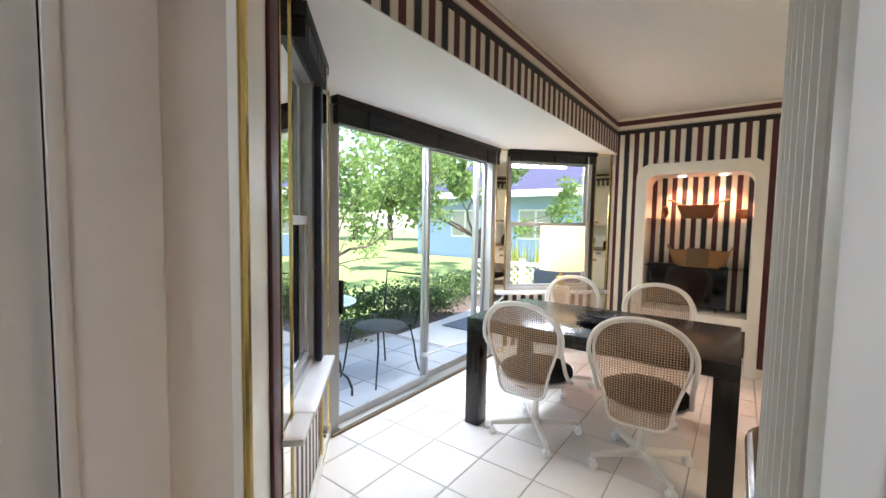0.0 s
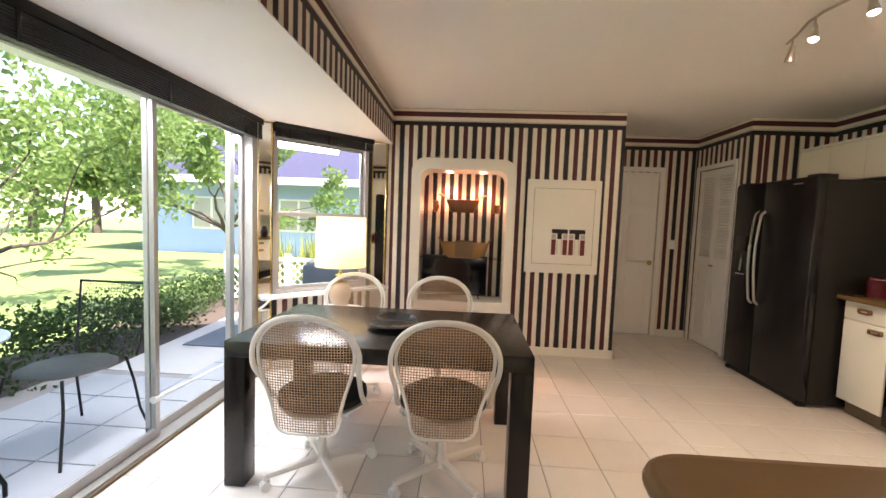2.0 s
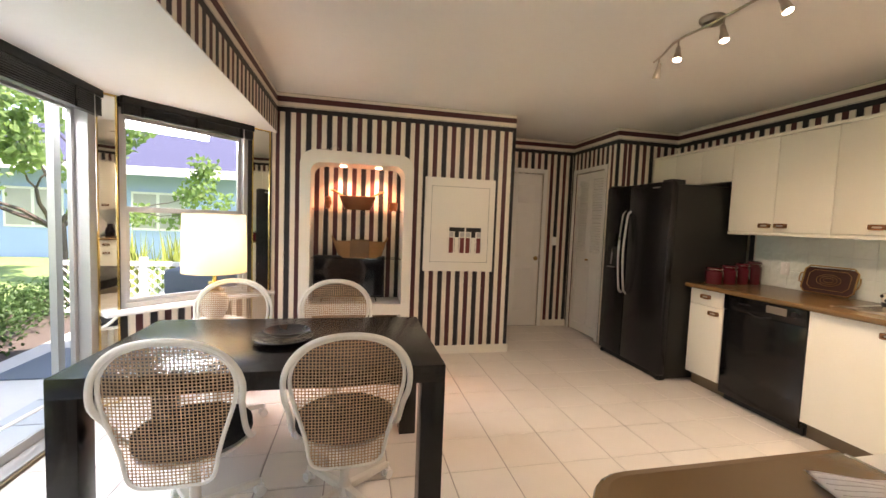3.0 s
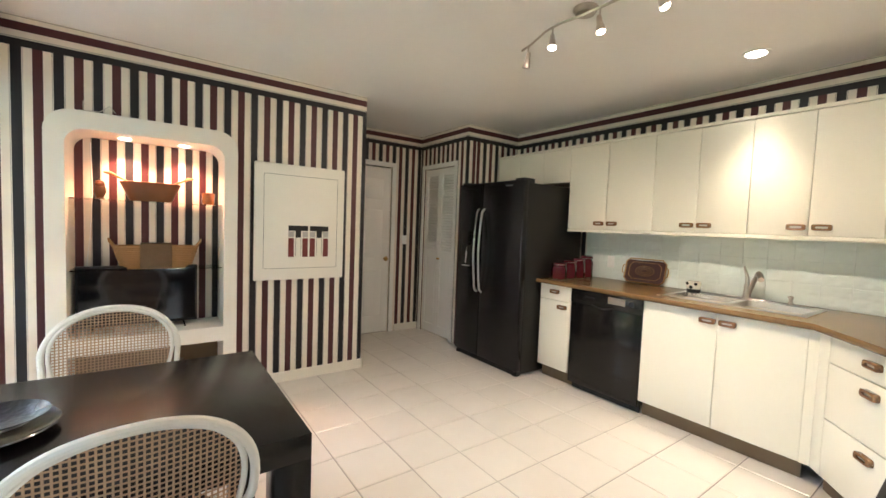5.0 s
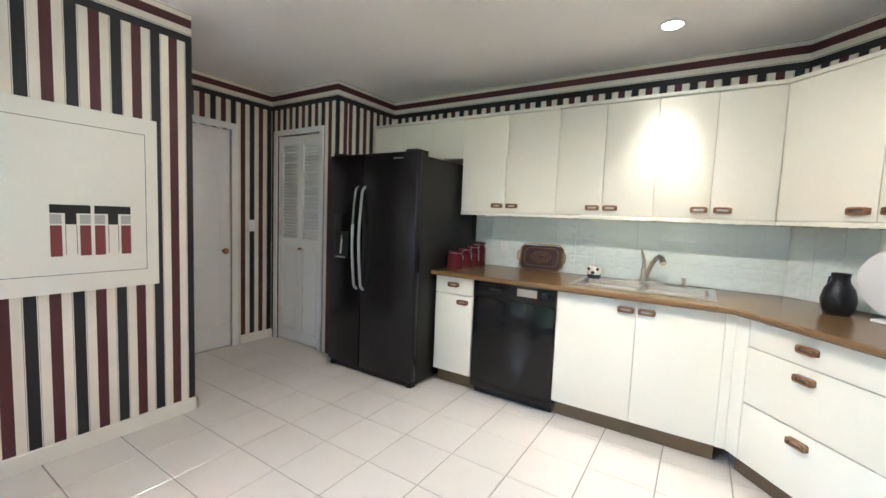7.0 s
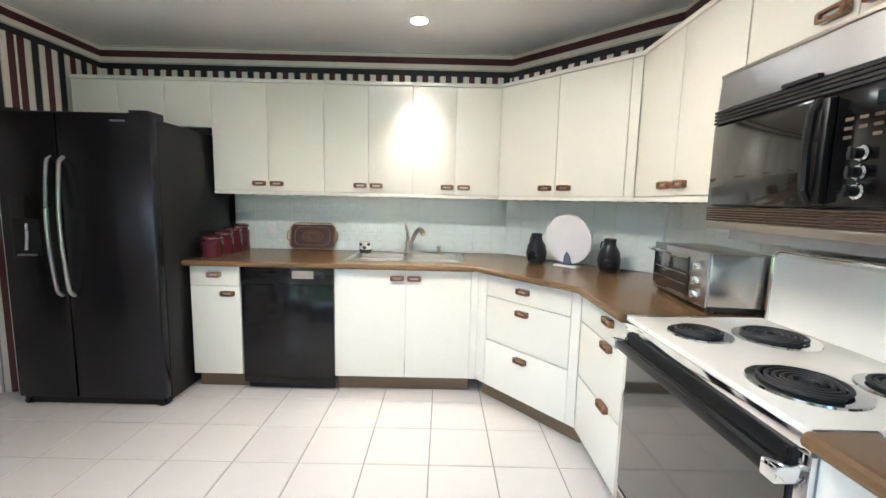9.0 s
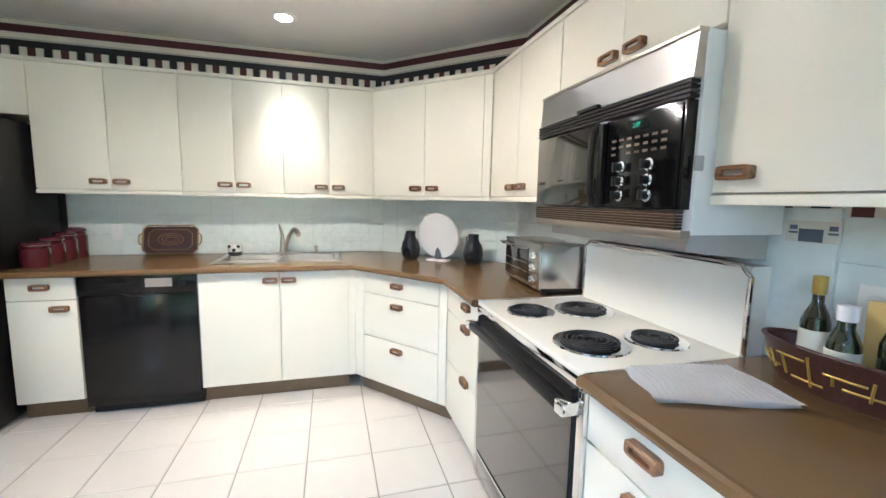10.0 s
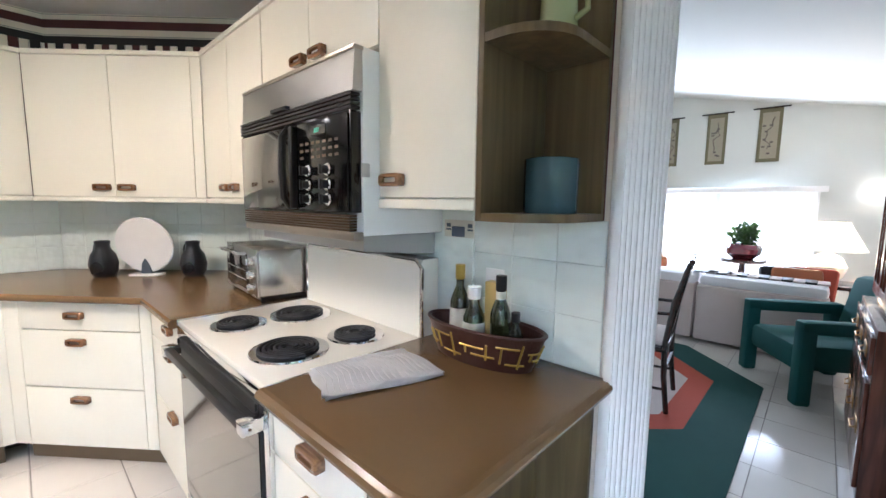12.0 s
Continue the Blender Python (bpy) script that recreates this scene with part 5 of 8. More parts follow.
for nx in (0.0, 0.355):
    bm = bmesh.new()
    add_lathe(bm, [(0.036, 1.904), (0.030, 1.900), (0.0, 1.899)], 20, pose(nx, 5.37, 0))
    part("spot_lens", bm, mat("niche_lens", (1, 0.85, 0.7), 0.5, noise_amt=0, emit=(1.0, 0.72, 0.48), strength=8), ni, "small glowing recessed spot")
bm = bmesh.new()
add_tube(bm, [(-0.20, 5.50, 1.87), (-0.19, 5.49, 1.55), (-0.205, 5.495, 1.2), (-0.23, 5.49, 0.95), (-0.25, 5.48, 0.75)], 0.004)
part("cable", bm, M["white"], ni, "white cable hanging at the back")
tagged(part("wire_ornament", (lambda b: (add_tube(b, [(-0.20, 5.17, 2.020), (-0.20, 5.17, 2.083)], 0.003, 6), add_tube(b, [(-0.22, 5.17, 2.022), (-0.12, 5.17, 2.028), (-0.07, 5.17, 2.073), (-0.04, 5.17, 2.035)], 0.003, 6), b)[2])(bmesh.new()), M["nickel"]), "thin bent wire piece lying on the niche surround", "ornament")

tv = thing("television", pose(0.085, 5.33, 0.542), "small black flat television on two feet in the niche", "television")
box("case", (-0.353, 0.353, -0.015, 0.03, 0.035, 0.462), M["blackmat"], tv, "", 0.006)
box("screen", (-0.340, 0.340, -0.0165, -0.015, 0.055, 0.450), M["screen"], tv, "dark reflective screen")
for x in (-0.26, 0.26):
    bm = bmesh.new()
    add_tube(bm, [(x, 0.005, 0.04), (x + math.copysign(0.012, x), -0.06, 0.006)], 0.006)
    add_tube(bm, [(x, 0.005, 0.04), (x + math.copysign(0.012, x), 0.07, 0.006)], 0.006)
    part("foot", bm, M["blackmat"], tv)


def basket(name, m, rx, ry, h, material, label, wave=True):
    t = thing(name, m, label, "basket")
    bm = bmesh.new()
    n = max(int(h / 0.013), 5)
    for i in range(n):
        k = 0.82 + 0.18 * i / (n - 1)
        pts = []
        for j in range(36):
            a = 2 * math.pi * j / 36
            c, s = math.cos(a), math.sin(a)
            wv = 1 + (0.02 if (j + i) % 2 else -0.02)
            pts.append((rx * k * wv * math.copysign(abs(c) ** 0.55, c), ry * k * wv * math.copysign(abs(s) ** 0.55, s), 0.006 + i * h / n))
        add_tube(bm, pts, 0.0075, 6, closed=True)
    add_prism(bm, [(rx * 0.8 * math.cos(a) , ry * 0.8 * math.sin(a)) for a in [i * math.pi / 10 for i in range(20)]], 0.0, 0.01)
    part("weave", bm, material, t, "woven wicker body", smooth=True)
    for s in (-1, 1):
        bm = bmesh.new()
        add_tube(bm, [(s * rx * 0.98, -ry * 0.45, h - 0.01), (s * rx * 1.08, -ry * 0.3, h + 0.03), (s * rx * 1.10, 0, h + 0.045), (s * rx * 1.08, ry * 0.3, h + 0.03), (s * rx * 0.98, ry * 0.45, h - 0.01)], 0.008, 8)
        part("handle", bm, material, t, smooth=True)
    return t


bk = basket("basket", pose(0.185, 5.385, 0.984), 0.255, 0.10, 0.165, M["wicker"], "honey-coloured wicker basket with handles on the glass shelf")
tagged(loose("cloth", [(-0.10, 0.09, -0.115, -0.108, 0.0, 0.175), (-0.10, 0.09, -0.115, 0.06, 0.168, 0.176)], mat("brown_cloth", (0.14, 0.09, 0.05), 0.95, noise_amt=0.3, scale=30, bump=0.5), pose(0.185, 5.385, 0.990), "brown woven cloth hung over the wicker basket", "cloth", 0.003))
bw = thing("bowl", pose(0.15, 5.385, 1.470), "turned dark wooden salad bowl with two wooden servers", "bowl")
bm = bmesh.new()
add_lathe(bm, [(0.0, 0.0), (0.125, 0.0), (0.13, 0.01), (0.185, 0.135), (0.175, 0.138), (0.12, 0.02), (0.0, 0.014)], 32, sy=0.62)
part("body", bm, M["bowlwood"], bw, smooth=True)
for s in (-1, 1):
    bm = bmesh.new()
    add_tube(bm, [(s * 0.05, 0, 0.09), (s * 0.16, 0, 0.15), (s * 0.235, 0, 0.188), (s * 0.27, 0, 0.192)], [0.006, 0.007, 0.012, 0.006], 8)
    part("server", bm, M["wicker"], bw, "pale wooden server", smooth=True)
cd = thing("candle", pose(0.515, 5.38, 1.470), "amber candle in a clear glass jar", "candle")
bm = bmesh.new()
add_lathe(bm, [(0.0, 0), (0.042, 0.002), (0.046, 0.09), (0.042, 0.092), (0.040, 0.06), (0.0, 0.058)], 24)
part("jar", bm, mat("amber_jar", (0.28, 0.10, 0.035), 0.12, noise_amt=0.1, coat=0.6), cd, smooth=True)
bd = thing("figurine", pose(-0.14, 5.38, 1.470), "small dark carved wooden owl figurine", "figurine")
bm = bmesh.new()
add_lathe(bm, [(0.0, 0), (0.028, 0.003), (0.020, 0.015), (0.036, 0.05), (0.034, 0.08), (0.026, 0.092), (0.030, 0.108), (0.020, 0.128), (0.0, 0.132)], 20)
part("figure", bm, M["bowlwood"], bd, smooth=True)
rng = random.Random(7)
clr = [M["redglass"], M["blackmat"], M["label"], M["bluegrey"], M["brass"], M["bowlwood"]]
for i in range(7):
    x = -0.30 + i * 0.125
    h = rng.uniform(0.10, 0.24)
    if i % 2:
        t = thing("book", pose(x, 5.33, 0.091, 0, 0, rng.uniform(-8, 8)), "dark closed book standing in the low niche", "book")
        box("cover", (-0.018, 0.018, -0.08, 0.08, 0, h), clr[i % 6], t, "", 0.003)
        box("pages", (-0.013, 0.013, -0.078, 0.083, 0.004, h - 0.004), M["label"], t, "pale page block")
    else:
        t = thing("jar", pose(x, 5.34, 0.091), "small jar with a lid stored in the low niche", "jar")
        bm = bmesh.new()
        add_lathe(bm, [(0, 0), (0.04, 0.004), (0.043, h * 0.7), (0.025, h * 0.85), (0.025, h * 0.9), (0, h * 0.9)], 18)
        j = part("body", bm, clr[(i + 2) % 6], t, smooth=True)
        bm = bmesh.new()
        add_cyl(bm, (0, 0, h * 0.88), (0, 0, h), 0.028, seg=18)
        part("lid", bm, M["nickel"], t)

# framed panel
MZ = 0.026
pf = thing("wall_panel", pose(0, 5.199, 0), "cream framed wall panel with a small burgundy and black block motif", "wall panel")
box("panel", (0.813, 1.552, -0.034, 0.0, 0.878, 1.832), M["nichep"], pf, "", 0.003)
bm = bmesh.new()
for bx in ((0.880, 0.8825, 0.972, 1.745), (1.488, 1.4905, 0.972, 1.745), (0.8825, 1.488, 0.972, 0.9745), (0.8825, 1.488, 1.7425, 1.745)):
    add_box(bm, bx[0], bx[1], -0.0350, -0.0335, bx[2], bx[3])
part("ruled_line", bm, M["blackmat"], pf, "thin dark ruled line")
for x in (1.075, 1.252):
    bm = bmesh.new()
    add_box(bm, x, x + 0.160, -0.0375, -0.034, 1.262 + MZ, 1.305 + MZ)
    add_box(bm, x + 0.058, x + 0.102, -0.0375, -0.034, 1.205 + MZ, 1.262 + MZ)
    part("black_block", bm, M["blackmat"], pf, "black block of the motif")
    for dx in (0.0, 0.116):
        box("burgundy_block", (x + dx, x + dx + 0.044, -0.0375, -0.034, 1.042 + MZ, 1.20 + MZ), mat("burgundy_paint", (0.17, 0.03, 0.03), 0.5, noise_amt=0.1), pf, "burgundy block of the motif")
        bm = bmesh.new()
        add_box(bm, x + dx, x + dx + 0.044, -0.0370, -0.034, 1.208 + MZ, 1.255 + MZ)
        add_box(bm, x + dx + 0.012, x + dx + 0.034, -0.0385, -0.034, 1.225 + MZ, 1.248 + MZ, 0.0)
        part("small_square", bm, M["alu"], pf, "small grey square")
bm = bmesh.new()
for a, b, c, d_ in ((1.133, 1.135, 1.05 + MZ, 1.20 + MZ), (1.177, 1.179, 1.05 + MZ, 1.20 + MZ), (1.310, 1.312, 1.05 + MZ, 1.20 + MZ), (1.354, 1.356, 1.05 + MZ, 1.20 + MZ)):
    add_box(bm, a, b, -0.036, -0.034, c, d_)
part("outline", bm, M["blackmat"], pf)

# table
tb = thing("dining_table", pose(-0.210, 3.300, 0), "black lacquered square-legged dining table", "table")
TX, TY = 0.757, 0.452
box("tabletop", (-TX, TX, -TY, TY, 0.665, 0.745), M["table"], tb, "", 0.003)
for sx in (-1, 1):
    for sy in (-1, 1):
        box("leg", (sx * TX - (0.105 if sx > 0 else 0), sx * TX + (0.105 if sx < 0 else 0), sy * TY - (0.105 if sy > 0 else 0), sy * TY + (0.105 if sy < 0 else 0), 0, 0.6655), M["table"], tb, "", 0.003)
for r, x, y, z, lab in ((0.15, -0.205, 3.270, 0.745, "large dark ceramic plate"), (0.112, -0.190, 3.280, 0.772, "smaller black bowl-shaped plate stacked on a larger one")):
    p = thing("plate", pose(x, y, z), lab, "plate")
    bm = bmesh.new()
    add_lathe(bm, [(0, 0.0), (r * 0.5, 0.0), (r * 0.62, 0.004), (r, 0.026), (r * 0.985, 0.029), (r * 0.6, 0.010), (0, 0.006)], 40)
    part("dish", bm, M["vase"] if r < 0.13 else mat("grey_marbled_glaze", (0.05, 0.05, 0.06), 0.2, noise_amt=0.5, scale=25, coat=0.5), p, smooth=True)

# chairs
W_PTS = [(0.336, 0.085), (0.342, 0.118), (0.362, 0.143), (0.40, 0.155), (0.45, 0.163), (0.52, 0.180), (0.60, 0.205), (0.68, 0.226), (0.75, 0.228), (0.81, 0.207), (0.86, 0.162), (0.885, 0.115), (0.902, 0.055), (0.906, 0.0)]


def curved(pts, n=4):
    """The open line through pts, rounded between them."""
    v = [Vector(p) for p in pts]
    out = []
    for i in range(len(v) - 1):
        a, b, c, d = v[max(i - 1, 0)], v[i], v[i + 1], v[min(i + 2, len(v) - 1)]
        for k in range(n):
            t = k / n
            out.append(0.5 * (2 * b + (c - a) * t + (2 * a - 5 * b + 4 * c - d) * t * t + (3 * b - a - 3 * c + d) * t ** 3))
    return out + [v[-1]]


def width_at(z):
    for (z0, w0), (z1, w1) in zip(W_PTS, W_PTS[1:]):
        if z0 <= z <= z1:
            return w0 + (w1 - w0) * (z - z0) / (z1 - z0)
    return 0.0


def back_y(x, z):
    return -0.235 - 0.10 * (z - 0.35) + 0.5 * x * x


ch = thing("dining_chair", pose(-0.52, 3.01, 0), "cream metal swivel dining chair with a cane back and black seat", "chair", "cane-backed chairs round the table")
bm = bmesh.new()
right = [(w, back_y(w, z), z) for z, w in W_PTS]
loop = right + [(-x, y, z) for x, y, z in right[-2::-1]]
add_tube(bm, curved(loop, 3), 0.0085, 10, closed=True)
part("backrest_frame", bm, M["chairmetal"], ch, "cream painted bent-tube back frame", smooth=True)
bm = bmesh.new()
side = [(0.0, 0.918), (0.07, 0.912), (0.135, 0.892), (0.19, 0.855), (0.232, 0.80), (0.253, 0.735), (0.250, 0.66)]
pr = [(x, back_y(x, z) - 0.012, z) for x, z in side] + [(0.240, -0.185, 0.58), (0.236, -0.13, 0.50), (0.236, -0.06, 0.43), (0.230, 0.02, 0.395)]
add_tube(bm, curved([(-x, y, z) for x, y, z in pr[:0:-1]] + pr, 3), 0.0125, 10)
part("outer_bow", bm, M["chairmetal"], ch, "thick cream bow of bent tube", smooth=True)
bm = bmesh.new()
PITCH, SW = 0.0135, 0.0024
def strip(bm, pts, off, vertical):
    vs = []
    for x, z in pts:
        y = back_y(x, z) + off
        d = Vector((SW, 0, 0)) if vertical else Vector((0, 0, SW))
        vs.append((bm.verts.new(Vector((x, y, z)) - d), bm.verts.new(Vector((x, y, z)) + d), bm.verts.new(Vector((x, y + 0.0018, z)))))
    for a, b in zip(vs, vs[1:]):
        bm.faces.new((a[0], a[1], b[1], b[0]))
        bm.faces.new((a[1], a[2], b[2], b[1]))
        bm.faces.new((a[2], a[0], b[0], b[2]))
z = 0.345
while z < 0.90:
    w = width_at(z) - 0.002
    if w > 0.01:
        strip(bm, [(-w + 2 * w * i / 8, z) for i in range(9)], 0.001, False)
    z += PITCH
x = -0.2245
while x < 0.225:
    zs = [0.336 + 0.002 * i for i in range(284)]
    ins = [q for q in zs if width_at(q) > abs(x)]
    if len(ins) > 5:
        a, b = ins[0], ins[-1]
        strip(bm, [(x, a + (b - a) * i / 4) for i in range(5)], -0.001, True)
    x += PITCH
cn = part("backrest", bm, M["cane"], ch, "woven cane back panel with open mesh")
cn["kind"] = "stuff"
bm = bmesh.new()
add_lathe(bm, [(0.0, 0.385), (0.205, 0.387), (0.222, 0.40), (0.222, 0.412), (0.0, 0.414)], 36)
part("seat_pan", bm, M["chairmetal"], ch, "cream painted seat pan", smooth=True)
bm = bmesh.new()
add_lathe(bm, [(0.0, 0.413), (0.20, 0.414), (0.228, 0.430), (0.226, 0.458), (0.19, 0.478), (0.0, 0.486)], 36)
part("seat", bm, M["cushion"], ch, "black upholstered round seat", smooth=True)
bm = bmesh.new()
add_lathe(bm, [(0.045, 0.075), (0.034, 0.10), (0.024, 0.13), (0.021, 0.20), (0.021, 0.36), (0.06, 0.384), (0.0, 0.386)], 22)
part("column", bm, M["chairmetal"], ch, "cream painted column", smooth=True)
for k in range(4):
    a = radians(37 + 90 * k)
    c, s = math.cos(a), math.sin(a)
    q = Matrix.Rotation(a, 4, "Z")
    bm = bmesh.new()
    vs = add_box(bm, 0.02, 0.285, -0.016, 0.016, 0.075, 0.110, 0.004)
    for v in vs:
        t_ = v.co.x / 0.285
        v.co.z = v.co.z - 0.022 * t_ + (0.008 * t_ if v.co.z < 0.09 else 0)
        v.co.y *= 1.25 - 0.55 * t_
        v.co = q @ v.co
    part("spoke", bm, M["chairmetal"], ch, "tapered cream base arm", smooth=True)
    bm = bmesh.new()
    p = Vector((0.285 * c, 0.285 * s, 0))
    add_cyl(bm, p + Vector((0, 0, 0.05)), p + Vector((0, 0, 0.082)), 0.010, seg=12)
    for d in (-0.012, 0.012):
        o_ = Vector((-s * d, c * d, 0.0245))
        e_ = Vector((-s, c, 0)) * (0.009 if d > 0 else -0.009)
        add_cyl(bm, p + o_, p + o_ + e_, 0.0245, seg=20)
    vs = add_box(bm, -0.02, 0.02, -0.011, 0.011, 0.018, 0.054, 0.006)
    for v in vs:
        v.co = p + q @ v.co
    part("caster", bm, M["white"], ch, "white twin-wheel caster", smooth=True)
for m in (pose(0.115, 3.04, 0, 0, 0, 3), pose(-0.70, 3.88, 0, 0, 0, 174), pose(0.025, 3.88, 0, 0, 0, 183)):
    copy_thing(ch, m)

# lamp on a small side table in the bay
LX, LY = -0.84, 4.28
lt = thing("side_table", pose(LX, LY, 0), "small round white side table under the lamp", "side table")
bm = bmesh.new()
add_lathe(bm, [(0.0, 0.58), (0.20, 0.58), (0.205, 0.59), (0.20, 0.60), (0.0, 0.60)], 32)
part("top", bm, M["white"], lt, smooth=True)
bm = bmesh.new()
add_lathe(bm, [(0.15, 0.0), (0.15, 0.015), (0.03, 0.03), (0.022, 0.06), (0.022, 0.58)], 24)
part("stand", bm, M["white"], lt, smooth=True)
lp = thing("table_lamp", pose(LX, LY, 0.60), "lit table lamp with a cream drum shade and brass-banded ceramic base", "table lamp")
bm = bmesh.new()
add_lathe(bm, [(0.0, 0), (0.075, 0.0), (0.078, 0.02), (0.055, 0.03), (0.085, 0.09), (0.095, 0.15), (0.075, 0.205), (0.045, 0.225), (0.0, 0.227)], 28)
part("base", bm, M["enamel"], lp, "cream ceramic base", smooth=True)
bm = bmesh.new()
add_lathe(bm, [(0.046, 0.222), (0.062, 0.232), (0.062, 0.242), (0.036, 0.25), (0.030, 0.275), (0.045, 0.283), (0.045, 0.292), (0.016, 0.30), (0.013, 0.37), (0.0, 0.371)], 24)
part("stem", bm, M["gold"], lp, "brass collar and stem", smooth=True)
bm = bmesh.new()
r0, r1, z0, z1 = 0.208, 0.200, 0.362, 0.775
n = 40
ring = [[bm.verts.new((r * math.cos(2 * math.pi * i / n), r * math.sin(2 * math.pi * i / n), z)) for i in range(n)] for r, z in ((r0, z0), (r1, z1), (r1 - 0.002, z1), (r0 - 0.002, z0))]
for a, b in zip(ring, ring[1:] + ring[:1]):
    for i in range(n):
        bm.faces.new((a[i], a[(i + 1) % n], b[(i + 1) % n], b[i]))
part("shade", bm, M["shade"], lp, "cream drum shade glowing from inside", smooth=True)
bm = bmesh.new()
add_lathe(bm, [(0.0, 0.47), (0.022, 0.48), (0.032, 0.52), (0.022, 0.555), (0.0, 0.56)], 18)
part("bulb", bm, M["bulb"], lp, "lit bulb", smooth=True)


# ---- outside, past the bay ----
struct(box("wall_closet_back", (3.95, 4.05, 5.2, 6.6, 0, 2.55), M["white"]))
struct(box("wall_hall_back", (1.5, 4.05, 6.40, 6.50, 0, 2.55), M["white"]))
# unseen slab over the house, added so that its shadow covers the patio
bm = bmesh.new()
vs = add_box(bm, -1.0, 6.0, -5.9, 7.2, 0, 0.1)
for v in vs:
    v.co.z += 2.98 + 0.205 * v.co.x
struct(part("roof_house", bm, M["roof"]), "unseen sloping roof slab added to shade the patio", "roof")
bm = bmesh.new()
add_prism(bm, [(-70, -70), (70, -70), (70, 70), (-70, 70)], -0.40, -0.13)
gr = struct(part("ground", bm, M["grass"]), "sunlit green lawn reaching to the trees", "lawn")
patio = struct(prism("patio", [(-3.2, 1.0), (-0.5, 1.0), (-1.56, 2.15), (-1.56, 4.25), (-0.61, 5.2), (-0.9, 5.6), (-2.0, 5.6), (-2.0, 4.3), (-3.2, 4.3)], -0.13, -0.062, M["grout"]), "grey-white tiled patio outside the sliding door", "patio")
struct(prism("pavement", [(-2.95, 4.3), (-2.0, 4.3), (-2.0, 5.6), (-2.3, 11.0), (-3.3, 11.0)], -0.13, -0.055, M["concrete"]), "pale concrete path along the house", "path")
pm = None
rng = random.Random(5)
k = 0
for i in range(9):
    for j in range(11):
        cx, cy = -1.75 - i * 0.40 + 0.2, 1.2 + j * 0.40
        if cx > -1.5 + (0 if cy > 2.2 else (2.2 - cy)) or cx < -3.1 or cy > 5.5 or (cy > 4.2 and cx < -2.1) or (cy > 4.2 and cx > -1.6 + (cy - 4.2)):
            continue
        if pm is None:
            bm = bmesh.new()
            add_box(bm, -0.195, 0.195, -0.195, 0.195, -0.012, 0.0, 0.003)
            pm = bmesh.new()
            me = bpy.data.meshes.new("patio_tile")
            bm.to_mesh(me)
            bm.free()
            me.materials.append(M["stone_blue"])
        o = new("patio_tile", me)
        o.parent = patio
        o.matrix_basis = pose(cx, cy, -0.050, rng.uniform(-0.1, 0.1), rng.uniform(-0.1, 0.1), 0)
dm = thing("door_mat", pose(-2.45, 5.45, -0.055), "dark coarse doormat lying on the concrete path", "doormat")
box("mat", (-0.33, 0.25, -0.42, 0.42, 0.0, 0.014), M["bluegrey"], dm, "", 0.004)

# patio furniture
pt = thing("patio_table", pose(-2.38, 2.62, -0.05), "round grey wrought-iron patio table with curved legs", "patio table")
bm = bmesh.new()
add_lathe(bm, [(0, 0.735), (0.34, 0.735), (0.365, 0.742), (0.365, 0.752), (0.34, 0.757), (0, 0.757)], 40)
part("top", bm, mat("grey_mesh_top", (0.27, 0.33, 0.38), 0.4, noise_amt=0.1, bump=0.4, bump_scale=300), pt, "pale grey-blue metal top", smooth=True)
for k in range(4):
    a = radians(15 + 90 * k)
    bm = bmesh.new()
    add_tube(bm, [(r * math.cos(a), r * math.sin(a), z) for r, z in ((0.20, 0.735), (0.12, 0.6), (0.07, 0.42), (0.10, 0.28), (0.24, 0.21), (0.36, 0.14), (0.40, 0.06), (0.40, 0.0))], 0.010, 8)
    part("leg", bm, M["iron"], pt, "curved iron leg", smooth=True)
pc = thing("patio_chair", pose(-2.15, 3.20, -0.05), "black wrought-iron patio chair with a mesh back", "patio chair")
bm = bmesh.new()
add_tube(bm, [(-0.21, 0.25, 0.47), (-0.23, 0.30, 0.7), (-0.25, 0.34, 0.93), (0.25, 0.34, 0.93), (0.23, 0.30, 0.7), (0.21, 0.25, 0.47)], 0.0085, 8)
for x in [(-0.2 + 0.02 * i) for i in range(21)]:
    add_tube(bm, [(x, 0.255, 0.50), (x * 1.1, 0.335, 0.925)], 0.0012, 4)
for i in range(20):
    z = 0.51 + 0.021 * i
    add_tube(bm, [(-0.215, 0.257 + 0.19 * (z - 0.5), z), (0.215, 0.257 + 0.19 * (z - 0.5), z)], 0.0012, 4)
part("backrest", bm, M["iron"], pc, "iron frame with fine mesh", smooth=True)
bm = bmesh.new()
add_lathe(bm, [(0, 0.462), (0.22, 0.465), (0.235, 0.472), (0.22, 0.480), (0, 0.470)], 30)
part("seat", bm, M["iron"], pc, "round dark mesh seat", smooth=True)
for x, y in ((-0.2, -0.25), (0.2, -0.25), (-0.2, 0.27), (0.2, 0.27)):
    bm = bmesh.new()
    s = 1 if y > 0 else -1
    add_tube(bm, [(x * 0.85, y * 0.8, 0.47), (x, y * 0.9, 0.30), (x * 1.06, y * 1.02, 0.1), (x * 1.15, y * 1.12, 0.0)], 0.008, 8)
    part("leg", bm, M["iron"], pc, smooth=True)
po = struct(box("post", (-1.75, -1.71, 4.13, 4.19, -0.13, 2.33), M["alu"]), "narrow grey post outside the door", "post")


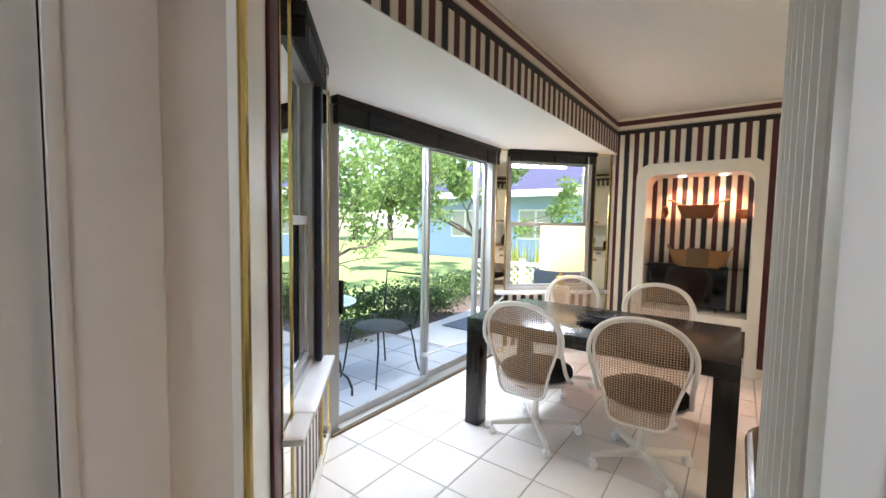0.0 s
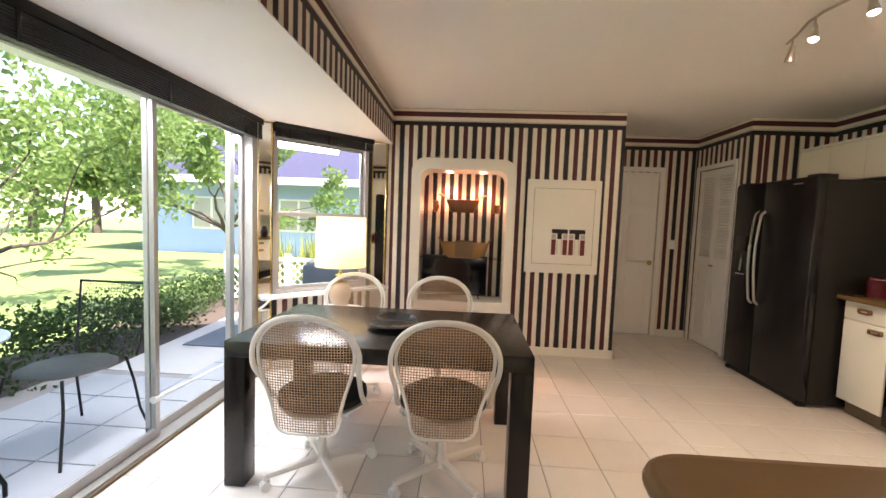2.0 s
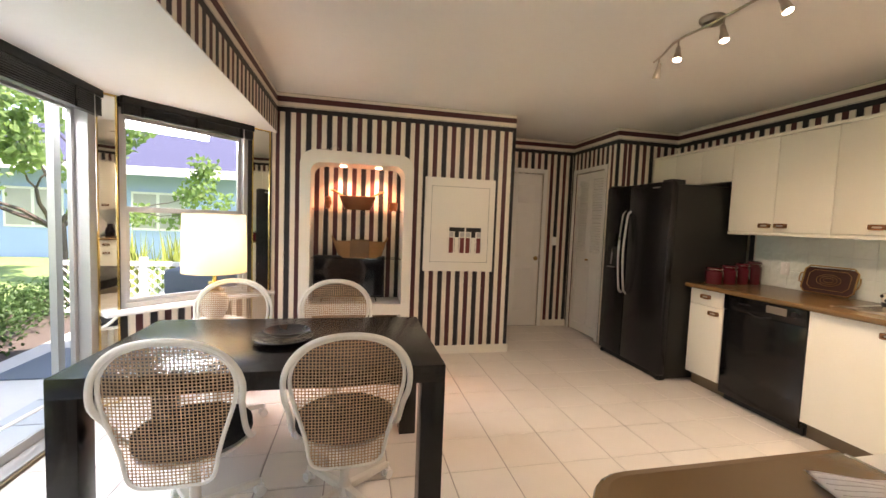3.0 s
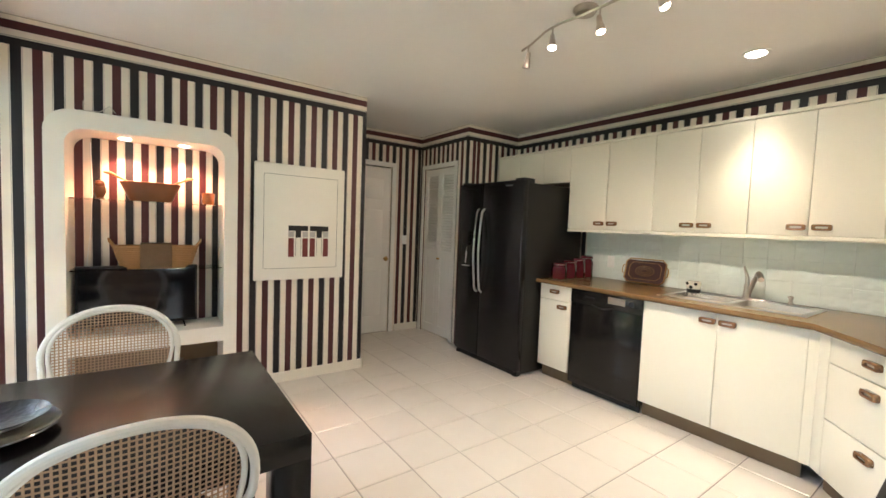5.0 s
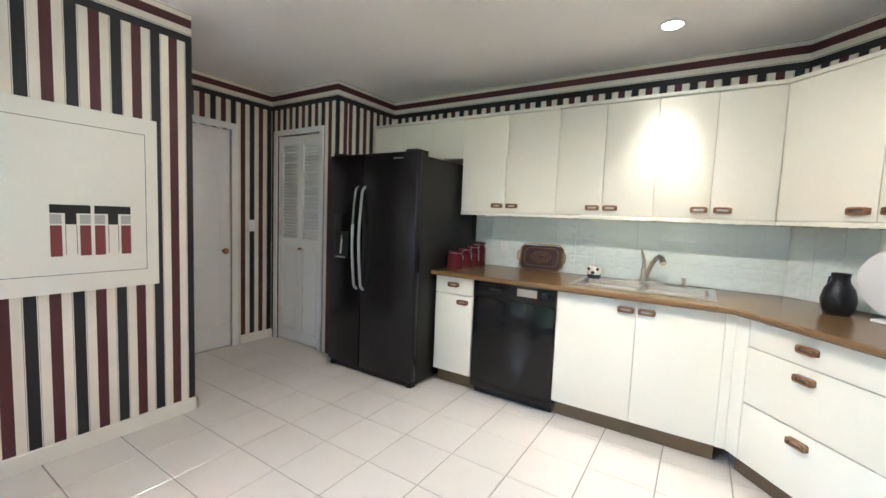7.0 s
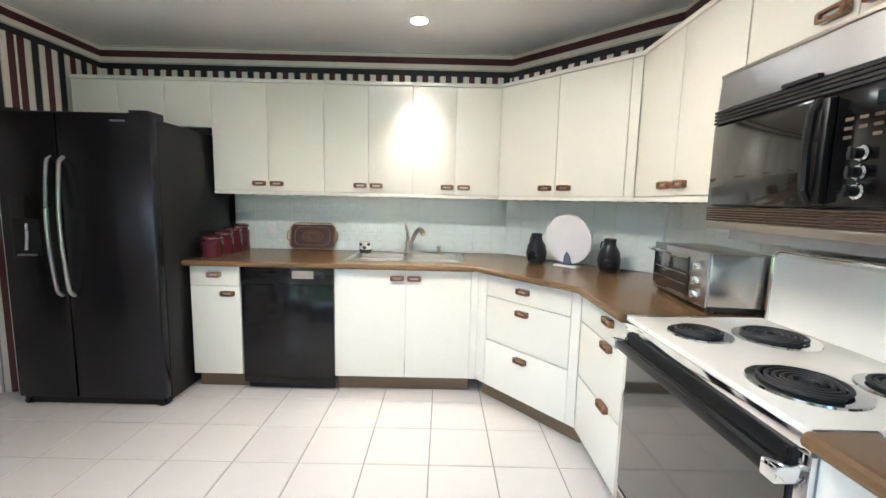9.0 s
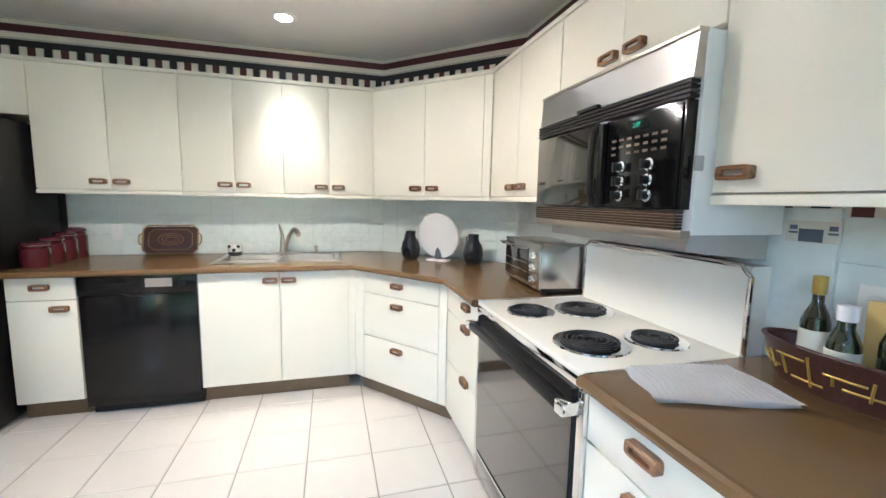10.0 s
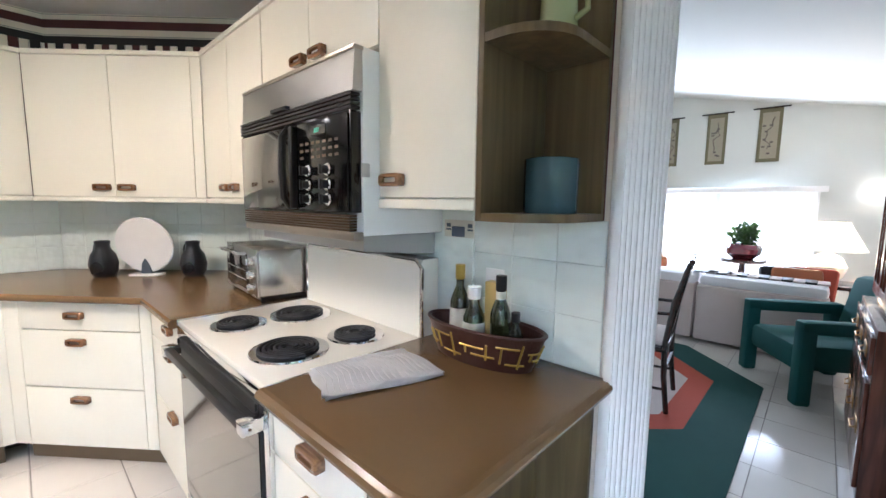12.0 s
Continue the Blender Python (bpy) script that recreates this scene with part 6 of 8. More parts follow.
# plants
def leaves(bm, centre, rad, n, size, rng, shape=(1, 1, 1), up=0.3):
    for _ in range(n):
        while True:
            p = Vector((rng.uniform(-1, 1), rng.uniform(-1, 1), rng.uniform(-1, 1)))
            if p.length < 1:
                break
        if p.length < 0.45 and rng.random() < 0.6:
            p *= 1.6
        p = Vector(centre) + Vector((p.x * rad * shape[0], p.y * rad * shape[1], p.z * rad * shape[2]))
        d = Vector((rng.gauss(0, 1), rng.gauss(0, 1), rng.gauss(up, 1))).normalized()
        s = d.orthogonal().normalized()
        s = (Matrix.Rotation(rng.uniform(0, 6.28), 3, d) @ s)
        L, W_ = size * rng.uniform(0.7, 1.3), size * 0.32
        nrm = d.cross(s)
        a = bm.verts.new(p)
        b = bm.verts.new(p + d * L * 0.5 + s * W_ + nrm * L * 0.06)
        c = bm.verts.new(p + d * L)
        e = bm.verts.new(p + d * L * 0.5 - s * W_ + nrm * L * 0.06)
        bm.faces.new((a, b, c))
        bm.faces.new((a, c, e))


def limb(bm, p, d, length, r, depth, rng, tips):
    pts, rr = [p.copy()], [r]
    for i in range(4):
        d = (d + Vector((rng.gauss(0, 0.22), rng.gauss(0, 0.22), rng.gauss(0.02, 0.14)))).normalized()
        p = p + d * length / 4
        pts.append(p.copy())
        rr.append(r * (1 - 0.13 * (i + 1)))
        if depth <= 1:
            tips.append(p.copy())
    add_tube(bm, pts, rr, 6)
    if depth > 0:
        for _ in range(rng.choice((2, 3))):
            nd = (d + Vector((rng.gauss(0, 0.65), rng.gauss(0, 0.65), rng.gauss(0.1, 0.45)))).normalized()
            limb(bm, p, nd, length * rng.uniform(0.6, 0.85), rr[-1] * 0.72, depth - 1, rng, tips)
    else:
        tips.append(p.copy())


def tree(x, y, z0, seed, trunk_h, reach, lean, label, size=0.12, per=34, r0=0.085, zmin=0.8):
    rng = random.Random(seed)
    t = thing("tree", pose(x, y, z0), label, "tree")
    bm = bmesh.new()
    tips = []
    add_tube(bm, [(0, 0, 0), (0.05, 0.02, trunk_h * 0.5), (0.0, 0.06, trunk_h)], [r0 * 1.3, r0 * 1.05, r0], 10)
    for k in range(6):
        a = k * 1.05 + rng.uniform(-0.3, 0.3)
        limb(bm, Vector((0, 0.05, trunk_h - 0.05 * k)), (Vector((math.cos(a), math.sin(a), rng.uniform(0.15, 0.9))) + Vector(lean)).normalized(), reach, r0 * 0.62, 3, rng, tips)
    part("trunk", bm, M["bark"], t, "branching grey-brown limbs", smooth=True)
    bm = bmesh.new()
    for p in tips:
        if p.z > zmin and rng.random() < 0.8:
            leaves(bm, p, 0.24, rng.randint(per // 2, per), size, rng)
    c = part("crown", bm, M["leaf"], t, "loose crown of small green leaves")
    c["kind"] = "stuff"
    return t


tree(-5.3, 4.3, -0.13, 11, 0.7, 1.32, (0.30, 0.25, 0.12), "spreading green tree with low branches over the lawn", 0.082, 36, r0=0.065)
tree(-5.6, 10.5, -0.13, 12, 1.2, 1.4, (0, 0, 0.2), "green tree standing on the lawn near the neighbour", 0.15, 22, zmin=1.3)
tree(-10.5, 4.0, -0.13, 16, 1.4, 1.6, (0, 0, 0.2), "tree with a loose bright crown beyond the lawn", 0.18, 20, zmin=1.5)
rng = random.Random(8)
for cx, cy, sx, sy, h in ((-3.55, 3.55, 0.5, 0.75, 0.62), (-3.50, 4.75, 0.5, 0.75, 0.50), (-3.60, 6.1, 0.45, 0.8, 0.45), (-3.7, 2.2, 0.5, 0.75, 0.55), (-3.8, 7.6, 0.45, 0.8, 0.45)):
    t = thing("hedge", pose(cx, cy, -0.13), "low clipped dark green shrub beside the path", "shrub", "low shrubs along the path")
    bm = bmesh.new()
    for k in range(5):
        add_tube(bm, [(rng.uniform(-0.1, 0.1), rng.uniform(-0.3, 0.3), 0), (rng.uniform(-0.3, 0.3), rng.uniform(-0.5, 0.5), h * 0.8)], 0.01, 5)
    part("stems", bm, M["bark"], t)
    bm = bmesh.new()
    for _ in range(40):
        leaves(bm, (rng.uniform(-sx, sx) * 0.8, rng.uniform(-sy, sy) * 0.9, rng.uniform(0.15, h)), 0.17, 62, 0.05, rng)
    c = part("foliage", bm, M["leafdark"], t, "dense small dark leaves")
    c["kind"] = "stuff"
bm = bmesh.new()
add_prism(bm, [(-4.15, 1.4), (-3.0, 1.4), (-3.0, 8.4), (-4.25, 8.4)], -0.13, -0.10)
struct(part("planting_bed", bm, M["bark"]), "dark mulched planting bed under the shrubs", "planting bed")
# spiky plants and lattice fence by the neighbour's house
for k, (cx, cy) in enumerate(((-3.2, 9.6), (-2.5, 9.9), (-3.9, 9.7), (-1.8, 9.8))):
    t = thing("plant", pose(cx, cy, -0.13), "clump of tall yellow-green sword leaves", "plant", "spiky plants by the fence")
    bm = bmesh.new()
    rng = random.Random(20 + k)
    for _ in range(60):
        a, r_, h = rng.uniform(0, 6.28), rng.uniform(0, 0.3), rng.uniform(0.7, 1.25)
        p = Vector((r_ * math.cos(a), r_ * math.sin(a), 0))
        tip = p + Vector((rng.gauss(0, 0.14), rng.gauss(0, 0.14), h))
        s = Vector((math.cos(a + 1.5), math.sin(a + 1.5), 0)) * 0.022
        v = [bm.verts.new(p - s), bm.verts.new(p + s), bm.verts.new((p + tip) / 2 + s), bm.verts.new((p + tip) / 2 - s), bm.verts.new(tip)]
        bm.faces.new((v[0], v[1], v[2], v[3]))
        bm.faces.new((v[3], v[2], v[4]))
    part("leaves", bm, mat("sword_leaf", (0.20, 0.24, 0.05), 0.5, noise_amt=0.3), t)
fe = thing("fence", pose(-2.3, 7.6, -0.13), "low white lattice fence beyond the window", "fence")
bm = bmesh.new()
for i in range(-12, 13):
    for s in (-1, 1):
        x0 = i * 0.13
        a, b = Vector((x0, 0, 0.12)), Vector((x0 + s * 0.62, 0, 0.74))
        if b.x > 1.5:
            b = a + (b - a) * ((1.5 - a.x) / (b.x - a.x))
        if b.x < -1.5:
            b = a + (b - a) * ((-1.5 - a.x) / (b.x - a.x))
        add_tube(bm, [a + Vector((0, s * 0.006, 0)), b + Vector((0, s * 0.006, 0))], 0.012, 4)
part("lattice", bm, M["white"], fe, "diagonal lattice strips")
for z in (0.10, 0.76):
    box("rail", (-1.55, 1.55, -0.03, 0.03, z - 0.03, z + 0.03), M["white"], fe)
for x in (-1.55, -0.5, 0.5, 1.55):
    box("post", (x - 0.04, x + 0.04, -0.04, 0.04, 0, 0.85), M["white"], fe)
bn = thing("grill_cart", pose(-1.75, 6.9, -0.13), "dark covered grill cart standing by the fence", "grill")
box("cover", (-0.42, 0.42, -0.25, 0.25, 0.25, 0.80), M["bluegrey"], bn, "dark blue-grey cover", 0.06)
box("base", (-0.36, 0.36, -0.2, 0.2, 0.0, 0.26), M["iron"], bn, "", 0.01)

nh = thing("house", pose(-5.5, 15.5, -0.13), "blue stucco neighbouring house with a slate roof and white fascia", "house")
box("wall", (-6.5, 5.5, 0.0, 6.0, 0, 2.75), M["bluepaint"], nh, "pale blue stucco wall")
bm = bmesh.new()
prof = [(-0.9, 2.78), (-0.9, 2.62), (3.0, 4.3), (6.9, 2.62), (6.9, 2.78), (3.0, 4.5)]
a_ = [bm.verts.new((-7.2, y, z)) for y, z in prof]
b_ = [bm.verts.new((6.2, y, z)) for y, z in prof]
bm.faces.new(a_), bm.faces.new(b_)
for i in range(6):
    bm.faces.new((a_[i], a_[(i + 1) % 6], b_[(i + 1) % 6], b_[i]))
part("roof", bm, M["roof"], nh, "blue-grey slate roof")
box("fascia", (-7.2, 6.2, -0.96, -0.90, 2.55, 2.80), M["white"], nh, "white fascia board")
for x in (-4.5, -1.2, 2.6):
    w = box("window", (x, x + 1.5, -0.05, 0.02, 0.9, 2.1), M["white"], nh, "white-framed window")
    for i in range(2):
        box("pane", (x + 0.07 + i * 0.72, x + 0.70 + i * 0.72, -0.06, -0.05, 0.97, 2.03), M["alu"], w)
nh2 = thing("house", pose(-16.5, 7.0, -0.13, 0, 0, 90), "white stucco neighbouring house behind the tree", "house")
box("wall", (-5.5, 6.5, 0.0, 6.0, 0, 2.75), M["white"], nh2, "white stucco wall")
bm = bmesh.new()
a_ = [bm.verts.new((-6.2, y, z)) for y, z in prof]
b_ = [bm.verts.new((7.2, y, z)) for y, z in prof]
bm.faces.new(a_), bm.faces.new(b_)
for i in range(6):
    bm.faces.new((a_[i], a_[(i + 1) % 6], b_[(i + 1) % 6], b_[i]))
part("roof", bm, M["roof"], nh2, "blue-grey slate roof")
for x in (-3.5, 0.0, 3.2):
    w = box("window", (x, x + 1.5, -0.05, 0.02, 0.9, 2.1), M["bluepaint"], nh2, "window with a blue frame")
    box("pane", (x + 0.07, x + 1.43, -0.06, -0.05, 0.97, 2.03), M["alu"], w)
# far trees
bm = bmesh.new()
bt = bmesh.new()
rng = random.Random(33)
for i in range(46):
    a = radians(70 + i * 5.2)
    r_ = rng.uniform(26, 34)
    cx, cy, h = r_ * math.cos(a), 4 + r_ * math.sin(a), rng.uniform(6, 10)
    add_tube(bt, [(cx, cy, -0.2), (cx + rng.uniform(-0.3, 0.3), cy, h * 0.6)], [0.25, 0.14], 6)
    for _ in range(16):
        leaves(bm, (cx + rng.gauss(0, 1.7), cy + rng.gauss(0, 1.7), rng.uniform(1.2, h)), 1.3, 42, 0.55, rng)
w1 = struct(part("backdrop_trees", bm, M["leaf"]), "far belt of green trees round the gardens", "trees")
w2 = struct(part("backdrop_trunks", bt, M["bark"]), "trunks of the far trees", "trees")
w1["kind"] = w2["kind"] = "stuff"


# ---- the living room seen through the opening ----
rug = thing("rug", Matrix(), "octagonal teal rug with a coral band and a cream centre", "rug")
def oct_ring(x0, x1, y0, y1, c):
    return [(x0 + c, y0), (x1 - c, y0), (x1, y0 + c), (x1, y1 - c), (x1 - c, y1), (x0 + c, y1), (x0, y1 - c), (x0, y0 + c)]
R0 = oct_ring(0.40, 3.4, -2.36, 0.20, 0.66)
R0[3:7] = [(3.4, 0.02), (2.92, 0.50), (0.88, 0.50), (0.40, 0.02)]
R1 = oct_ring(0.70, 3.1, -2.06, -0.10, 0.50)
R2 = oct_ring(0.86, 2.94, -1.90, -0.26, 0.43)
def band(name, a, b, z, material, lab):
    bm = bmesh.new()
    if b is None:
        add_prism(bm, a, 0.0005, z)
    else:
        va, vb = [bm.verts.new((*p, z)) for p in a], [bm.verts.new((*p, z)) for p in b]
        vc = [bm.verts.new((*p, 0.0005)) for p in a]
        for i in range(8):
            j = (i + 1) % 8
            bm.faces.new((va[i], va[j], vb[j], vb[i]))
            bm.faces.new((vc[i], vc[j], va[j], va[i]))
    part(name, bm, material, rug, lab)
band("border", R0, R1, 0.010, M["teakrug"], "deep teal pile border")
band("band", R1, R2, 0.0101, M["coral"], "coral band")
band("field", R2, None, 0.0102, M["rugcream"], "cream centre field")

dc = thing("dining_chair", pose(1.10, -0.91, 0.010, 0, 0, -82), "dark wooden dining chair with a splat back and cream seat", "chair")
bm = bmesh.new()
add_box(bm, -0.24, 0.24, -0.22, 0.22, 0.415, 0.455, 0.008)
part("seat_frame", bm, M["darkwood"], dc, smooth=True)
box("seat", (-0.22, 0.22, -0.20, 0.20, 0.455, 0.49), M["rugcream"], dc, "cream upholstered seat", 0.015)
for x in (-0.215, 0.215):
    bm = bmesh.new()
    add_tube(bm, [(x, -0.24, 0.0), (x, -0.21, 0.25), (x, -0.205, 0.46), (x, -0.24, 0.75), (x * 1.02, -0.31, 1.02)], [0.017, 0.018, 0.020, 0.017, 0.014], 8)
    part("back_post", bm, M["darkwood"], dc, smooth=True)
    bm = bmesh.new()
    add_tube(bm, [(x, 0.20, 0.43), (x, 0.205, 0.0)], [0.021, 0.016], 8)
    part("leg", bm, M["darkwood"], dc, smooth=True)
    bm = bmesh.new()
    add_tube(bm, [(x, 0.20, 0.14), (x, -0.22, 0.16)], 0.010)
    part("stretcher", bm, M["darkwood"], dc, smooth=True)
    bm = bmesh.new()
    add_tube(bm, [(x, -0.235, 0.68), (x * 1.15, 0.0, 0.67), (x * 1.12, 0.16, 0.66), (x, 0.19, 0.45)], 0.012)
    part("armrest", bm, M["darkwood"], dc, smooth=True)
bm = bmesh.new()
add_tube(bm, [(-0.27, -0.325, 1.035), (0, -0.30, 1.05), (0.27, -0.325, 1.035)], 0.018)
part("top_rail", bm, M["darkwood"], dc, smooth=True)
bm = bmesh.new()
vs = add_box(bm, -0.06, 0.06, -0.215, -0.200, 0.47, 1.03)
for v in vs:
    v.co.y -= 0.10 * max(0, (v.co.z - 0.5) / 0.5)
part("splat", bm, M["darkwood"], dc)
bm = bmesh.new()
add_tube(bm, [(-0.21, -0.215, 0.30), (0.21, -0.215, 0.30)], 0.010)
part("rail", bm, M["darkwood"], dc, smooth=True)

# green armchair
ga = thing("armchair", pose(0.13, -2.01, 0, 0, 0, -58), "teal velvet armchair with open padded arms", "armchair")
for s in (-1, 1):
    bm = bmesh.new()
    for bx in ((s * 0.34 - 0.05, s * 0.34 + 0.05, 0.24, 0.34, 0, 0.60), (s * 0.34 - 0.05, s * 0.34 + 0.05, -0.36, -0.26, 0, 0.60), (s * 0.34 - 0.05, s * 0.34 + 0.05, -0.36, 0.34, 0.52, 0.61)):
        add_box(bm, *bx, bev=0.02)
    part("arm", bm, M["green"], ga, "padded velvet arm and legs", smooth=True)
box("seat", (-0.29, 0.29, -0.34, 0.32, 0.22, 0.42), M["green"], ga, "velvet seat cushion", 0.05)
bm = bmesh.new()
vs = add_box(bm, -0.29, 0.29, -0.44, -0.28, 0.36, 0.86, 0.045)
for v in vs:
    v.co.y -= 0.22 * max(0, v.co.z - 0.4)
part("backrest", bm, M["green"], ga, "velvet back cushion", smooth=True)

# sofa seen from behind
so = thing("sofa", pose(1.05, -3.02, 0), "pale pinkish fabric sectional sofa seen from behind", "sofa")
for i, (a, b) in enumerate(((-0.98, 0.02), (0.035, 1.03), (1.045, 2.05))):
    bm = bmesh.new()
    add_box(bm, a, b, 0.17, 0.44, 0.03, 0.60, 0.03)
    part("back_panel", bm, M["sofa"], so, "upholstered back section", smooth=True)
    bm = bmesh.new()
    vs = add_box(bm, a + 0.01, b - 0.01, 0.02, 0.40, 0.58, 0.70, 0.05)
    part("back_cushion", bm, M["towel"], so, "white loose back cushion", smooth=True)
    box("seat_cushion", (a, b, -0.55, 0.17, 0.20, 0.44), M["sofa"], so, "", 0.04)
box("base", (-0.98, 2.05, -0.55, 0.17, 0.04, 0.21), M["sofa"], so)
for x, y, m_, lab, rz in ((0.42, -3.15, M["blackmat"], "black throw pillow", 20), (0.22, -3.28, M["coral"], "rust-coloured throw pillow", -10), (0.32, -3.10, M["tan"], "tan throw pillow", 8)):
    p = thing("pillow", pose(x, y, 0.62, -70, 0, rz), lab + " resting on the sofa", "pillow")
    bm = bmesh.new()
    vs = add_box(bm, -0.2, 0.2, -0.18, 0.18, -0.045, 0.045, 0.04)
    part("cushion", bm, m_, p, smooth=True)
th = thing("throw", pose(0.50, -2.86, 0.703), "black and cream striped throw draped along the sofa back", "throw")
for i in range(11):
    bm = bmesh.new()
    add_box(bm, -0.42 + i * 0.085, -0.42 + (i + 1) * 0.085 - 0.001, -0.10, 0.12, 0.0, 0.014 + 0.004 * (i % 2), 0.004)
    part("stripe", bm, M["blackmat"] if i % 2 else M["rugcream"], th, smooth=True)
bl = thing("throw", pose(0.98, -2.84, 0.703), "black cloth lying on the sofa back", "throw")
box("cloth", (-0.18, 0.16, -0.08, 0.10, 0, 0.014), M["blackmat"], bl, "", 0.005)

# side table and lamp behind the sofa
s2 = thing("side_table", pose(0.11, -3.95, 0), "dark side table behind the sofa", "side table")
box("top", (-0.26, 0.26, -0.26, 0.26, 0.54, 0.58), M["darkwood"], s2, "", 0.004)
for x in (-0.23, 0.23):
    for y in (-0.23, 0.23):
        box("leg", (x - 0.02, x + 0.02, y - 0.02, y + 0.02, 0, 0.54), M["darkwood"], s2)
l2 = thing("table_lamp", pose(0.11, -3.95, 0.58), "white ceramic table lamp with a cream pleated shade, lit", "table lamp")
bm = bmesh.new()
add_lathe(bm, [(0, 0), (0.08, 0), (0.15, 0.08), (0.17, 0.18), (0.12, 0.28), (0.04, 0.32), (0.03, 0.38), (0, 0.38)], 28)
part("base", bm, M["enamel"], l2, smooth=True)
bm = bmesh.new()
n = 48
ring = [[bm.verts.new(((r + (0.003 if i % 2 else 0)) * math.cos(2 * math.pi * i / n), (r + (0.003 if i % 2 else 0)) * math.sin(2 * math.pi * i / n), z)) for i in range(n)] for r, z in ((0.31, 0.36), (0.15, 0.66))]
for i in range(n):
    bm.faces.new((ring[0][i], ring[0][(i + 1) % n], ring[1][(i + 1) % n], ring[1][i]))
part("shade", bm, mat("pleated_shade", (0.80, 0.70, 0.55), 0.9, noise_amt=0.05, emit=(1.0, 0.78, 0.50), strength=0.2), l2, "cream pleated shade", smooth=False)

# tan chair, round table with a plant, white chairs by the window
tc = thing("armchair", pose(2.30, -4.40, 0, 0, 0, 20), "tan leather armchair by the window", "armchair")
box("seat", (-0.34, 0.34, -0.3, 0.34, 0.12, 0.50), M["tan"], tc, "", 0.06)
box("backrest", (-0.36, 0.36, -0.45, -0.25, 0.12, 1.05), M["tan"], tc, "", 0.09)
for s in (-1, 1):
    box("arm", (s * 0.38 - 0.08, s * 0.38 + 0.08, -0.4, 0.34, 0.1, 0.68), M["tan"], tc, "", 0.06)
rt = thing("round_table", pose(0.93, -4.55, 0), "dark round pedestal table with curved feet", "table")
bm = bmesh.new()
add_lathe(bm, [(0, 0.66), (0.25, 0.66), (0.26, 0.68), (0.25, 0.70), (0, 0.70)], 30)
part("top", bm, M["darkwood"], rt, smooth=True)
bm = bmesh.new()
add_lathe(bm, [(0.05, 0.2), (0.03, 0.35), (0.045, 0.5), (0.03, 0.66)], 16)
part("column", bm, M["darkwood"], rt, smooth=True)
for k in range(3):
    a = radians(120 * k + 20)
    bm = bmesh.new()
    add_tube(bm, [(0.02 * math.cos(a), 0.02 * math.sin(a), 0.25), (0.16 * math.cos(a), 0.16 * math.sin(a), 0.28), (0.30 * math.cos(a), 0.30 * math.sin(a), 0.03)], 0.018)
    part("foot", bm, M["darkwood"], rt, smooth=True)
pp = thing("planter", pose(0.93, -4.55, 0.70), "dark red porcelain planter with a small green plant", "planter")
bm = bmesh.new()
add_lathe(bm, [(0, 0), (0.11, 0), (0.20, 0.08), (0.21, 0.15), (0.18, 0.2), (0.16, 0.2), (0.17, 0.13), (0, 0.13)], 28)
part("pot", bm, M["redglass"], pp, "patterned dark red pot", smooth=True)
bm = bmesh.new()
rng = random.Random(3)
leaves(bm, (0, 0, 0.33), 0.14, 260, 0.09, rng)
add_tube(bm, [(0, 0, 0.13), (0, 0, 0.35)], 0.008)
part("foliage", bm, M["leafdark"], pp, "small leafy plant")
for cx, rz in ((1.38, -20), (0.42, 25)):
    wc = thing("wicker_chair", pose(cx, -5.0, 0, 0, 0, rz), "white bentwood chair by the bright window", "chair", "white chairs by the window")
    box("seat", (-0.22, 0.22, -0.22, 0.22, 0.42, 0.46), M["white"], wc, "", 0.01)
    bm = bmesh.new()
    add_tube(bm, [(-0.21, -0.21, 0.45), (-0.23, -0.27, 0.8), (-0.15, -0.30, 1.02), (0.15, -0.30, 1.02), (0.23, -0.27, 0.8), (0.21, -0.21, 0.45)], 0.014)
    for i in range(-2, 3):
        add_tube(bm, [(i * 0.07, -0.21, 0.45), (i * 0.07, -0.29, 1.0)], 0.007)
    part("backrest", bm, M["white"], wc, smooth=True)
    for x in (-0.2, 0.2):
        for y in (-0.2, 0.2):
            bm = bmesh.new()
            add_tube(bm, [(x, y, 0.43), (x * 1.1, y * 1.1, 0)], 0.013)
            part("leg", bm, M["white"], wc, smooth=True)

# scroll pictures
for i, (cx, w) in enumerate(((2.17, 0.19), (1.535, 0.265), (0.87, 0.275))):
    s = thing("wall_scroll", pose(cx, -5.598, 2.46, 0, 0, 180), "hanging scroll painting with an olive border on a dark rod", "wall scroll", "scroll pictures above the window")
    box("scroll", (-w / 2, w / 2, -0.008, -0.001, -0.39, 0.39), mat("scroll_border", (0.13, 0.115, 0.06), 0.8, noise_amt=0.1), s, "olive fabric border")
    box("picture", (-w / 2 + 0.04, w / 2 - 0.04, -0.0095, -0.008, -0.34, 0.33), M["scroll"], s, "aged silk painting")
    bm = bmesh.new()
    add_tube(bm, [(-w / 2 - 0.08, -0.012, 0.395), (w / 2 + 0.08, -0.012, 0.395)], 0.011)
    part("rod", bm, M["darkwood"], s, "dark hanging rod")
    bm = bmesh.new()
    rng = random.Random(40 + i)
    pts = [(-0.02, -0.011, -0.2)]
    for k in range(7):
        pts.append((rng.uniform(-0.06, 0.06), -0.011, -0.2 + 0.065 * (k + 1)))
    add_tube(bm, pts, 0.006, 5)
    for k in range(8):
        x, z = rng.uniform(-0.07, 0.07), rng.uniform(-0.28, 0.24)
        add_box(bm, x - 0.02, x + 0.02, -0.0105, -0.0095, z - 0.012, z + 0.012)
    part("ink_marks", bm, M["scrollink"], s, "dark brushed branch")

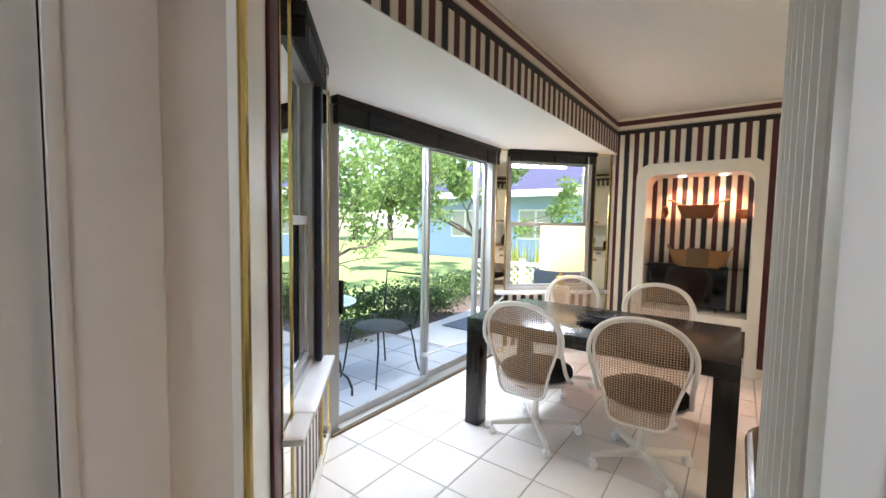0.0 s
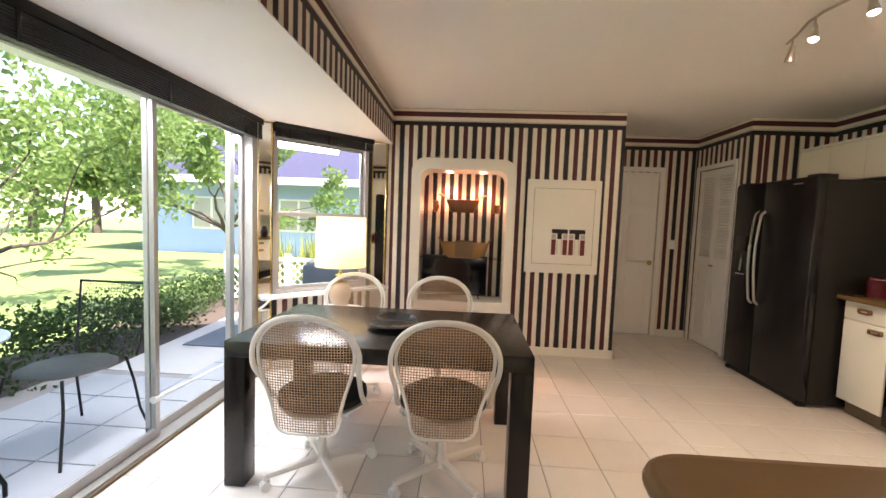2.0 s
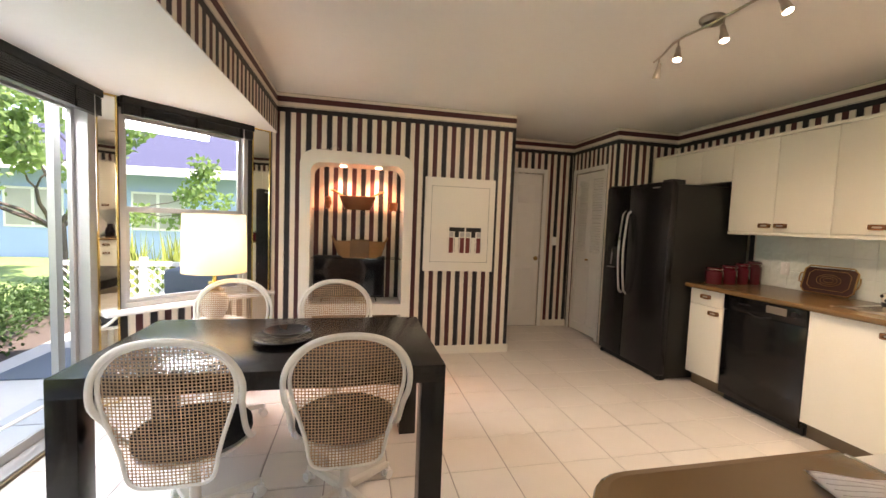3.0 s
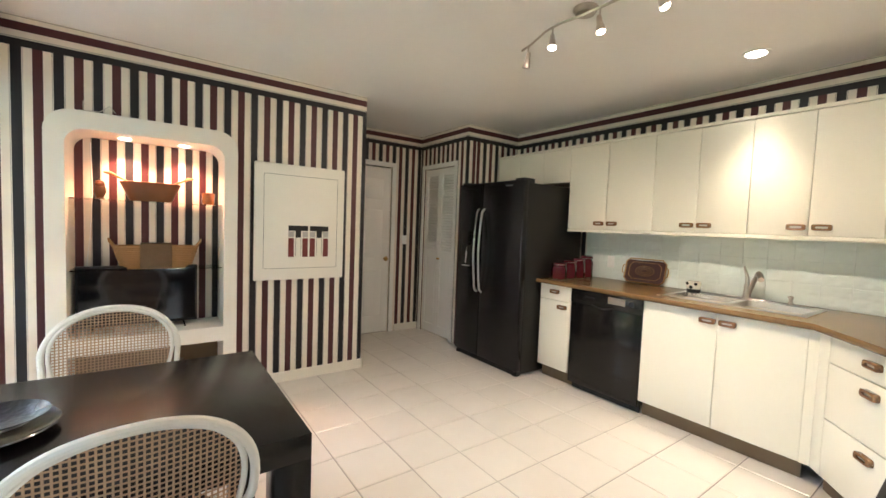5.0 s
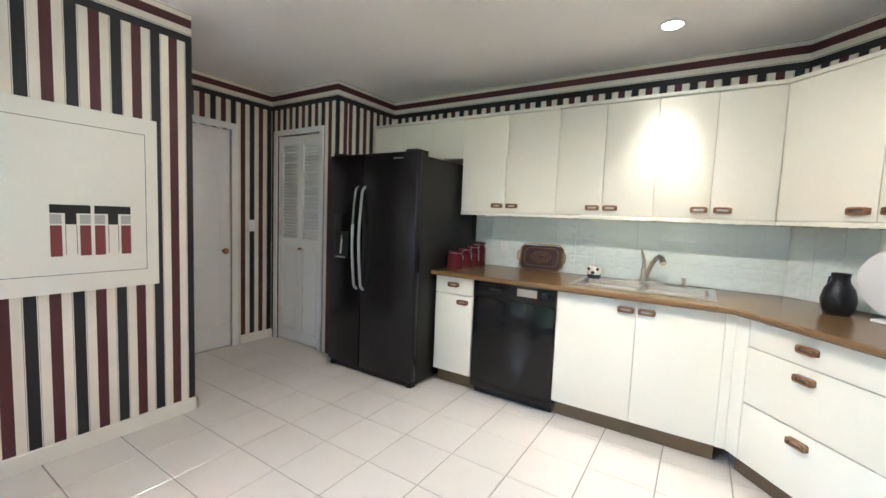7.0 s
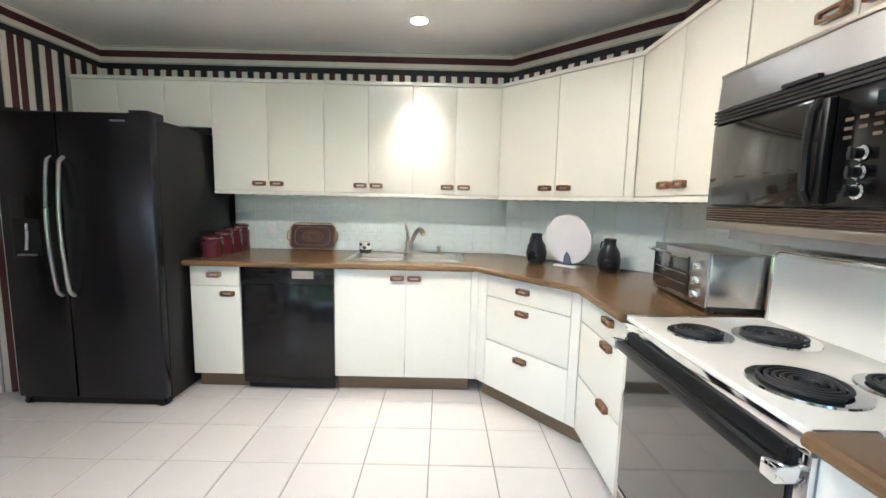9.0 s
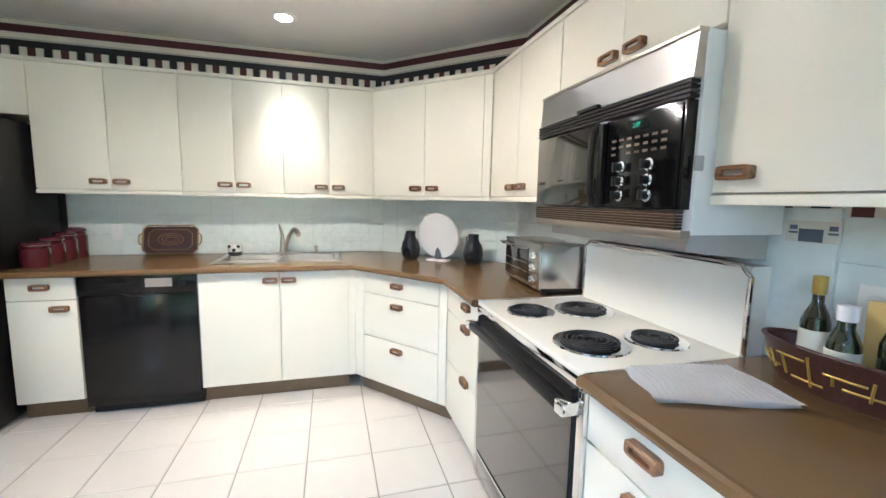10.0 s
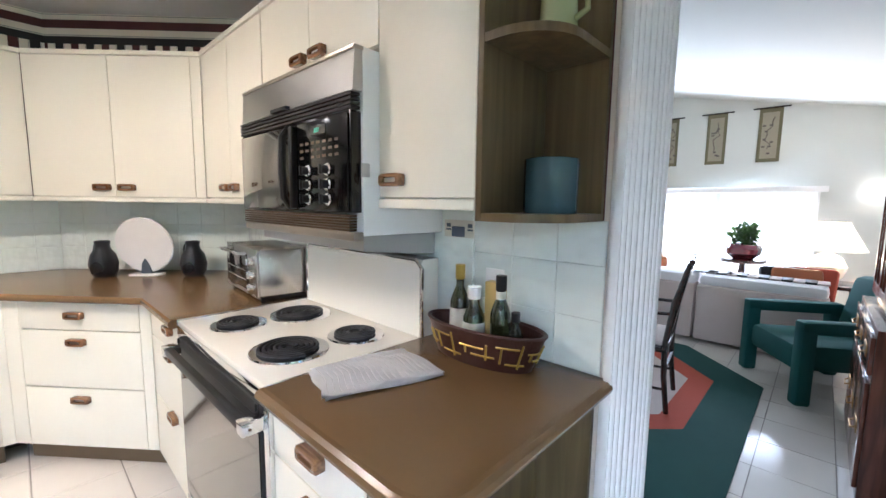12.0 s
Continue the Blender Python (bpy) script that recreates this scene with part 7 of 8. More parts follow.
# window of the living room
wl = struct(thing("window_living", Matrix(), "wide sliding window wall with a white valance, very bright", "window"))
bm = bmesh.new()
for bx in ((0.24, 0.29, -5.66, -5.60, 0.15, 1.67), (1.40, 1.45, -5.66, -5.60, 0.15, 1.67), (2.62, 2.67, -5.66, -5.60, 0.15, 1.67), (3.83, 3.88, -5.66, -5.60, 0.15, 1.67), (0.24, 3.88, -5.661, -5.60, 0.15, 0.20), (0.24, 3.88, -5.661, -5.60, 1.62, 1.67)):
    add_box(bm, *bx)
part("window_frame", bm, M["white"], wl, "white frame")
for a, b in ((0.29, 1.40), (1.45, 2.62), (2.67, 3.83)):
    g = box("pane", (a, b, -5.64, -5.635, 0.2, 1.62), M["glass"], wl)
    g.visible_shadow = False
loose("valance", [(0.16, 3.96, -5.595, -5.50, 1.62, 1.70)], M["white"], Matrix(), "white window valance across the far wall", "valance", 0.004)
bm = bmesh.new()
add_prism(bm, [(-0.4, -12), (6, -12), (6, -5.72), (-0.4, -5.72)], -0.13, -0.05)
struct(part("terrace", bm, M["concrete"]), "bright concrete terrace outside the living room", "terrace")
sc = thing("wall_sconce", pose(-0.30, -5.55, 1.55), "lit white wall light near the corner", "wall light")
bm = bmesh.new()
add_lathe(bm, [(0.0, 0.0), (0.07, 0.01), (0.10, 0.07), (0.098, 0.08), (0.0, 0.075)], 22)
part("shade", bm, mat("sconce_glass", (0.9, 0.88, 0.8), 0.6, noise_amt=0, emit=(1.0, 0.9, 0.75), strength=1.6), sc, smooth=True)
box("bracket", (-0.015, 0.015, -0.05, 0.0, 0.0, 0.03), M["brass"], sc)

# china cabinet along the side wall
cc = thing("china_cabinet", pose(-0.448, -0.98, 0, 0, 0, 0), "dark red-brown wooden display cabinet with brass pulls", "display cabinet")
box("base", (0.0, 0.40, -0.55, 0.50, 0.0, 0.84), M["redwood"], cc, "", 0.004)
box("top_case", (0.0, 0.34, -0.53, 0.48, 0.84, 2.15), M["redwood"], cc, "", 0.004)
for y in (-0.53, -0.19, 0.15):
    box("door", (0.40, 0.417, y, y + 0.33, 0.06, 0.58), M["redwood"], cc, "panelled wooden door", 0.004)
    d = box("drawer", (0.40, 0.417, y, y + 0.33, 0.62, 0.80), M["redwood"], cc, "", 0.004)
    for z in (0.71, 0.32):
        bm = bmesh.new()
        add_box(bm, 0.416, 0.421, y + 0.10, y + 0.23, z - 0.03, z + 0.03, 0.002)
        add_tube(bm, [(0.42, y + 0.11, z), (0.438, y + 0.12, z - 0.01), (0.438, y + 0.21, z - 0.01), (0.42, y + 0.22, z)], 0.004)
        part("pull", bm, M["brass"], cc, "brass bail pull", smooth=True)
    gd = box("glass_door", (0.341, 0.354, y + 0.03, y + 0.30, 0.95, 2.05), M["darkglass"], cc, "dark glazed door")
    bm = bmesh.new()
    for bx in ((0.34, 0.362, y, y + 0.035, 0.88, 2.12), (0.34, 0.362, y + 0.295, y + 0.33, 0.88, 2.12), (0.34, 0.362, y + 0.035, y + 0.295, 0.88, 0.95), (0.34, 0.362, y + 0.035, y + 0.295, 2.05, 2.12), (0.34, 0.362, y + 0.16, y + 0.17, 0.95, 2.05)):
        add_box(bm, *bx, bev=0.002)
    part("door_frame", bm, M["redwood"], gd, "wooden door frame with glazing bar")

# translucent white sheet, added so the living room's window glows plain white
bm = bmesh.new()
nn = 160
va = [bm.verts.new((0.27 + 3.58 * i / nn, -5.575 + 0.012 * math.sin(i * 0.9), 0.02)) for i in range(nn + 1)]
vb = [bm.verts.new((0.27 + 3.58 * i / nn, -5.575 + 0.012 * math.sin(i * 0.9), 1.64)) for i in range(nn + 1)]
for i in range(nn):
    bm.faces.new((va[i], va[i + 1], vb[i + 1], vb[i]))
tagged(part("curtain", bm, M["sheer"], smooth=True), "thin white sheet added to give the window wall its glare", "curtain")


# ---- things on the counters ----
CZ = 0.9205
for (x, y), r, h in zip(((3.30, 4.145), (3.455, 4.145), (3.60, 4.145), (3.735, 4.145)), (0.074, 0.069, 0.064, 0.059), (0.155, 0.175, 0.195, 0.215)):
    t = thing("canister", pose(x, y, CZ, 0, 0, -90), "cranberry red storage canister with a clamp lid", "canister", "red canisters beside the fridge")
    bm = bmesh.new()
    add_lathe(bm, [(0, 0), (r - 0.004, 0.0), (r, 0.006), (r, h * 0.72), (r - 0.010, h * 0.78), (r - 0.010, h * 0.84), (0, h * 0.84)], 28)
    part("body", bm, M["redglass"], t, smooth=True)
    bm = bmesh.new()
    add_lathe(bm, [(0, h * 0.84), (r - 0.006, h * 0.845), (r - 0.002, h * 0.87), (r - 0.006, h * 0.95), (r * 0.5, h), (0, h)], 28)
    part("lid", bm, M["redglass"], t, "red lid", smooth=True)
    bm = bmesh.new()
    add_tube(bm, [(-r * math.cos(a) , r * math.sin(a), h * 0.86) for a in [i * 2 * math.pi / 24 for i in range(24)]], 0.002, 6, closed=True)
    add_tube(bm, [(-r, -0.012, h * 0.80), (-r - 0.012, 0, h * 0.70), (-r - 0.010, 0, h * 0.86), (-r, 0.0, h * 0.9)], 0.002, 6)
    part("clamp", bm, M["chrome"], t, "wire clamp", smooth=True)

tr_ = thing("tray", pose(3.765, 3.58, CZ, 0, 0, 0) @ pose(0, 0, 0.005, 0, 14, 0), "dark painted metal tray with gold ovals, leaning on the wall", "tray")
def octagon(w, h, c):
    return [(-w + c, 0), (w - c, 0), (w, c), (w, h - c), (w - c, h), (-w + c, h), (-w, h - c), (-w, c)]
def yz_prism(bm, pts, x0, x1):
    a = [bm.verts.new((x0, y, z)) for y, z in pts]
    b = [bm.verts.new((x1, y, z)) for y, z in pts]
    bm.faces.new(a), bm.faces.new(b)
    for i in range(len(pts)):
        j = (i + 1) % len(pts)
        bm.faces.new((a[i], a[j], b[j], b[i]))
bm = bmesh.new()
yz_prism(bm, octagon(0.185, 0.225, 0.035), -0.004, 0.004)
part("plate", bm, M["tray"], tr_)
for w, z0, h, r_ in ((0.183, 0.003, 0.219, 0.006), (0.145, 0.035, 0.155, 0.0025)):
    bm = bmesh.new()
    add_tube(bm, [(-0.006, y, z0 + z) for y, z in octagon(w, h, 0.033)], r_, 6, closed=True)
    part("rim", bm, M["brass"], tr_, "gilded line border", smooth=True)
for i in range(3):
    bm = bmesh.new()
    k = 1 - i * 0.3
    add_tube(bm, [(-0.006, 0.085 * k * math.cos(a), 0.113 + 0.045 * k * math.sin(a)) for a in [j * 2 * math.pi / 28 for j in range(28)]], 0.0022, 5, closed=True)
    part("oval", bm, M["brass"], tr_, "gilded oval ornament")
for s in (-1, 1):
    bm = bmesh.new()
    add_tube(bm, [(0, s * 0.183, 0.16), (-0.01, s * 0.205, 0.15), (-0.01, s * 0.21, 0.115), (-0.01, s * 0.205, 0.08), (0, s * 0.183, 0.07)], 0.005, 8)
    part("handle", bm, M["brass"], tr_, "brass side handle", smooth=True)
plate(pose(3.811, 3.93, 1.09, 0, 0, -90), "white power outlet on the tiled wall by the fridge")
plate(run_frame((3.818, 1.961), (2.951, 1.092)) @ pose(0.50, -0.0075, 1.12), "pale outlet on the tiled corner wall")
plate(pose(0.94, 1.099, 1.12, 0, 0, 180), "white power outlet behind the basket")

pn = thing("sponge_holder", pose(3.655, 3.11, CZ + 0.003), "small white ceramic panda-face holder with black patches beside the sink", "sponge holder")
bm = bmesh.new()
add_lathe(bm, [(0, 0), (0.045, 0.0), (0.050, 0.012), (0.050, 0.030), (0.0, 0.030)], 24)
part("base", bm, M["vase"], pn, "dark base", smooth=True)
bm = bmesh.new()
add_lathe(bm, [(0, 0.028), (0.046, 0.030), (0.052, 0.055), (0.050, 0.085), (0.044, 0.090), (0.0, 0.084)], 28)
part("body", bm, M["enamel"], pn, smooth=True)
bm = bmesh.new()
for y in (-0.030, 0.030):
    add_lathe(bm, [(0, 0), (0.013, 0.002), (0.010, 0.008), (0, 0.01)], 14, pose(-0.040, y, 0.072, 0, -90, 0))
add_lathe(bm, [(0, 0), (0.014, 0.002), (0.010, 0.008), (0, 0.01)], 14, pose(-0.048, 0, 0.046, 0, -90, 0))
part("patches", bm, M["blackmat"], pn, "black spots", smooth=True)

def vase(x, y):
    t = thing("vase", pose(x, y, CZ), "black ceramic bottle vase with a ribbed texture and small handle", "vase", "pair of black vases")
    bm = bmesh.new()
    add_lathe(bm, [(0, 0), (0.052, 0.0), (0.067, 0.03), (0.073, 0.08), (0.062, 0.135), (0.040, 0.170), (0.036, 0.190), (0.040, 0.215), (0.036, 0.217), (0.024, 0.19), (0, 0.185)], 30)
    part("body", bm, M["vase"], t, smooth=True)
    bm = bmesh.new()
    add_tube(bm, [(0.03, 0.02, 0.20), (0.055, 0.03, 0.19), (0.06, 0.035, 0.16), (0.05, 0.03, 0.135)], 0.005)
    part("handle", bm, M["vase"], t, smooth=True)
vase(3.29, 1.82)
vase(2.97, 1.43)
pl = thing("decorative_plate", pose(3.17, 1.635, CZ, 0, 0, 45), "round white marble plate standing on a small marble base", "decorative plate")
bm = bmesh.new()
add_lathe(bm, [(0, -0.008), (0.168, -0.008), (0.173, 0.0), (0.168, 0.008), (0, 0.008)], 44, pose(0, 0, 0.190) @ pose(0, 0, 0, 82, 0, 0))
part("disc", bm, M["marble"], pl, smooth=True)
box("stand", (-0.085, 0.085, -0.05, 0.035, 0, 0.014), M["marble"], pl, "thin white stand", 0.004)
bm = bmesh.new()
vs = [bm.verts.new(p) for p in ((-0.028, -0.034, 0.016), (0.030, -0.034, 0.016), (0.022, -0.022, 0.075), (0.004, -0.018, 0.105), (-0.016, -0.022, 0.07), (-0.028, 0.002, 0.016), (0.030, 0.002, 0.016), (0.022, 0.004, 0.075), (0.004, 0.004, 0.105), (-0.016, 0.004, 0.07))]
for i in range(5):
    bm.faces.new((vs[i], vs[(i + 1) % 5], vs[5 + (i + 1) % 5], vs[5 + i]))
bm.faces.new(vs[:5])
bm.faces.new(vs[5:])
part("easel", bm, M["bluegrey"], pl, "grey easel wedge")

ov = thing("toaster_oven", pose(2.255, 1.410, CZ, 0, 0, 175) @ Matrix.Diagonal((1.14, 1.0, 1.0, 1.0)), "brushed steel toaster oven with a glass door and three knobs", "toaster oven")
box("casing", (-0.215, 0.215, 0.006, 0.255, 0.025, 0.245), M["steel"], ov, "", 0.008)
box("base", (-0.205, 0.205, 0.015, 0.25, 0.008, 0.026), M["blackmat"], ov)
box("front", (-0.215, 0.215, -0.004, 0.007, 0.022, 0.247), M["steel"], ov, "", 0.003)
dr = box("door", (-0.200, 0.095, -0.010, -0.003, 0.045, 0.215), M["darkglass"], ov, "dark glass oven door", 0.002)
bm = bmesh.new()
for z in (0.09, 0.135):
    add_tube(bm, [(-0.19, -0.011, z), (0.085, -0.011, z)], 0.0015, 5)
part("rack", bm, M["chrome"], dr, "wire rack behind the glass")
bm = bmesh.new()
add_tube(bm, [(-0.185, -0.008, 0.215), (-0.185, -0.045, 0.218), (0.085, -0.045, 0.218), (0.085, -0.008, 0.215)], 0.007)
part("handle", bm, M["steel"], dr, smooth=True)
for z in (0.065, 0.125, 0.185):
    bm = bmesh.new()
    add_lathe(bm, [(0.021, 0), (0.020, 0.014), (0.017, 0.018), (0, 0.018)], 20, pose(0.155, -0.004, z, 90))
    add_box(bm, 0.151, 0.159, -0.030, -0.020, z - 0.016, z + 0.016, 0.001)
    part("knob", bm, M["chrome"], ov, "round chrome knob", smooth=True)
for x in (-0.19, 0.19):
    for y in (0.03, 0.23):
        bm = bmesh.new()
        add_cyl(bm, (x, y, 0.0), (x, y, 0.02), 0.014, seg=12)
        part("foot", bm, M["blackmat"], ov)

# folded towel
tw = thing("towel", Matrix(), "folded white kitchen towel with fine brown stripes on the counter", "kitchen towel")
bm = bmesh.new()
ta, tb_, tc_, td = Vector((1.20, 1.645, 0)), Vector((1.115, 1.365, 0)), Vector((0.885, 1.395, 0)), Vector((0.985, 1.70, 0))
ta.x = 1.150
tb_.x = 1.095
N1, N2 = 18, 14
for layer in range(3):
    bm = bmesh.new()
    g = [[None] * (N2 + 1) for _ in range(N1 + 1)]
    for i in range(N1 + 1):
        for j in range(N2 + 1):
            u, v = i / N1, j / N2
            p = (ta * (1 - u) + td * u) * (1 - v) + (tb_ * (1 - u) + tc_ * u) * v
            edge = min(u, 1 - u, v, 1 - v)
            w_ = 0.0025 * math.sin(9 * u + 3 * v + layer) + 0.002 * math.sin(14 * v - 4 * u)
            z_ = 0.9225 + layer * 0.0065 + (w_ + 0.003) * min(edge * 8, 1) + (0.004 if layer == 2 and u < 0.08 else 0)
            sh = Vector((0.006 * math.sin(7 * v + layer * 2), 0.006 * math.sin(6 * u + layer), 0))
            g[i][j] = bm.verts.new((p.x + sh.x, p.y + sh.y, z_))
    for i in range(N1):
        for j in range(N2):
            bm.faces.new((g[i][j], g[i + 1][j], g[i + 1][j + 1], g[i][j + 1]))
    bmesh.ops.solidify(bm, geom=bm.faces[:], thickness=-0.0045)
    bmesh.ops.recalc_face_normals(bm, faces=bm.faces[:])
    part("fold", bm, M["towel"], tw, smooth=True)
bm = bmesh.new()
for k in range(19):
    v = 0.04 + k * 0.051
    pts = []
    for i in range(N1 + 1):
        u = 0.02 + 0.96 * i / N1
        p = (ta * (1 - u) + td * u) * (1 - v) + (tb_ * (1 - u) + tc_ * u) * v
        w_ = 0.0025 * math.sin(9 * u + 3 * v + 2) + 0.002 * math.sin(14 * v - 4 * u)
        edge = min(u, 1 - u, v, 1 - v)
        pts.append((p.x + 0.006 * math.sin(7 * v + 4), p.y + 0.006 * math.sin(6 * u + 2), 0.9400 + (w_ + 0.003) * min(edge * 8, 1) + (0.004 if u < 0.08 else 0)))
    add_tube(bm, pts, 0.0006, 4)
part("stripes", bm, M["towelline"], tw, "fine brown woven stripes")

# basket of bottles
bb = thing("bottle_basket", pose(0.898, 1.215, CZ, 0, 0, 3) @ Matrix.Diagonal((1.03, 1.0, 0.88, 1.0)), "oval brown leather basket with woven gold straps holding bottles", "basket")
bm = bmesh.new()
add_lathe(bm, [(0, 0), (0.16, 0.0), (0.20, 0.12), (0.193, 0.12), (0.155, 0.012), (0, 0.012)], 44, sy=0.46)
part("body", bm, M["leather"], bb, smooth=True)
bm = bmesh.new()
add_tube(bm, [(0.197 * math.cos(a), 0.197 * 0.46 * math.sin(a), 0.12) for a in [i * 2 * math.pi / 44 for i in range(44)]], 0.006, 8, closed=True)
part("rim", bm, M["leather"], bb, smooth=True)
bm = bmesh.new()
def on_side(a, z):
    r_ = 0.16 + 0.04 * z / 0.12 + 0.003
    return (r_ * math.cos(a), r_ * 0.46 * math.sin(a), z)
for k in range(10):
    a0 = k * 2 * math.pi / 10 + 0.2
    a1 = a0 + 0.42
    zt = 0.085 if k % 2 else 0.070
    zb = 0.030 if k % 2 else 0.045
    steps = [a0 + (a1 - a0) * i / 4 for i in range(5)]
    add_tube(bm, [on_side(a, zt) for a in steps], 0.0032, 6)
    add_tube(bm, [on_side(a0 + 0.1, zt), on_side(a0 + 0.1, zb)], 0.0032, 6)
    add_tube(bm, [on_side(a + 0.2, zb) for a in steps], 0.0032, 6)
    add_tube(bm, [on_side(a1 + 0.05, zt + 0.015), on_side(a1 + 0.05, zb - 0.012)], 0.0032, 6)
part("gold_straps", bm, M["gold_foil"], bb, "woven gold cane straps", smooth=True)


def bottle(x, y, r, h, neck, body_m, cap_m, label, lab_m=None, tilt=0):
    t = thing("bottle", pose(x, y, CZ + 0.013, tilt, 0, 0), label, "bottle")
    bm = bmesh.new()
    add_lathe(bm, [(0, 0), (r * 0.95, 0.0), (r, 0.006), (r, h * 0.55), (r * 0.8, h * 0.63), (neck, h * 0.74), (neck, h * 0.93), (0, h * 0.93)], 26)
    part("glass", bm, body_m, t, smooth=True)
    bm = bmesh.new()
    add_lathe(bm, [(neck + 0.0015, h * 0.82), (neck + 0.003, h * 0.84), (neck + 0.003, h), (0, h + 0.001)], 20)
    part("cap", bm, cap_m, t, smooth=True)
    if lab_m:
        bm = bmesh.new()
        add_lathe(bm, [(r + 0.0008, h * 0.15), (r + 0.0012, h * 0.155), (r + 0.0012, h * 0.47), (r + 0.0008, h * 0.475)], 26)
        lb = part("label", bm, lab_m, t, "paper label", smooth=True)
    return t


bottle(1.00, 1.205, 0.031, 0.262, 0.0125, M["bottle"], M["gold_foil"], "tall green glass wine bottle with a gold foil cap", M["label"])
bottle(0.925, 1.225, 0.033, 0.205, 0.017, M["bottle"], M["marble"], "dark bottle with a white foil top", M["label"])
b3 = bottle(0.838, 1.210, 0.030, 0.248, 0.013, M["bottle"], M["blackmat"], "slim green glass bottle with a black cap and white neck label")
bm = bmesh.new()
add_lathe(bm, [(0.0135, 0.172), (0.0148, 0.173), (0.0148, 0.200), (0.0135, 0.201)], 20)
part("neck_label", bm, M["label"], b3, "white neck label", smooth=True)
bottle(0.782, 1.215, 0.023, 0.150, 0.010, M["black"], M["blackmat"], "small dark glass bottle with a black cap")
cb = thing("carton", pose(0.878, 1.180, CZ + 0.013, 0, 0, 10), "slim gold cardboard bottle box standing in the basket", "carton")
box("box", (-0.028, 0.028, -0.018, 0.018, 0, 0.220), M["goldbox"], cb, "", 0.001)

tn = thing("tin", pose(0.675, 1.245, 1.3655), "tall teal enamelled tin on the brown corner shelf", "tin")
bm = bmesh.new()
add_lathe(bm, [(0, 0), (0.064, 0), (0.066, 0.004), (0.066, 0.131), (0.063, 0.133), (0.061, 0.01), (0, 0.01)], 36)
part("body", bm, M["teal"], tn, smooth=True)
jg = thing("mug", pose(0.66, 1.27, 1.7755), "pale green pottery mug with a handle on the brown shelf", "mug")
bm = bmesh.new()
add_lathe(bm, [(0, 0), (0.042, 0), (0.044, 0.006), (0.040, 0.10), (0.036, 0.10), (0.038, 0.01), (0, 0.01)], 28)
part("body", bm, mat("green_glaze", (0.33, 0.36, 0.17), 0.25, noise_amt=0.15), jg, smooth=True)
bm = bmesh.new()
add_tube(bm, [(-0.04, 0, 0.08), (-0.068, 0, 0.075), (-0.07, 0, 0.04), (-0.042, 0, 0.028)], 0.007)
part("handle", bm, mat("green_glaze_handle", (0.33, 0.36, 0.17), 0.25, noise_amt=0.15), jg, smooth=True)


# ---- pieces of floors and walls ----
def clip_poly(poly, planes):
    """The part of a polygon where a x + b y <= c for all planes (a, b, c)."""
    for a, b, c in planes:
        out = []
        for i, p in enumerate(poly):
            q = poly[(i + 1) % len(poly)]
            dp, dq = a * p[0] + b * p[1] - c, a * q[0] + b * q[1] - c
            if dp <= 0:
                out.append(p)
            if (dp < 0 < dq) or (dq < 0 < dp):
                s = dp / (dp - dq)
                out.append((p[0] + (q[0] - p[0]) * s, p[1] + (q[1] - p[1]) * s))
        poly = out
        if len(poly) < 3:
            return []
    return poly


def tile_mesh(name, poly, material, h=0.004, bev=0.003):
    bm = bmesh.new()
    a, b = add_prism(bm, poly, -h, 0)
    bmesh.ops.bevel(bm, geom=[e for e in bm.edges if e.verts[0] in b and e.verts[1] in b], offset=bev, segments=1, affect="EDGES")
    bmesh.ops.delete(bm, geom=[f for f in bm.faces if all(v.co.z < -h + 1e-6 for v in f.verts)], context="FACES_ONLY")
    me = bpy.data.meshes.new(name)
    bm.to_mesh(me)
    bm.free()
    me.materials.append(material)
    return me


floor_ob = bpy.data.objects["floor"]
P, G = 0.335, 0.005
rng = random.Random(4)
sq = [(-P / 2 + G / 2, -P / 2 + G / 2), (P / 2 - G / 2, -P / 2 + G / 2), (P / 2 - G / 2, P / 2 - G / 2), (-P / 2 + G / 2, P / 2 - G / 2)]
tile_me = tile_mesh("floor_tile", sq, M["tile"])
planes = [(-0.744, -0.668, -0.276), (-1, 0, 1.56), (-0.7071, 0.7071, 4.108)]


def lay_tiles(ix, iy, limits, parent, me, box_):
    n = 0
    for i in ix:
        for j in iy:
            cx, cy = 2.355 + (i + 0.5) * P, 2.205 + (j + 0.5) * P
            if not (box_[0] - P / 2 < cx < box_[1] + P / 2 and box_[2] - P / 2 < cy < box_[3] + P / 2):
                continue
            poly = [(cx + x, cy + y) for x, y in sq]
            cut = clip_poly(poly, limits)
            if len(cut) < 3:
                continue
            if len(cut) == 4 and all(abs(a[0] - b[0]) + abs(a[1] - b[1]) < 1e-9 for a, b in zip(sorted(cut), sorted(poly))):
                o = new("floor_tile", me)
            else:
                o = new("floor_tile", tile_mesh("floor_tile", [(x - cx, y - cy) for x, y in cut], M["tile"]))
            o.parent = parent
            o.matrix_basis = pose(cx, cy, 0, rng.uniform(-0.06, 0.06), rng.uniform(-0.06, 0.06), 0)
            n += 1
    return n


lay_tiles(range(-13, 6), range(-6, 13), planes + [(0, -1, -0.92), (0, 1, 6.25)], floor_ob, tile_me, (-1.56, 3.15, 0.9, 6.25))
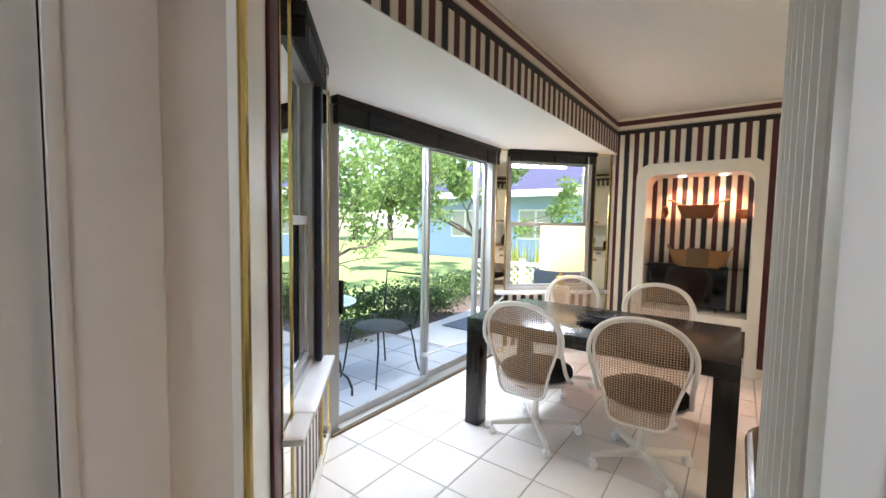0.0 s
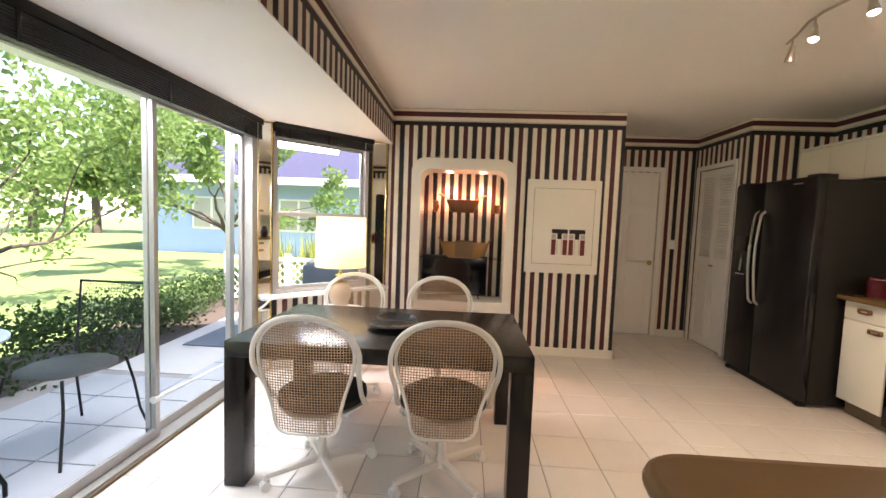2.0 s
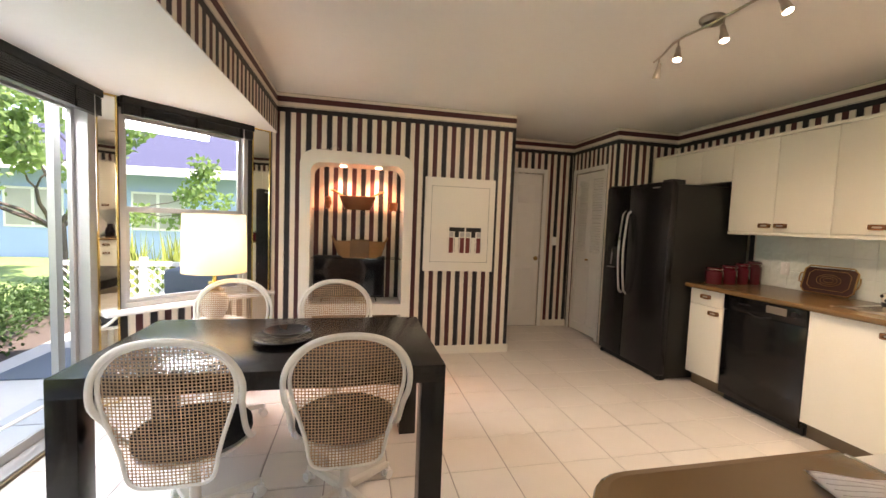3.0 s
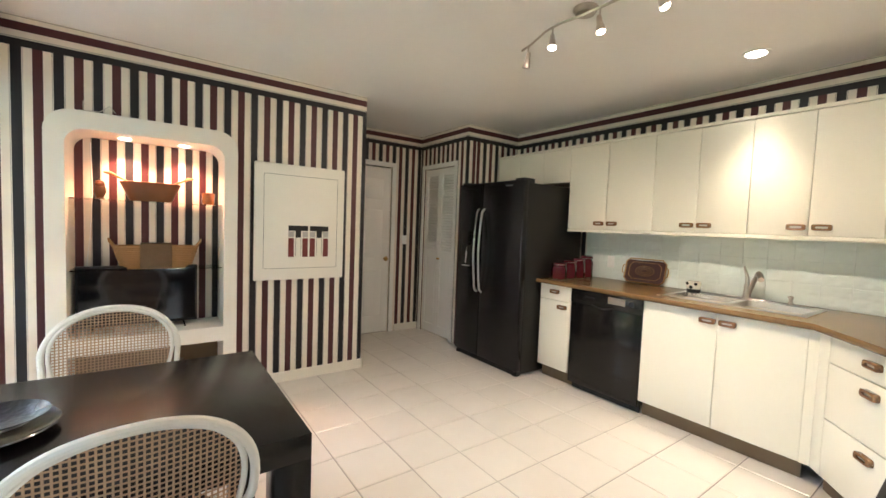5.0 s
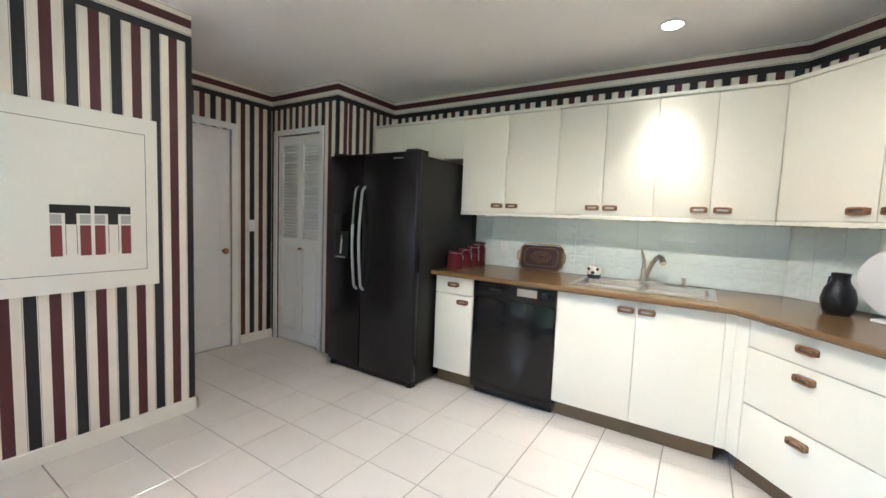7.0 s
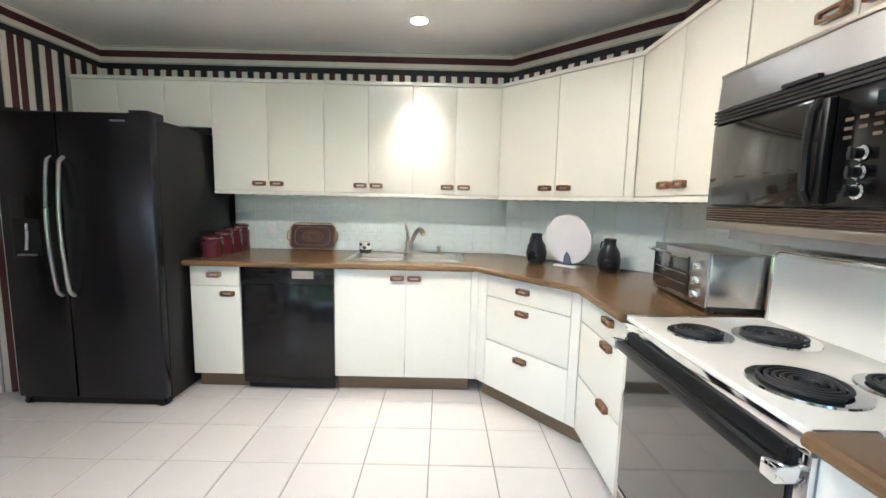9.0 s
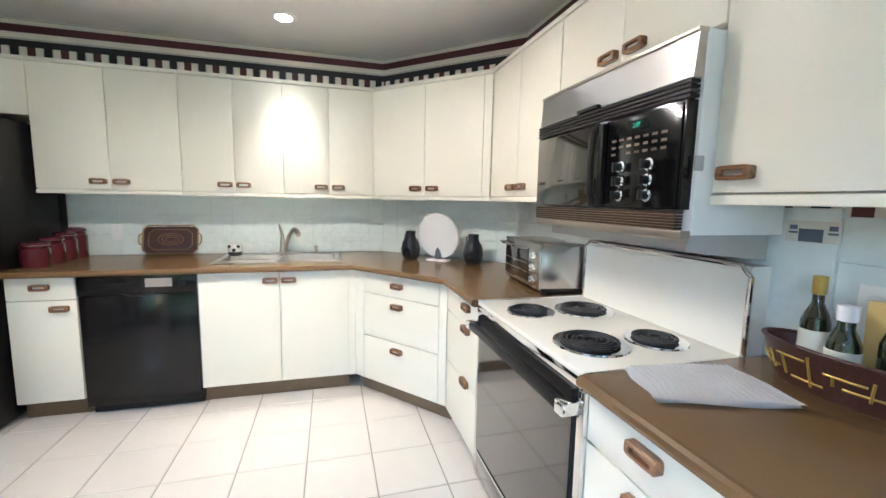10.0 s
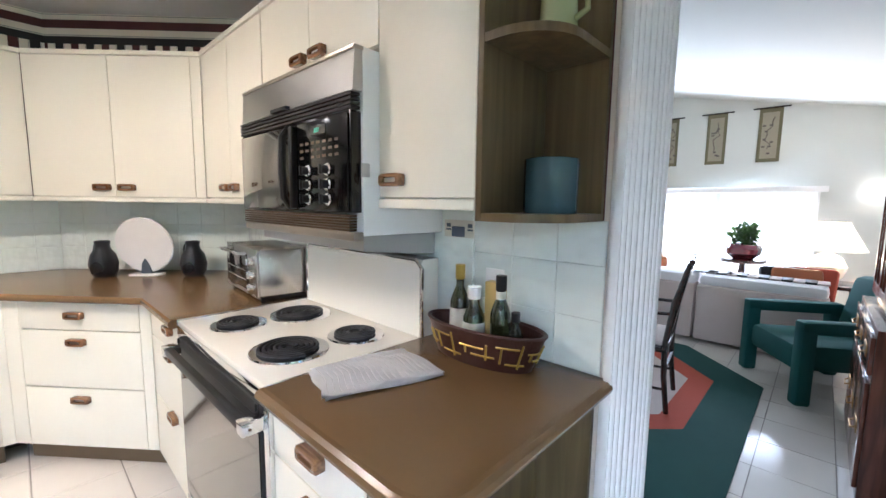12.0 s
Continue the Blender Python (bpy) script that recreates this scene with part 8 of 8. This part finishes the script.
# the dining side's tiles, joined: farther off and too many to count
bm = bmesh.new()
for i in range(-9, 9):
    for j in range(-24, -3):
        cx, cy = 2.355 + (i + 0.5) * P, 2.205 + (j + 0.5) * P
        cut = clip_poly([(cx + x, cy + y) for x, y in sq], [(0, 1, 0.918), (-1, 0, 0.45), (0, -1, 5.6)])
        if len(cut) > 2:
            add_prism(bm, cut, -0.004, 0.0)
o = part("floor_tiles", bm, M["tile"], floor_ob)
o["kind"] = "stuff"

# glazed wall tiles
def splash(parent_name, m, length, z0, z1, name="wall_tile"):
    par = bpy.data.objects[parent_name]
    T = 0.152
    n = math.ceil(length / T)
    for r in range(math.ceil((z1 - z0) / T)):
        for c in range(n):
            w = min(T, length - c * T)
            h = min(T, z1 - z0 - r * T)
            if w < 0.02 or h < 0.02:
                continue
            key = (round(w, 4), round(h, 4))
            if key not in splash.meshes:
                bm = bmesh.new()
                g = 0.0005
                vs = add_box(bm, g, w - g, -0.007, 0.0, g, h - g)
                fr = [e for e in bm.edges if all(v.co.y < -0.006 for v in e.verts)]
                bmesh.ops.bevel(bm, geom=fr, offset=0.0014, segments=1, affect="EDGES")
                me = bpy.data.meshes.new(name)
                bmesh.ops.recalc_face_normals(bm, faces=bm.faces)
                bm.to_mesh(me)
                bm.free()
                me.materials.append(M["splash"])
                splash.meshes[key] = me
            o = new(name, splash.meshes[key])
            o.parent = par
            o.matrix_basis = m @ pose(c * T, 0, z0 + r * T, rng.uniform(-0.25, 0.25), 0, rng.uniform(-0.25, 0.25))


splash.meshes = {}
for n_, m_, l_, z_ in (("wall_grout", pose(3.8195, 4.215, 0, 0, 0, -90), 2.25, 1.37), ("wall_grout", run_frame((3.818, 1.961), (2.951, 1.092)), 1.226, 1.37), ("wall_grout", pose(2.945, 1.0905, 0, 0, 0, 180), 2.36, 1.345)):
    struct(box(n_, (0, l_, -0.0035, -0.0005, 0.906, z_), M["splashgrout"], m=m_))
splash("wall_sink", pose(3.819, 4.215, 0, 0, 0, -90), 2.25, 0.9205, 1.37)
splash("wall_corner", run_frame((3.818, 1.961), (2.951, 1.092)), 1.226, 0.9205, 1.37)
splash("wall_range", pose(2.945, 1.0905, 0, 0, 0, 180), 0.96, 0.9205, 1.37)
splash("wall_range", pose(1.03, 1.0905, 0, 0, 0, 180), 0.445, 0.9205, 1.345)
